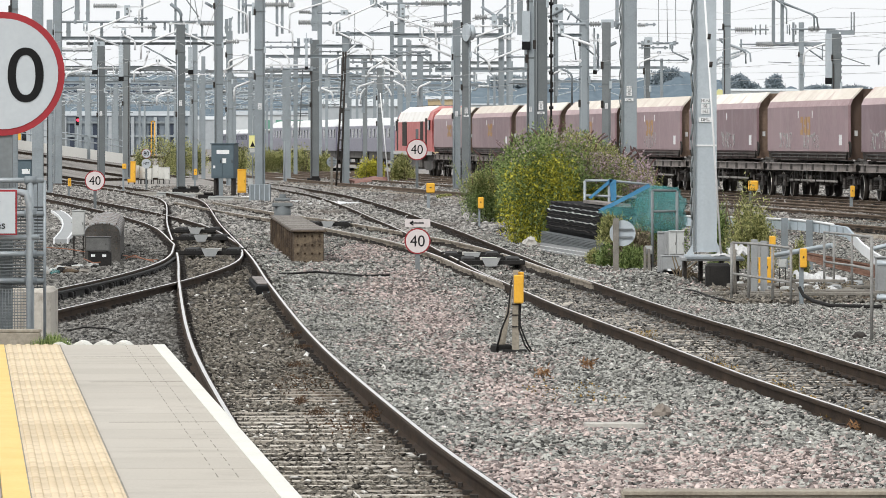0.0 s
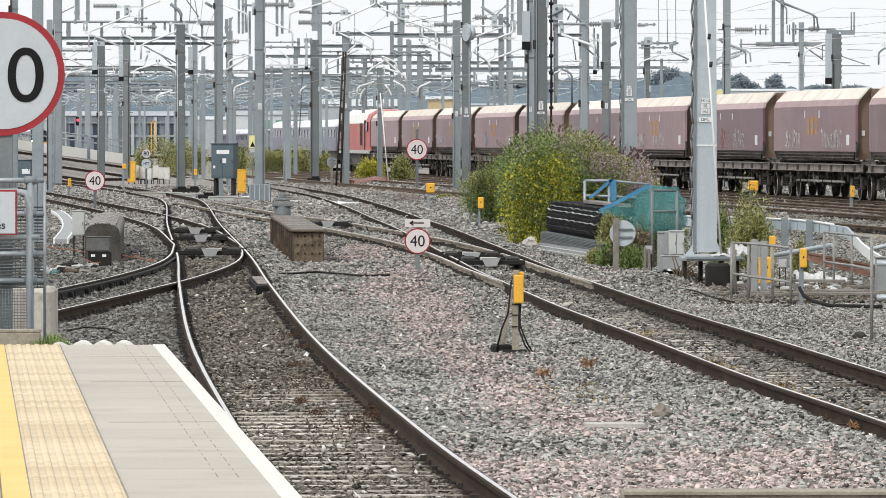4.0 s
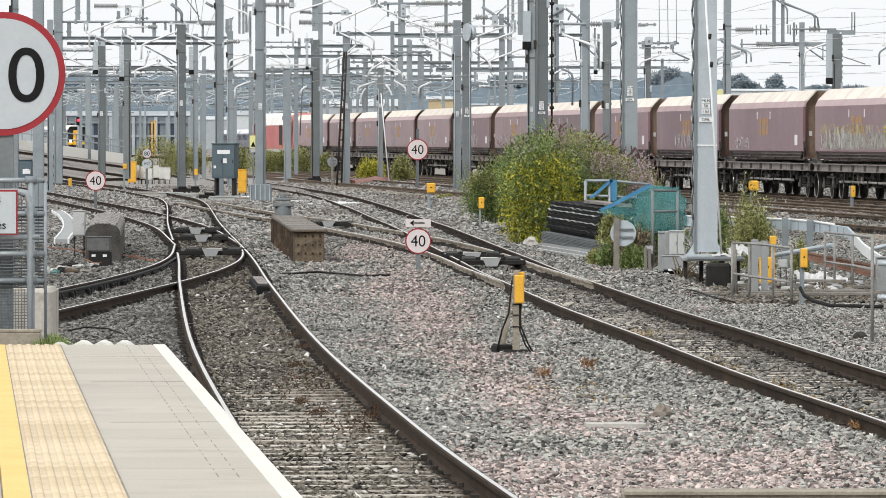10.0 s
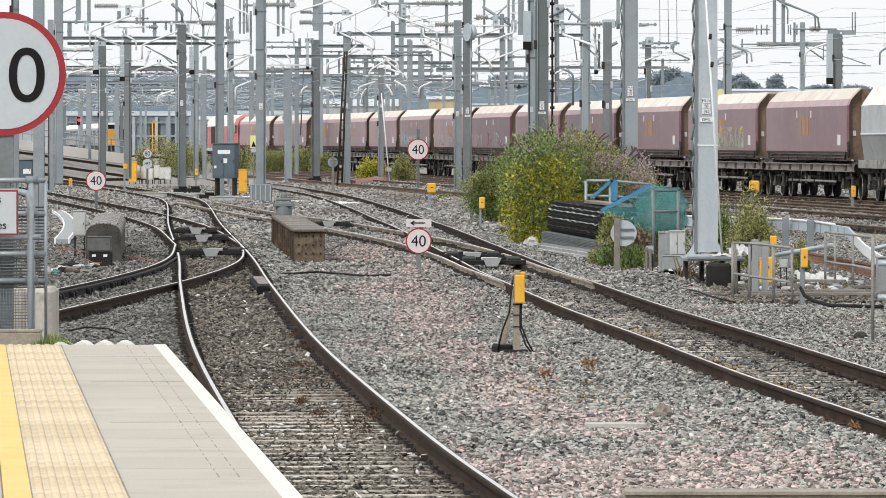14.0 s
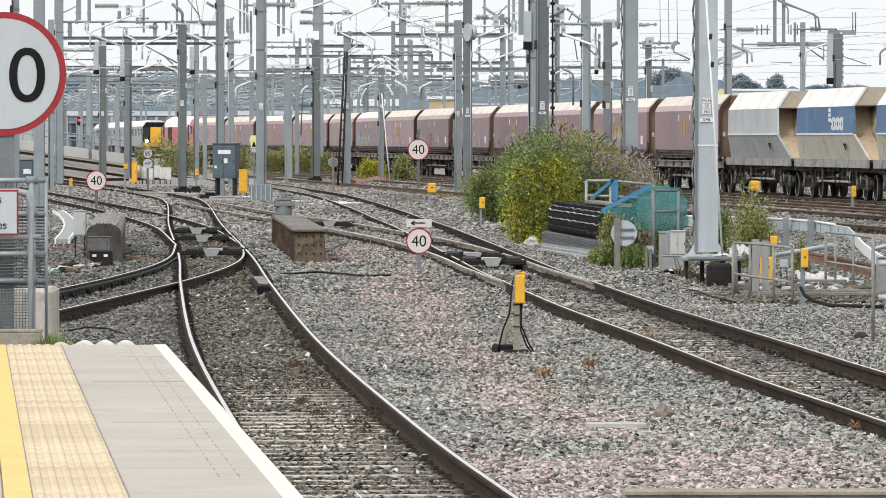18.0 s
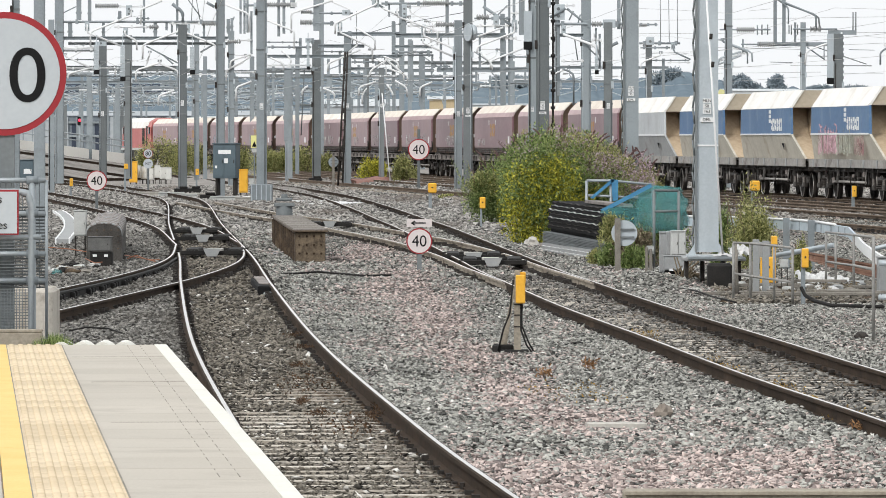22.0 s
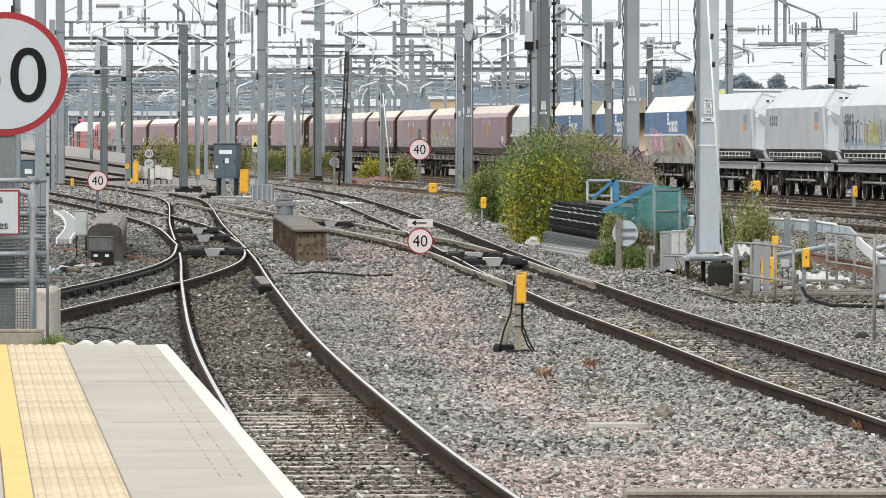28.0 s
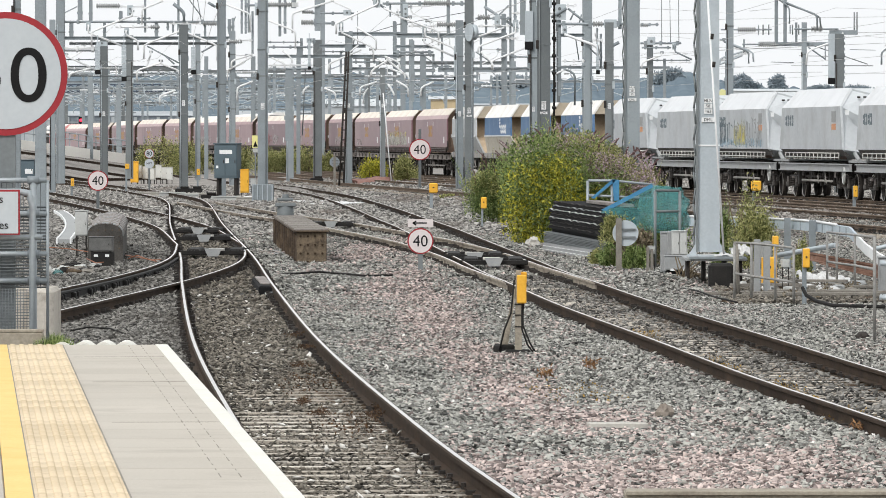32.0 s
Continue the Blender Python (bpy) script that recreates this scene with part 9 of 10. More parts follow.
def cabinet(label, x, y, z0, w, d, h, m, legs=0.0, doors=1, tags=(), turn=0.0, group="", name="equipment_cabinet"):
    """A lineside case with door leaves, lid, legs and small plates; tags: (x, z, w, h) shares."""
    t = thing(name, label, "cabinet", x, y, z0, turn, group)
    b = new_bm()
    box(b, 0, 0, legs, w, d, h, 0, min(w, h) * 0.02)
    part("body", b, m, t)
    b = new_bm()
    box(b, 0, -0.01, legs + h, w * 1.06, d * 1.08, h * 0.04, 0, 0.004)
    part("lid", b, m, t)
    for k in range(doors):
        b = new_bm()
        box(b, (k + 0.5) * w / doors - w / 2, -d / 2 - 0.012, legs + h * 0.05, w / doors * 0.93, 0.02, h * 0.9, 0, 0.005)
        dr = part("door", b, m, t)
        b = new_bm()
        box(b, (k + 0.5) * w / doors - w / 2 + w / doors * 0.34, -d / 2 - 0.03, legs + h * 0.45, w * 0.03, 0.02, h * 0.1)
        part("handle", b, IRON, dr)
    if legs:
        for sx in (-1, 1):
            b = new_bm()
            box(b, sx * w * 0.38, 0, -0.1, w * 0.08, d * 0.7, legs + 0.1)
            part("leg", b, IRON, t)
    for a, c, e, f in tags:
        b = new_bm()
        box(b, a * w, -d / 2 - 0.03, legs + c * h, e * w, 0.012, f * h)
        part("label_plate", b, WHITE, t)
    return t


cabinet("large blue-grey signalling cabinet with white labels on legs", -9.374, 255, 0.118, 1.02, 0.7, 1.457, CABINET, legs=0.631, doors=2, tags=((0.02, 0.72, 0.55, 0.12), (0.08, 0.45, 0.16, 0.14), (-0.36, 0.3, 0.1, 0.08)), turn=-14)
cabinet("tall yellow-orange locker beside the signalling cabinet", -8.543, 252, 0.144, 0.36, 0.4, 0.96, YELLOW, legs=0.02)
cabinet("small pale box on a post", -8.118, 250, 0.258, 0.214, 0.2, 0.333, PALE_BOX, legs=0.19)
cabinet("tall yellow-orange locker by a row of grey cases", -18.313, 349, -0.12, 0.465, 0.5, 1.197, YELLOW, legs=0.02)
for k in range(6):
    cabinet("pale grey lineside case in a row", -18.099 + k * 0.387 + 0.05 * math.sin(7 * k), 350 - 0.4 * k, -0.12, 0.327, 0.4, 0.7 * (1 + 0.1 * math.sin(3 * k)), CASE, legs=0.287 - 0.06 * (k % 3), turn=10 * math.sin(5 * k), group="row of grey lineside cases")
cabinet("dark blue-grey cabinet with a white label", -13.462, 190, -0.2, 0.615, 0.5, 0.615, CABINET, legs=1.334, tags=((0.2, 0.3, 0.4, 0.25),))
cabinet("pale grey cabinet beside the pale mast", 4.444, 113, -0.2, 0.28, 0.35, 0.452, PALE_BOX, legs=0.405, doors=2)
cabinet("tall narrow grey cabinet beside the pale mast", 4.212, 114, -0.2, 0.174, 0.3, 0.76, GREY_BOX, legs=0.05)
cabinet("grey junction box with white tags", 4.295, 110, -0.25, 0.482, 0.4, 0.262, GREY_BOX, legs=0.24, tags=((-0.2, -0.05, 0.18, 0.16), (0.3, -0.05, 0.18, 0.16)))
cabinet("small pale grey box on weathered posts", 4.021, 116, -0.2, 0.144, 0.2, 0.155, PALE_BOX, legs=0.368)
cabinet("pale grey locker on a post beside a ribbed drum", -7.985, 130, -0.2, 0.272, 0.3, 0.545, PALE_BOX, legs=0.495)
SOOTY = mat("sooty_grey_paint", (0.07, 0.07, 0.068), (0.15, 0.15, 0.143), 0.7, bump=0.05)
cabinet("dark grey box standing in front of the rounded girder", -7.03, 121, 0.12, 0.484, 0.35, 0.29, SOOTY, legs=0.01)
pl = thing("box_plinth", "black plinth with two white tags under the grey box", "plinth", -7.0, 121, -0.2)
b = new_bm()
box(b, 0, 0, 0, 0.46, 0.34, 0.315, 0, 0.015)
part("block", b, GREASE, pl)
for x in (-0.13, 0.1):
    b = new_bm()
    box(b, x, -0.178, 0.22, 0.08, 0.01, 0.05)
    part("tag", b, WHITE, pl)
cabinet("small grey box on a thin post among tubes", 5.666, 99, -0.2, 0.132, 0.15, 0.132, PALE_BOX, legs=0.471)

# warning board by the mast
wb = thing("warning_board", "white and yellow warning board with a black triangle", "sign", -8.216, 256, 0.157)
b = new_bm()
box(b, 0, 0, 0, 0.06, 0.05, 2.438)
part("post", b, GALV, wb)
b = new_bm()
box(b, 0, -0.04, 1.902, 0.293, 0.02, 0.536)
part("upper_plate", b, mat("lemon_yellow", (0.72, 0.68, 0.26), (0.8, 0.75, 0.32), 0.6, bump=0), wb)
b = new_bm()
box(b, 0, -0.04, 1.707, 0.219, 0.02, 0.171)
part("lower_plate", b, PALE_BOX, wb)
b = new_bm()
prism(b, [(-0.1, 1.95), (0.1, 1.95), (0, 2.194)], -0.056, -0.05, "y")
part("triangle", b, BLACK, wb)

# long rusted girder beside the track
gd = thing("steel_girder", "long rusted riveted steel box girder beside the track", "girder", -2.822, 124.5, -0.25, 2.8)
gw, gh = 0.64, 0.723
b = new_bm()
box(b, 0.0, -0.008, 0.01, gw * 0.97, 0.016, gh * 0.95)
part("end_plate", b, mat("tan_rusted_plate", (0.075, 0.055, 0.037), (0.21, 0.16, 0.105), 0.85, scale=4, fine=30, bump=0.4, spots=((0.05, 0.034, 0.022), 5, 0.5, 0.65)), gd, "tan rusted end plate")
b = new_bm()
box(b, 0, 11.5, 0, gw, 23, gh, 0, 0.01)
part("web", b, RUSTPLATE, gd)
b = new_bm()
box(b, 0, 11.45, gh, gw + 0.1, 23.1, 0.03)
part("top_flange", b, RUSTPLATE, gd)
for k in range(22):
    b = new_bm()
    box(b, 0.01 * math.sin(9 * k), 0.3 + 1.04 * k, gh + 0.03, gw + 0.06, 0.62, 0.03, 2 * math.sin(5 * k))
    part("cover_strip", b, BOARD if k % 3 else SOLEBAR, gd)
for k in range(12):
    b = new_bm()
    box(b, -gw / 2 - 0.02, 0.6 + 1.95 * k, 0.02, 0.05, 0.12, gh - 0.04)
    part("stiffener", b, RUSTPLATE, gd)
for i in range(4):
    for j in range(4):
        b = new_bm()
        rod(b, ((i - 1.5) * gw * 0.24, -0.04, gh * (0.12 + 0.25 * j)), ((i - 1.5) * gw * 0.24, 0.0, gh * (0.12 + 0.25 * j)), 0.024, seg=8)
        part("rivet", b, RUST, gd)
for k in range(9):
    b = new_bm()
    box(b, -gw / 2 - 0.33, 0.5 + 1.7 * k, 0.05 + 0.02 * (k % 2), 0.5, 1.3, 0.035, 0, 0.0)
    part("kerb_plate", b, GREY_BOX, gd)


def disc_signal(label, x, y, z0, zc, r, post_x, m):
    t = thing("disc_sign", label, "disc sign", x, y, z0)
    c = zc - z0
    b = new_bm()
    box(b, post_x, -0.02, -0.15, r * 0.45, 0.05, c + r * 1.15 + 0.15)
    part("post", b, BOARD, t)
    b = new_bm()
    rod(b, (0, 0.02, c), (0, 0.04, c), r, seg=36)
    d = part("disc", b, m, t)
    for z in (-0.3, 0.3):
        b = new_bm()
        box(b, r * 0.12, -0.005, c + z * r - 0.02, r * 1.3, 0.03, 0.035)
        part("clamp_bar", b, GALV_DARK, d)
    return t


disc_signal("grey back of a round disc sign on a post", 3.543, 117, -0.2, 0.562, 0.256, -0.134, GALV_PALE)
disc_signal("grey back of a small disc sign", -5.441, 290, 0.1, 1.323, 0.249, 0.0, GALV)
gs = thing("ground_signal", "grey domed ground signal behind the girder", "ground signal", -4.111, 152, -0.2)
b = new_bm()
rod(b, (0, 0, 0), (0, 0, 0.35), 0.2, seg=16)
rod(b, (0, 0, 0.35), (0, 0, 0.75 + 0.2), 0.24, 0.2, 20)
part("housing", b, GALV_DARK, gs)
b = new_bm()
box(b, 0, -0.05, 0.692 + 0.2, 0.521, 0.3, 0.1, 0, 0.02)
box(b, 0, -0.05, 0.837 + 0.2, 0.405, 0.3, 0.08, 0, 0.02)
part("visor", b, GALV_DARK, gs)
b = new_bm()
rod(b, (0, 0, 0.837 + 0.2), (0, 0, 1.011 + 0.2), 0.11, 0.08, 10)
part("cap", b, GALV_DARK, gs)

# ribbed drum, hose and litter at the left
dm = thing("steel_girder", "grimy riveted steel girder with a rounded top", "girder", -7.178, 125, -0.2, 2.8)
dw, dh = 0.369, 1.071
b = new_bm()
VAULT = [(dw * math.cos(math.pi * (1 - k / 12)), dh * (0.53 + 0.25 * math.sin(math.pi * k / 12) ** 0.6)) for k in range(13)]
prism(b, [(-dw, 0)] + VAULT + [(dw, 0)], -0.3, 17.5, "y")
part("web", b, mat("grimy_grey_steel", (0.022, 0.02, 0.018), (0.10, 0.092, 0.082), 0.85, scale=3, fine=30, bump=0.3), dm)
for i in range(5):
    for k in range(5):
        b = new_bm()
        rod(b, (dw * (-0.8 + 0.4 * i), -0.33, dh * (0.3 + 0.12 * k)), (dw * (-0.8 + 0.4 * i), -0.3, dh * (0.3 + 0.12 * k)), 0.016, seg=8)
        part("rivet", b, RUSTPLATE, dm)
for k in range(22):
    b = new_bm()
    pipe(b, [(x, 0.0 + 0.8 * k, z + 0.012) for x, z in VAULT], 0.028, 5)
    part("cover_strap", b, SOLEBAR if k % 3 else GREY_BOX, dm)
for k in (3, 5, 7, 9):
    b = new_bm()
    box(b, VAULT[k][0], 8.6, VAULT[k][1], 0.05, 17.6, 0.035)
    part("cover_bar", b, SOLEBAR, dm)


trough_way = curve_points([(-13.5, 207), (-12.39, 193.6), (-11.18, 177), (-10.28, 162.5), (-9.67, 150.8), (-9.46, 146.8)], 2.0)
tw = thing("cable_trough", "pale grey cable trough with white edges curving over the ballast", "cable trough")
for name, off, wide, high, m in (("lid", 0.0, 0.30, 0.13, GREY_BOX), ("edge", -0.17, 0.04, 0.15, WHITE), ("edge", 0.17, 0.04, 0.15, WHITE)):
    b = new_bm()
    prev = None
    for p in trough_way:
        g = level(p.x, p.y)
        row = [b.verts.new((p.x + off + dx, p.y, g + dz)) for dx, dz in ((-wide / 2, -0.05), (-wide / 2, high), (wide / 2, high), (wide / 2, -0.05))]
        if prev:
            for k in range(4):
                b.faces.new((prev[k], prev[(k + 1) % 4], row[(k + 1) % 4], row[k]))
        else:
            b.faces.new(row)
        prev = row
    b.faces.new(prev[::-1])
    bmesh.ops.recalc_face_normals(b, faces=b.faces[:])
    part(name, b, m, tw)

# ---- right side: works area round the pale mast ----
b = new_bm()
box(b, 4.73, 102, -0.25, 0.437, 0.45, 0.282 + 0.25, 0, 0.05)
solo("foundation_block", b, GREASE, "black painted foundation block under the pale mast", "foundation")
sp = thing("mast_platform", "grey steel staging round the mast foot on legs", "staging", 4.716, 104.2, 0)
b = new_bm()
box(b, 0, 0, 0.288, 1.085, 1.5, 0.059, 0, 0.01)
part("deck", b, GREY_BOX, sp)
b = new_bm()
box(b, 0.02, -0.77, 0.328, 0.987, 0.03, 0.039)
part("edge_strip", b, GALV, sp)
for sx in (-0.9, -0.35, 0.35, 0.9):
    b = new_bm()
    box(b, sx * 0.513, 0.3, -0.25, 0.06, 0.5, 0.288 + 0.25)
    part("leg", b, IRON, sp)
b = new_bm()
box(b, 0.1, -0.2, 0.348, 0.691, 0.5, 0.05, 4, 0.01)
part("channel", b, PALE_BOX, sp, "pale cable channel on the deck")
ft = thing("bolted_base", "pale steel base plate with gussets under the mast", "base plate", 4.586, 104, 0.35)
b = new_bm()
box(b, 0, 0, 0, 0.693, 0.7, 0.04)
part("base_plate", b, GALV_PALE, ft)
for sx in (-1, 1):
    b = new_bm()
    prism(b, [(sx * 0.198, 0.04), (sx * 0.337, 0.04), (sx * 0.208, 0.25)], -0.25, -0.22, "y")
    part("gusset", b, GALV_PALE, ft)
st = thing("mast_stay", "thin white stay rod running down the mast", "stay rod", 4.643, 102, 0)
b = new_bm()
rod(b, (4.497 - 4.643, 0, 4.856), (4.779 - 4.643, 0, 0.438), 0.018)
part("rod", b, WHITE, st)
for v in (0, 1):
    b = new_bm()
    rod(b, (-0.075 + 0.03 * v, -0.01, 4.128 - v * 0.48), (-0.065 + 0.03 * v, -0.01, 4.225 - v * 0.48), 0.03)
    part("turnbuckle", b, IRON, st)


def railing(label, feet, tops, mids, m=None, r=0.022):
    """Posts from feet to tops with a top rail and a middle rail."""
    t = thing("handrail", label, "handrail")
    for a, c in zip(feet, tops):
        b = new_bm()
        rod(b, a, c, r)
        part("post", b, m or HANDRAIL, t)
    for line in (tops, mids):
        b = new_bm()
        pipe(b, line, r)
        part("rail", b, m or HANDRAIL, t)
    return t


railing("grey tubular handrail beside the works area", [(4.623, 95, -0.2), (4.894, 95, -0.2), (5.219, 94, -0.2), (5.456, 93, -0.2)],
        [(4.623, 95, 0.757), (4.894, 95, 0.744), (5.219, 94, 0.726), (5.456, 93, 0.706)],
        [(4.623, 95, 0.265), (4.894, 95, 0.219), (5.219, 94, 0.189), (5.456, 93, 0.168)])
railing("grey tubular handrail leading towards the track", [(6.685, 104, -0.2), (6.788, 103, -0.2), (6.964, 101, -0.2), (5.493, 76, -0.19)],
        [(6.685, 104, 0.786), (6.788, 103, 0.782), (6.964, 101, 0.784), (5.493, 76, 1.155)],
        [(6.685, 104, 0.27), (6.788, 103, 0.261), (6.964, 101, 0.264), (5.493, 76, 0.742)])
railing("grey handrail frame over the netting", [(3.323, 139, -0.2), (3.892, 139, -0.2), (4.868, 139, -0.2)],
        [(3.323, 139, 1.447), (3.892, 139, 1.447), (4.868, 139, 1.354)],
        [(3.323, 139, 1.103), (3.892, 139, 1.08), (4.868, 139, 1.03)], RAIL_TUBE, 0.034)
railing("bent tube frame under the teal netting", [(4.24, 120.2, -0.2), (4.74, 120.2, -0.2)], [(4.24, 120.2, 1.38), (4.74, 120.2, 1.37)],
        [(4.24, 120.2, 0.95), (4.74, 120.2, 0.96)], GALV_DARK, 0.03)


def drape(label, m, ridge, y, foot, folds, seed):
    """A net hung over a ridge of (x, z) points and falling to the foot heights in front, with folds."""
    b = new_bm()
    prev = None
    n = 40
    for i in range(n + 1):
        f = i / n * (len(ridge) - 1)
        j = min(int(f), len(ridge) - 2)
        x = ridge[j][0] + (ridge[j + 1][0] - ridge[j][0]) * (f - j)
        zt = ridge[j][1] + (ridge[j + 1][1] - ridge[j][1]) * (f - j)
        zf = foot[j] + (foot[j + 1] - foot[j]) * (f - j)
        col = []
        for k in range(9):
            g = k / 8
            wv = folds * g * (math.sin(i * 0.9 + seed) + 0.6 * math.sin(i * 0.37 + 2 * g))
            col.append(b.verts.new((x + 0.03 * math.sin(k + i * 0.5), y - 0.75 * g ** 0.7 - wv, zt + (zf - zt) * g + 0.015 * math.sin(i * 1.3 + k))))
        if prev:
            for k in range(8):
                b.faces.new((prev[k], col[k], col[k + 1], prev[k + 1])).smooth = True
        prev = col
    return solo("netting", b, m, label, "netting")


drape("teal safety netting draped over a tube frame", NET, [(3.18, 0.97), (3.64, 1.21), (4.2, 1.48), (4.79, 1.43), (4.96, 1.18)], 121.2, [0.90, 0.70, 0.52, 0.52, 0.68], 0.03, 1)
drape("teal safety netting hanging behind the frame", NET, [(3.95, 1.36), (4.252, 1.471), (4.85, 1.40), (4.97, 1.17)], 122.2, [0.72, 0.60, 0.50, 0.68], 0.04, 4)
for y, pts in ((138.93, [(3.40, 1.045), (3.90, 1.482), (3.98, 1.448), (3.468, 1.02)]),
               (138.93, [(3.895, 1.482), (4.06, 1.465), (4.06, 0.99), (3.936, 0.966)]),
               (120.9, [(3.16, 0.975), (4.19, 1.51), (4.23, 1.44), (3.26, 0.94)])):
    b = new_bm()
    prism(b, pts, y, y + 0.03, "y")
    solo("plastic_sheet", b, NET_BLUE, "strip of blue plastic sheet tied along the netting" if y < 130 else "strip of blue plastic sheet tied to the tube frame", "sheet")
STACK_A, STACK_B = Vector((2.274, 138, -0.2)), Vector((3.267, 128, -0.2))
STACK_SIDE = Vector((0.99, 0.1, 0))


def stack_slab(z0, z1, out, wide, skew=0.0, wave=0.0, f0=0.0, f1=1.0):
    """A long slab laid along the stack between two heights."""
    b = new_bm()
    rows = []
    n = 24 if wave else 1
    for k in range(n + 1):
        f = f0 + (f1 - f0) * k / n
        p = STACK_A.lerp(STACK_B, f) + STACK_SIDE * out
        dz = wave * (0.6 * math.sin(k * 2.1 + z0 * 40) + 0.4 * math.sin(k * 4.7 + z0 * 97)) - skew * f
        rows.append([b.verts.new(p + o) for o in (Vector((0, -0.02, z0 + dz)), Vector((0, -0.02, z1 + dz)), STACK_SIDE * wide + Vector((0, 0, z1 + dz)), STACK_SIDE * wide + Vector((0, 0, z0 + dz)))])
    for ra_, rb_ in zip(rows, rows[1:]):
        for k in range(4):
            b.faces.new((ra_[k], ra_[(k + 1) % 4], rb_[(k + 1) % 4], rb_[k]))
    b.faces.new(rows[0])
    b.faces.new(rows[-1])
    bmesh.ops.recalc_face_normals(b, faces=b.faces[:])
    return b


cs = thing("sheet_stack", "stack of grey corrugated sheets on a pale perforated panel", "sheet stack")
part("perforated_panel", stack_slab(0.0, 0.215, -0.02, 0.6), SILVER_LOW, cs, "pale grey dotted panel")
for k in range(8):
    part("corrugated_sheet", stack_slab(0.22 + 0.033 * k, 0.243 + 0.033 * k, 0.012 * (k % 2), 0.62, 0.06), GALV_DARK, cs)
b = new_bm()
for i in range(40):
    for j in range(2):
        p = STACK_A.lerp(STACK_B, (i + 0.5 * j + 0.3) / 41)
        box(b, p.x - 0.03, p.y - 0.03, -0.2 + 0.06 + 0.08 * j, 0.02, 0.03, 0.02)
tagged(part("perforations", b, WHITE, cs), kind="stuff")
sk = thing("mesh_stack", "stack of black rolled mesh beside the bush", "mesh stack")
part("crate", stack_slab(0.0, 0.55, 0.2, 0.8), BLACK, sk)
part("trough", stack_slab(1.2, 1.26, 0.5, 0.3, 0.05, 0.0, 0.4, 1.0), SOLEBAR, sk, "dusty trough laid on top")
for k in range(7):
    part("mesh_roll", stack_slab(0.56 + 0.09 * k, 0.637 + 0.09 * k, 0.12 + 0.03 * (k % 2) + 0.012 * max(0, k - 3) ** 2, 0.7, 0.06, 0.013), BLACK, sk)
    # the pale ones of these thin slabs are painted glints on the black rolls
    part("mesh_edge", stack_slab(0.628 + 0.09 * k, 0.64 + 0.09 * k, 0.10 + 0.03 * (k % 2) + 0.012 * max(0, k - 3) ** 2, 0.05, 0.06, 0.02, 0.03, 0.95), PALE_BOX if k in (2, 4) else GREY_BOX if k == 5 else IRON, sk)
b = new_bm()
rod(b, STACK_A.lerp(STACK_B, 0.98) + Vector((0.6, -0.3, 0)), STACK_A.lerp(STACK_B, 0.98) + Vector((0.6, -0.3, 0.95)), 0.03)
part("stake", b, GALV_DARK, sk)

pr = thing("walkway_parapet", "white curving walkway parapet on short posts", "parapet")
band = [(5.054, 124, 0.70), (5.927, 123, 0.70), (6.522, 121, 0.695), (6.981, 119, 0.697), (7.309, 117, 0.685), (7.568, 115, 0.655), (7.673, 113, 0.646),
        (7.605, 110, 0.546), (7.551, 107, 0.433), (7.567, 104, 0.32), (7.654, 102, 0.224)]
for p, q in zip(band, band[1:]):
    b = new_bm()
    h = 0.095
    vs = []
    for c in (p, q):
        vs.append([b.verts.new((c[0] + dx, c[1] + dy, c[2] + dz)) for dx, dy, dz in ((0, -0.05, h), (0, -0.05, -h), (0.06, 0.25, -h), (0.06, 0.25, h))])
    for k in range(4):
        b.faces.new((vs[0][k], vs[0][(k + 1) % 4], vs[1][(k + 1) % 4], vs[1][k]))
    b.faces.new(vs[0])
    b.faces.new(vs[1])
    bmesh.ops.recalc_face_normals(b, faces=b.faces[:])
    part("parapet_panel", b, PARAPET_BLUE if p[1] > 112 else WHITE, pr)
for p, q in zip(band[:5], band[1:6]):
    b = new_bm()
    pipe(b, [(p[0], p[1] - 0.03, p[2] + 0.105), (q[0], q[1] - 0.03, q[2] + 0.105)], 0.028, 6)
    part("capping", b, WHITE, pr, "white capping tube")
for p, q in zip(band[:6], band[1:7]):
    for f in (0.3, 0.8):
        c = Vector(p).lerp(Vector(q), f)
        b = new_bm()
        box(b, c.x, c.y - 0.06, c.z - 0.09, 0.035, 0.03, 0.17)
        part("stiffener_rib", b, GALV, pr)
for x, y, z in ((6.418, 121, 0.833), (6.845, 119, 0.836), (7.22, 117, 0.818)):
    b = new_bm()
    box(b, x, y - 0.1, -0.2, 0.13, 0.08, z + 0.2)
    part("post", b, GALV, pr)


def lump(name, label, x, y, z, rx, ry, rz_, m, seed, cat):
    b = new_bm()
    bmesh.ops.create_icosphere(b, subdivisions=2, radius=1.0)
    for v in b.verts:
        k = 1 + 0.5 * noise.noise(v.co * 1.3 + Vector((seed, 0, 0))) + 0.35 * noise.noise(v.co * 3.1 + Vector((0, seed, 0)))
        v.co = Vector((v.co.x * rx * k, v.co.y * ry * k, v.co.z * rz_ * k))
    return solo(name, b, m, label, cat, x, y, z)


lump("rock", "brownish angular rock lying on the ballast", 2.022, 55, -0.12, 0.079, 0.08, 0.084, mat("brown_rock", (0.17, 0.145, 0.12), (0.30, 0.26, 0.22), 0.9, bump=0.3), 2, "rock")
lump("rock", "dark rounded rock on the ballast", 5.404, 77, -0.14, 0.081, 0.08, 0.051, IRON, 5, "rock")
lump("rock", "pale boulder beside the bush", 2.155, 146, -0.12, 0.167, 0.15, 0.125, CONCRETE, 7, "rock")


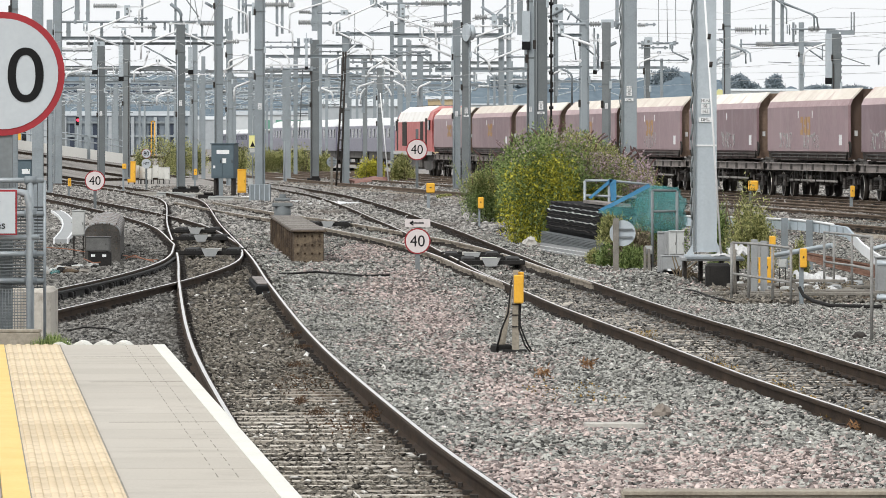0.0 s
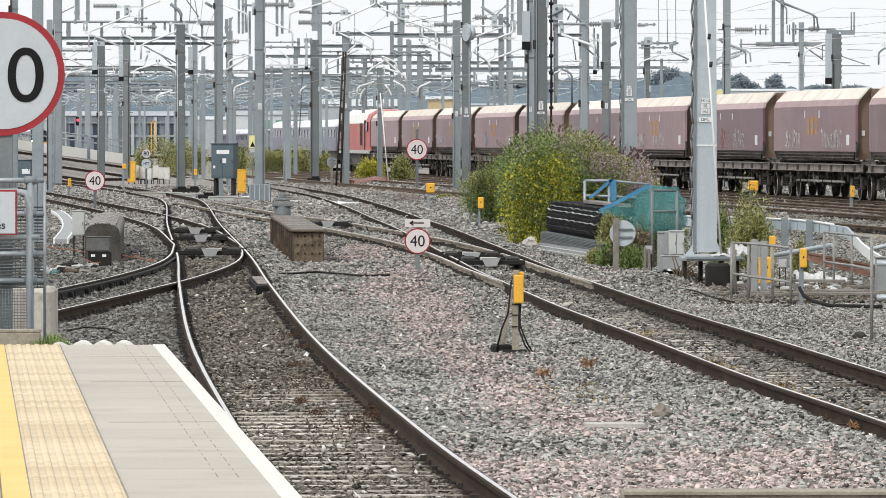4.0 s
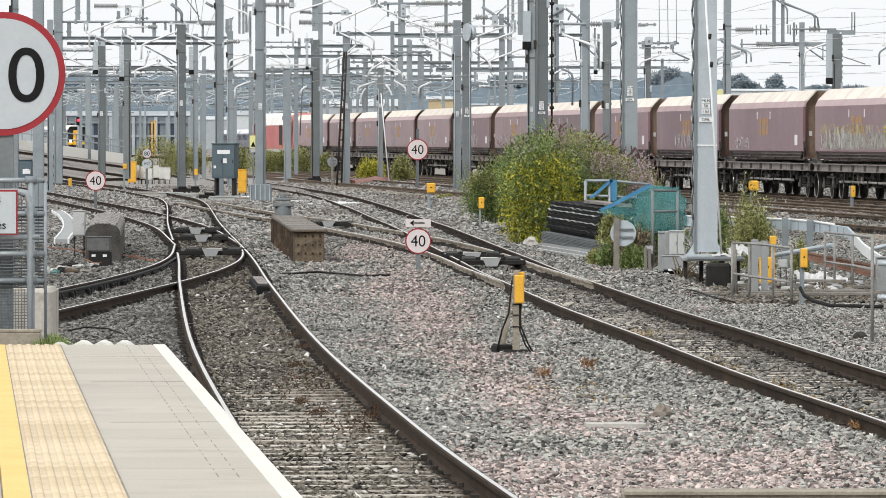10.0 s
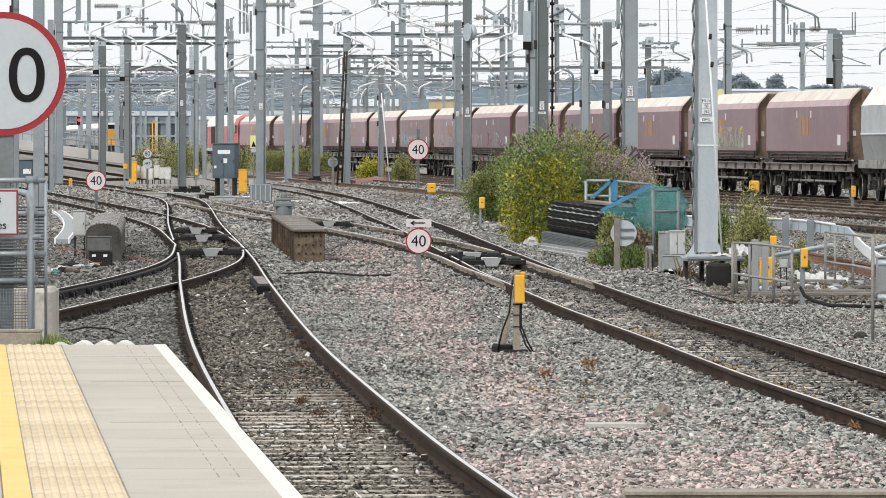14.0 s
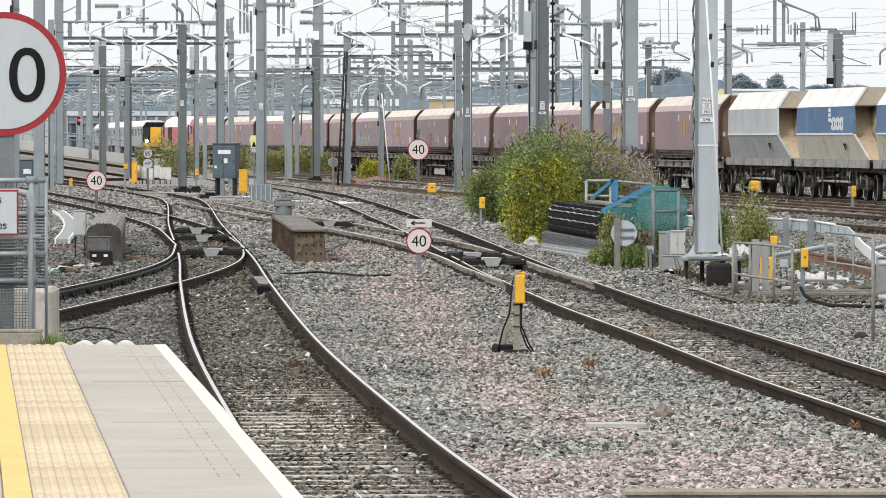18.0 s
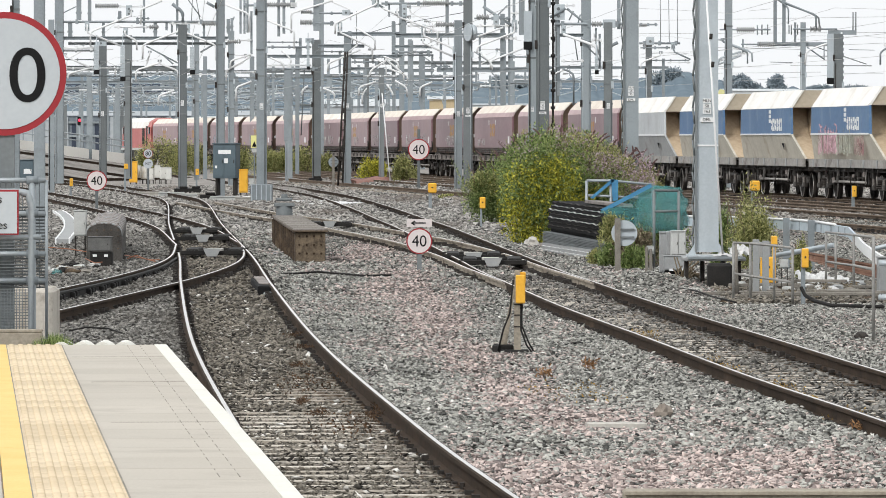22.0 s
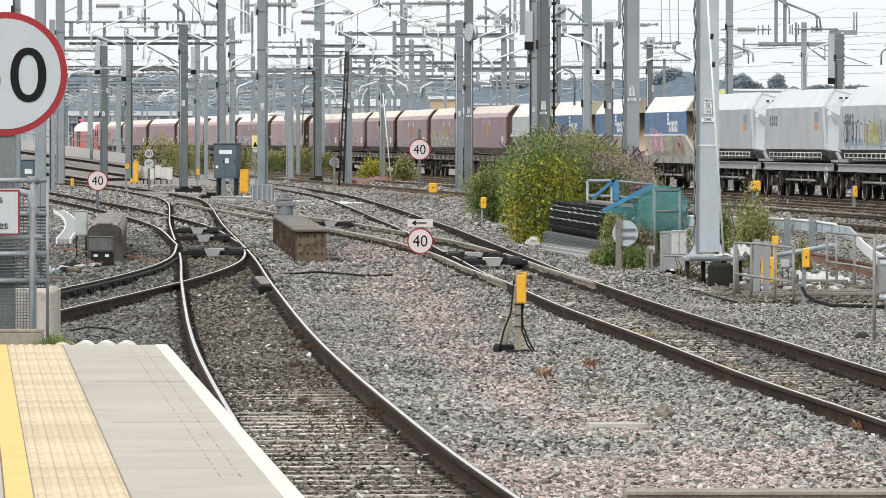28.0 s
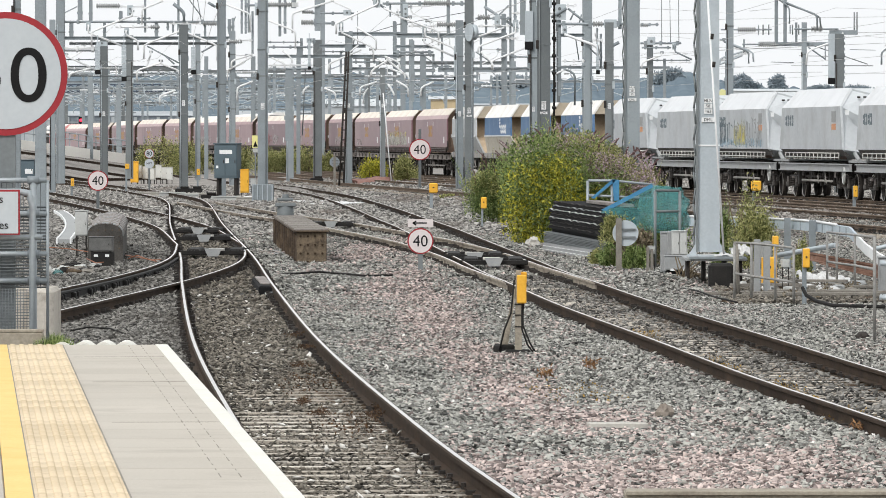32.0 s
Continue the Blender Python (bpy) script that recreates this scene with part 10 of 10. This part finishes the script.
def crumpled(label, x, y, z, w, d, h, tilt, seed, m=None):
    """A thrown-down plastic sheet in sharp folds, rising towards the back."""
    b = new_bm()
    rows = []
    for i in range(19):
        row = []
        for k in range(11):
            p = Vector((i / 18 - 0.5, k / 10 - 0.5, 0))
            fold = abs(noise.noise(Vector((p.x * w * 7, p.y * 4, seed)))) + 0.5 * abs(noise.noise(Vector((p.x * w * 17, p.y * 9, seed + 5))))
            rim = 1 + 0.22 * noise.noise(Vector((p.x * 4, p.y * 4, seed + 9)))
            row.append(b.verts.new((p.x * w * rim, p.y * d * rim, h * fold + tilt * (p.y + 0.5) * (0.6 + 0.8 * abs(noise.noise(Vector((p.x * w * 4, 0, seed))))))))
        rows.append(row)
    for ra_, rb_ in zip(rows, rows[1:]):
        for k in range(10):
            b.faces.new((ra_[k], ra_[k + 1], rb_[k + 1], rb_[k]))
    return solo("plastic_sheet", b, m or SACK, label, "sheet", x, y, z)


crumpled("crumpled white plastic sheet lying in the debris", 6.55, 105.5, -0.19, 0.55, 1.3, 0.14, 0.22, 1.3)
crumpled("crumpled white plastic sheet lying in the debris", 6.98, 106.0, -0.2, 0.5, 1.2, 0.1, 0.12, 4.7)
crumpled("crumpled white plastic sheet hung over the staging", 5.17, 103.9, 0.345, 0.36, 0.5, 0.16, 0.16, 7.1)
crumpled("torn white plastic sheet on the staging deck", 4.95, 103.65, 0.345, 0.5, 0.2, 0.07, 0.04, 8.4)
crumpled("crumpled white plastic sheet beside the marker posts", 5.95, 101.2, -0.19, 0.3, 0.8, 0.08, 0.1, 2.2)
crumpled("grey plastic sheet spread over the debris", 7.05, 103.6, -0.19, 0.62, 1.4, 0.04, 0.14, 3.9, GREY_BOX)
b = new_bm()
box(b, 1.534, 53, -0.175, 0.53, 0.28, 0.05, 4, 0.008)
solo("concrete_slab", b, CONCRETE, "pale flat concrete slab half buried in ballast", "slab")


def lying_tube(name, label, pts, r, m, cat):
    b = new_bm()
    pipe(b, pts, r)
    return solo(name, b, m, label, cat)


lying_tube("cable", "black cable lying across the ballast", [(-3.157, 112, -0.14), (-2.816, 112, -0.12), (-2.41, 113, -0.11), (-1.909, 112, -0.13), (-1.522, 111, -0.14), (-0.994, 111, -0.13)], 0.022, GREASE, "cable")
lying_tube("cable", "black cable lying near the yellow box", [(1.397, 73, -0.15), (1.584, 73.6, -0.12), (1.869, 73.8, -0.13)], 0.014, GREASE, "cable")
lying_tube("cable", "thick black cable curving from the railing", [(5.558, 92.5, 0.1), (5.614, 92.4, -0.02), (5.747, 92, -0.1), (5.945, 91, -0.14), (6.651, 90, -0.13)], 0.03, GREASE, "cable")
lying_tube("cable", "black cable snaking along the ballast edge", [(3.847, 102, -0.12), (4.205, 99, -0.12), (4.324, 95, -0.12), (4.521, 92, -0.12)], 0.015, GREASE, "cable")
lying_tube("cable", "black cable on the stones by the platform ramp", [(-4.995, 79, -0.14), (-4.8, 79.5, -0.11), (-4.48, 79.2, -0.12), (-4.227, 78, -0.15)], 0.012, GREASE, "cable")

def rail_length(label, a, c):
    """A spare flat-bottomed rail between two points."""
    b = new_bm()
    rows = [[b.verts.new(Vector(p) + Vector((0, o, h))) for o, h in ((-0.07, 0), (-0.07, 0.014), (-0.012, 0.03), (-0.012, 0.11), (-0.035, 0.12), (-0.035, 0.155), (0.035, 0.155), (0.035, 0.12), (0.012, 0.11), (0.012, 0.03), (0.07, 0.014), (0.07, 0))] for p in (a, c)]
    for k in range(12):
        b.faces.new((rows[0][k], rows[0][(k + 1) % 12], rows[1][(k + 1) % 12], rows[1][k]))
    b.faces.new(rows[0])
    b.faces.new(rows[1])
    bmesh.ops.recalc_face_normals(b, faces=b.faces[:])
    return solo("rusty_rail", b, RED_RUST, label, "rail")


rail_length("red-brown rusty spare rail lying on the debris", (6.42, 104.6, 0.27), (7.72, 103.9, 0.03))
rail_length("red-brown rusty spare rail lying on the debris", (6.62, 105.2, 0.2), (7.7, 104.6, -0.06))
lying_tube("pipe", "pale blue pipe end beside the railing", [(7.167, 98, 0.365), (7.615, 98, 0.347)], 0.055, GALV_PALE, "pipe")
lying_tube("pipe", "pale blue pipe end near the ground", [(6.875, 94, -0.098), (7.305, 94, -0.098)], 0.05, GALV_PALE, "pipe")
for u, (x, h) in enumerate(((5.142, 0.757), (5.301, 0.735))):
    b = new_bm()
    box(b, x, 98, -0.2, 0.11, 0.08, h + 0.2, 0, 0.005)
    solo("marker_post", b, GREY_BOX, "square grey steel post in the works area", "post")
cabinet("dark pipe junction box beside the railing", 7.457, 99, -0.2, 0.471, 0.4, 0.585, GREY_BOX, legs=0.05)
# red-brown earth patch and dead weeds
lump("earth_mound", "low mound of reddish earth by the far shrubs", -3.543, 300, 0.15, 1.257, 1.6, 0.42, EARTH_RED, 3, "earth")
for u, (x, y) in enumerate(((1.073, 64), (1.653, 66.5), (3.635, 52))):
    w = thing("dead_weed", "small dried rust-brown weed in the ballast", "weed", x, y, -0.17)
    leaf_cloud("leaves", w, mat("dried_leaf", (0.22, 0.11, 0.05), (0.36, 0.2, 0.09), 0.9, island=0.5, bump=0), 90, (0, 0, 0.05), (0.11, 0.11, 0.07), 0.05, 30 + u)

DRY_WEED = mat("withered_weed", (0.04, 0.022, 0.011), (0.12, 0.066, 0.032), 0.9, island=0.6, bump=0)
LITTER = mat("fallen_ochre_leaf", (0.16, 0.10, 0.03), (0.46, 0.30, 0.08), 0.9, island=0.8, bump=0)
for x, y, n, rx, ry, k in ((3.15, 66.0, 170, 0.12, 5.0, 1), (3.45, 59.5, 200, 0.14, 3.5, 2), (3.72, 54.5, 170, 0.2, 2.2, 3), (2.62, 77.0, 110, 0.12, 4.0, 4), (1.25, 60.0, 120, 0.35, 4.0, 5), (-1.42, 62.0, 220, 0.3, 6.0, 6), (-0.85, 52.0, 200, 0.3, 3.5, 7)):
    w = thing("leaf_litter", "fallen ochre leaves scattered on the stones", "leaves", x, y, -0.15, group="leaf litter", kind="stuff")
    leaf_cloud("foliage", w, LITTER if k < 6 else DRY_WEED, n, (0, 0, 0.03), (rx * 1.6, ry, 0.02), 0.028, 500 + k, droop=0.0, lobes=20, fat=0.3)

# ---- switch gear in the turnouts ----
def switch_bar(x, y, w, label="black switch rods and grey covers between the rails"):
    t = thing("switch_gear", label, "switch gear", x, y, -0.1)
    for dy in (0.0, 3.2):
        b = new_bm()
        box(b, 0, dy, 0.03, w, 0.14, 0.09, 0, 0.01)
        part("drive_rod", b, GREASE, t)
    for sx in (-1, 1):
        b = new_bm()
        box(b, sx * w * 0.33, 1.5, 0.02, w * 0.2, 2.6, 0.13, 0, 0.02)
        part("cover", b, GREASE, t)
    b = new_bm()
    prism(b, [(-w * 0.14, 0.17), (w * 0.14, 0.17), (w * 0.08, 0.0), (-w * 0.08, 0.0)], -0.2, -0.1, "y")
    part("rod_cover", b, GREY_BOX, t)
    b = new_bm()
    box(b, -w * 0.02, 2.0, 0.05, w * 0.26, 1.2, 0.08, 0, 0.01)
    part("bearer_plate", b, CONCRETE, t)
    return t


switch_bar(-5.0, 127.5, 1.35)
switch_bar(-5.95, 146, 1.3)
switch_bar(-6.6, 158, 1.3)
switch_bar(0.95, 117.5, 1.35)
switch_bar(0.6, 123, 1.3)
switch_bar(-3.3, 170, 1.3)
pm = thing("point_machine", "grimy point machine box with a pale lid beside the rail", "point machine", -2.99, 98.6, -0.2, 3)
b = new_bm()
box(b, 0, 3.0, 0.0, 0.24, 6.0, 0.17, 0, 0.02)
part("case", b, BLACK, pm)
b = new_bm()
box(b, 0.02, 3.4, 0.17, 0.18, 5.0, 0.03, 0, 0.01)
part("lid", b, SOLEBAR, pm)
for k in range(3):
    b = new_bm()
    rod(b, (-0.02, -0.35 - 0.5 * k, 0.04), (0.16, -0.3 - 0.5 * k, 0.06), 0.035, seg=8)
    part("drive_rod", b, GREASE if k else GALV, pm)
# dead brown weeds lying between the rails
for k, (x, y, rx) in enumerate(((-1.933, 76.898, 0.16), (-1.7, 72.273, 0.12), (-1.658, 66.459, 0.15), (-1.374, 57.246, 0.08), (-1.152, 54.755, 0.09), (-0.667, 54.305, 0.1), (-0.632, 55.795, 0.07))):
    w = thing("dead_weed", "withered brown weed lying between the rails", "weed", x, y, -0.14, group="withered weeds")
    tagged(leaf_cloud("foliage", w, DRY_WEED, 260, (0, 0, 0.03), (rx * 1.3, 1.1, 0.02), 0.026, 300 + k, droop=0.0), kind="stuff")

# boards and rubble round the works area
for k, (x, y, n, a) in enumerate(((5.044, 97.5, 1.6, 12), (5.449, 96, 1.3, -8), (6.216, 98, 1.8, 5), (6.819, 100.5, 1.4, 14), (6.82, 96.5, 1.2, -6), (6.206, 95, 1.5, 3), (5.39, 100.6, 1.2, 20), (6.238, 103, 1.5, -15))):
    b = new_bm()
    box(b, 0, 0, 0, n, 0.14, 0.05, a, 0.006)
    solo("timber_board", b, BOARD, "weathered timber board lying in the debris", "board", x, y, -0.14 + 0.01 * k, group="loose boards")
for k in range(40):
    lump("rubble", "brown lump of rubble in the debris", 4.766 + 2.6 * random.random(), 94 + 9 * random.random(), -0.15, 0.05 + 0.07 * random.random(), 0.08, 0.03 + 0.03 * random.random(), BOARD if k % 3 else RUSTPLATE, k, "rubble")
rng = random.Random(77)
for k in range(90):
    y = rng.uniform(93.5, 106)
    lump("rubble", "broken lump of rubble in the debris", rng.uniform(0.0465, 0.072) * y, y, -0.17, rng.uniform(0.03, 0.09), 0.07, rng.uniform(0.025, 0.06), (BOARD, RUSTPLATE, STEM, GREASE, CONCRETE)[k % 5], 700 + k, "rubble")
for k, (x, y) in enumerate(((6.3, 98.5), (5.55, 95.5), (6.75, 99.5), (5.2, 99.0), (7.0, 101.5))):
    w = thing("dead_weed", "dry orange-brown weed among the debris", "weed", x, y, -0.17)
    leaf_cloud("foliage", w, DRY_BRUSH, 150, (0, 0, 0.09), (0.14, 0.14, 0.11), 0.05, 900 + k, droop=-0.5)
for k, (x, y, h, lean) in enumerate(((4.70, 96.5, 0.62, 0.05), (4.79, 97.0, 0.7, -0.04), (5.02, 97.6, 0.4, 0.03))):
    lying_tube("timber_stake", "grey weathered stake by the handrail", [(x, y, -0.2), (x + lean, y, h)], 0.032, BOARD, "stake")
for k in range(26):
    pipe_pts = [(4.654 - 0.6 * random.random(), 105.5, -0.15 + 0.5 * random.random()), (4.351 - 0.3 * random.random(), 105.2, -0.2)]
    lying_tube("dry_twig", "dry grey twig in a brush pile", [pipe_pts[0], ((pipe_pts[0][0] + pipe_pts[1][0]) / 2, 105.3, 0.12 * random.random()), pipe_pts[1]], 0.012, STEM, "twig")

b = new_bm()
box(b, 0, 0, 0, 0.085, 0.12, 0.811, 0, 0.01)
solo("grey_post", b, GALV, "grey square post among the works clutter", "post", 5.22, 99.3, -0.2)
b = new_bm()
box(b, 0, 0, 0, 0.075, 0.12, 0.728, 0, 0.01)
solo("grey_post", b, GALV, "grey square post among the works clutter", "post", 5.327, 98.3, -0.2)
cabinet("orange-yellow cabinet behind grey posts", 5.492, 101, -0.2, 0.231, 0.3, 0.423, YELLOW, legs=0.157)
cabinet("grey box with an orange-yellow side", 5.503, 103, -0.2, 0.294, 0.4, 0.353, GREY_BOX, legs=0.461)
b = new_bm()
box(b, 0, 0, 0, 0.098, 0.35, 0.147, 0, 0.01)
box(b, 0, 0, -0.595 - 0.2, 0.06, 0.06, 0.595 + 0.2)
solo("yellow_box", b, YELLOW, "small orange-yellow box on a stem", "box", 5.685, 102.4, 0.595)
for k in range(26):
    a = random.random()
    lump("scrap", "torn pale scrap lying in the debris", 5.107 + 2.1 * a, 98.5 + 5 * random.random(), -0.13 + 0.05 * random.random(), 0.05 + 0.08 * random.random(), 0.09, 0.03 + 0.05 * random.random(), (SACK, PALE_BOX, BOARD, GREY_BOX)[k % 4], 300 + k, "scrap")
lying_tube("pale_pipe", "pale blue-grey pipe end at the works edge", [(7.278, 99, 0.363), (7.693, 99, 0.335)], 0.09, GALV_PALE, "pipe")
lying_tube("pale_pipe", "pale blue-grey pipe end at the works edge", [(7.094, 97, -0.178), (7.538, 97, -0.206)], 0.08, GALV_PALE, "pipe")
lying_tube("grey_duct", "grey duct laid over the debris", [(6.16, 110, 0.263), (7.041, 107, 0.505)], 0.05, GALV_PALE, "duct")
lying_tube("grey_duct", "grey duct laid over the debris", [(7.957, 112, 0.309), (8.597, 112, 0.459)], 0.05, GALV_PALE, "duct")

# cable trough lids beside the cases and the cabinet
for k, (u, y, n) in enumerate(((-13.521, 272, 1.5), (-12.445, 270, 1.2), (-10.943, 266, 1.4), (-9.298, 251, 1.3), (-8.313, 248, 0.9), (-11.327, 262, 0.8))):
    b = new_bm()
    box(b, 0, 0, 0, n, 0.35, 0.16, 4 - k, 0.01)
    box(b, 0, -0.02, 0.16, n * 0.96, 0.4, 0.05, 4 - k, 0.008)
    solo("cable_trough", b, PALE_BOX if k % 2 else CONCRETE, "pale concrete cable trough beside the tracks", "cable trough", u, y, -0.18, group="cable troughs")
for k, (u, y) in enumerate(((-10.095, 253), (-12.692, 286), (-12.093, 286), (-6.935, 318))):
    b = new_bm()
    box(b, 0, 0, 0, 0.7, 0.5, 0.3, 6, 0.03)
    box(b, 0.1, -0.1, 0.3, 0.4, 0.3, 0.1, 6, 0.02)
    solo("relay_box", b, GREASE, "black greasy relay box on the ballast", "relay box", u, y, level(u, y) - 0.04, group="relay boxes")

b = new_bm()
box(b, 0, 0, 0, 0.44, 0.36, -0.02 + 0.25, 0, 0.02)
solo("black_plinth", b, BLACK, "black plinth under the grey junction box", "plinth", 4.295, 110.02, -0.25)
b = new_bm()
box(b, 0, 0, 0, 0.161, 0.3, 0.452, 0, 0.01)
solo("grey_case", b, GREY_BOX, "narrow grey case standing between two cabinets", "case", 4.32, 113.4, 0.205)
for k, u in enumerate((3.944, 4.021)):
    b = new_bm()
    box(b, 0, 0, 0, 0.055, 0.08, 0.508 - 0.03 * k, 0, 0.008)
    solo("weathered_stump_post", b, BOARD, "weathered brown post beside the cabinets", "post", u, 115.8, -0.2)

for x, y, n, a in ((-5.2, 243, 1.5, 12), (-4.3, 236, 1.3, -9), (-8.3, 262, 1.0, 5)):
    b = new_bm()
    box(b, 0, 0, 0, n, 5.0, 0.04, a, 0.01)
    solo("pale_sheet", b, WHITE, "pale flat sheet lying on the ballast by the points", "sheet", x, y, -0.14, group="pale sheets")

# orange cables and litter round the rounded girder
for k, pts in enumerate(([(-8.29, 124, 0.156), (-7.841, 124, 0.121), (-7.426, 123, 0.081)], [(-6.576, 122, 0.03), (-6.268, 121, 0.003), (-5.965, 120, -0.023), (-5.76, 120, -0.023)],
                         [(-6.476, 121, -0.02), (-6.292, 121, 0.049), (-6.08, 120, -0), (-5.802, 119, -0.037)], [(-7.147, 118, 0.04), (-6.897, 117, -0.029), (-6.752, 117, -0.007)])):
    lying_tube("orange_cable", "orange-brown cable lying over the ballast", pts, 0.011, ORANGE_CABLE, "cable")
lump("teal_bag", "crumpled teal bag lying among litter", -7.393, 113, -0.12, 0.097, 0.12, 0.065, NET, 61, "bag")
rng = random.Random(55)
for k in range(26):
    u = rng.uniform(0.0, 1.0)
    lump("litter_lump", "dark scrap lying beside the girder", -7.866 + u * 1.011, 115 + 6 * rng.random(), -0.15, 0.05 + 0.1 * rng.random(), 0.08, 0.03 + 0.05 * rng.random(), (BOARD, GREASE, PALE_BOX, RUSTPLATE)[k % 4], 400 + k, "scrap")

# ---- what moves ----
def freight_path(y0=60.0, y1=1100.0):
    """Distance run along the goods line, and the place and heading there."""
    ys = np.arange(y0, y1, 1.0)
    slope = -0.1067 - 0.0558 * np.clip((ys - 373.3) / 16, 0, 1)
    # extra bend to the west far down the yard, shaped to fit the camera's view
    slope = slope - 0.0105 * np.clip((ys - 440) / 40, 0, 1) - 0.014 * np.clip((ys - 550) / 40, 0, 1)
    xs = freight_x(y0) + np.concatenate([[0], np.cumsum(slope[:-1])])
    s = np.concatenate([[0], np.cumsum(np.sqrt(1 + slope[:-1] ** 2))])
    return s, xs, ys, slope


def at_run(pathway, r, z):
    s, xs, ys, slope = pathway
    z -= dip(float(np.interp(r, s, ys)))
    return pose(float(np.interp(r, s, xs)), float(np.interp(r, s, ys)), z, 0, 0, math.degrees(math.atan2(1.0, float(np.interp(r, s, slope)))))


def motions():
    line = freight_path()
    times = [0.5 * i for i in range(65)]
    # the goods train slows from 9.7 to 7 m/s
    knots_t = [0, 1.5, 3, 4.5, 7, 8.5, 10, 12, 14, 16, 19, 22, 25, 28, 32]
    knots_v = [9.27, 9.02, 8.67, 8.14, 7.85, 7.64, 7.29, 7.15, 6.93, 6.80, 6.82, 6.72, 6.59, 6.61, 6.72]
    fine = np.arange(0, 32.01, 0.05)
    run = np.concatenate([[0], np.cumsum(np.interp(fine[:-1] + 0.025, knots_t, knots_v) * 0.05)])
    gone = {t: float(np.interp(t, fine, run)) for t in times}
    back = NOSE_RUN
    order = [(loco, 21.5)] + [(w, LENGTH_HTA) for w in maroons] + [(grey_hopper, LENGTH_JHA)] + [(w, LENGTH_JHA) for w in blues] + [(w, LENGTH_JHA) for w in silvers]
    for w, length in order:
        mid = back - length / 2
        back -= length
        walk(w, [(t, at_run(line, mid + gone[t], 0.47)) for t in times])
    # the railcars come towards the goods train and stop behind it
    def rail_x(y):
        return -33.0 - 0.103 * (y - 643)
    knots = [(0, 1055), (17, 630), (18.5, 602), (20, 571), (22, 520), (24.5, 455), (27, 440), (32, 440)]
    for k, w in enumerate(RAKE):
        rows = []
        for t in times:
            y = float(np.interp(t, [a for a, _ in knots], [b for _, b in knots])) + 11.5 + 23.3 * k
            rows.append((t, pose(rail_x(y), y, 0.72, 0, 0, -90 + math.degrees(math.atan(0.103)))))
        walk(w, rows)


NOSE_RUN = 279.24
motions()
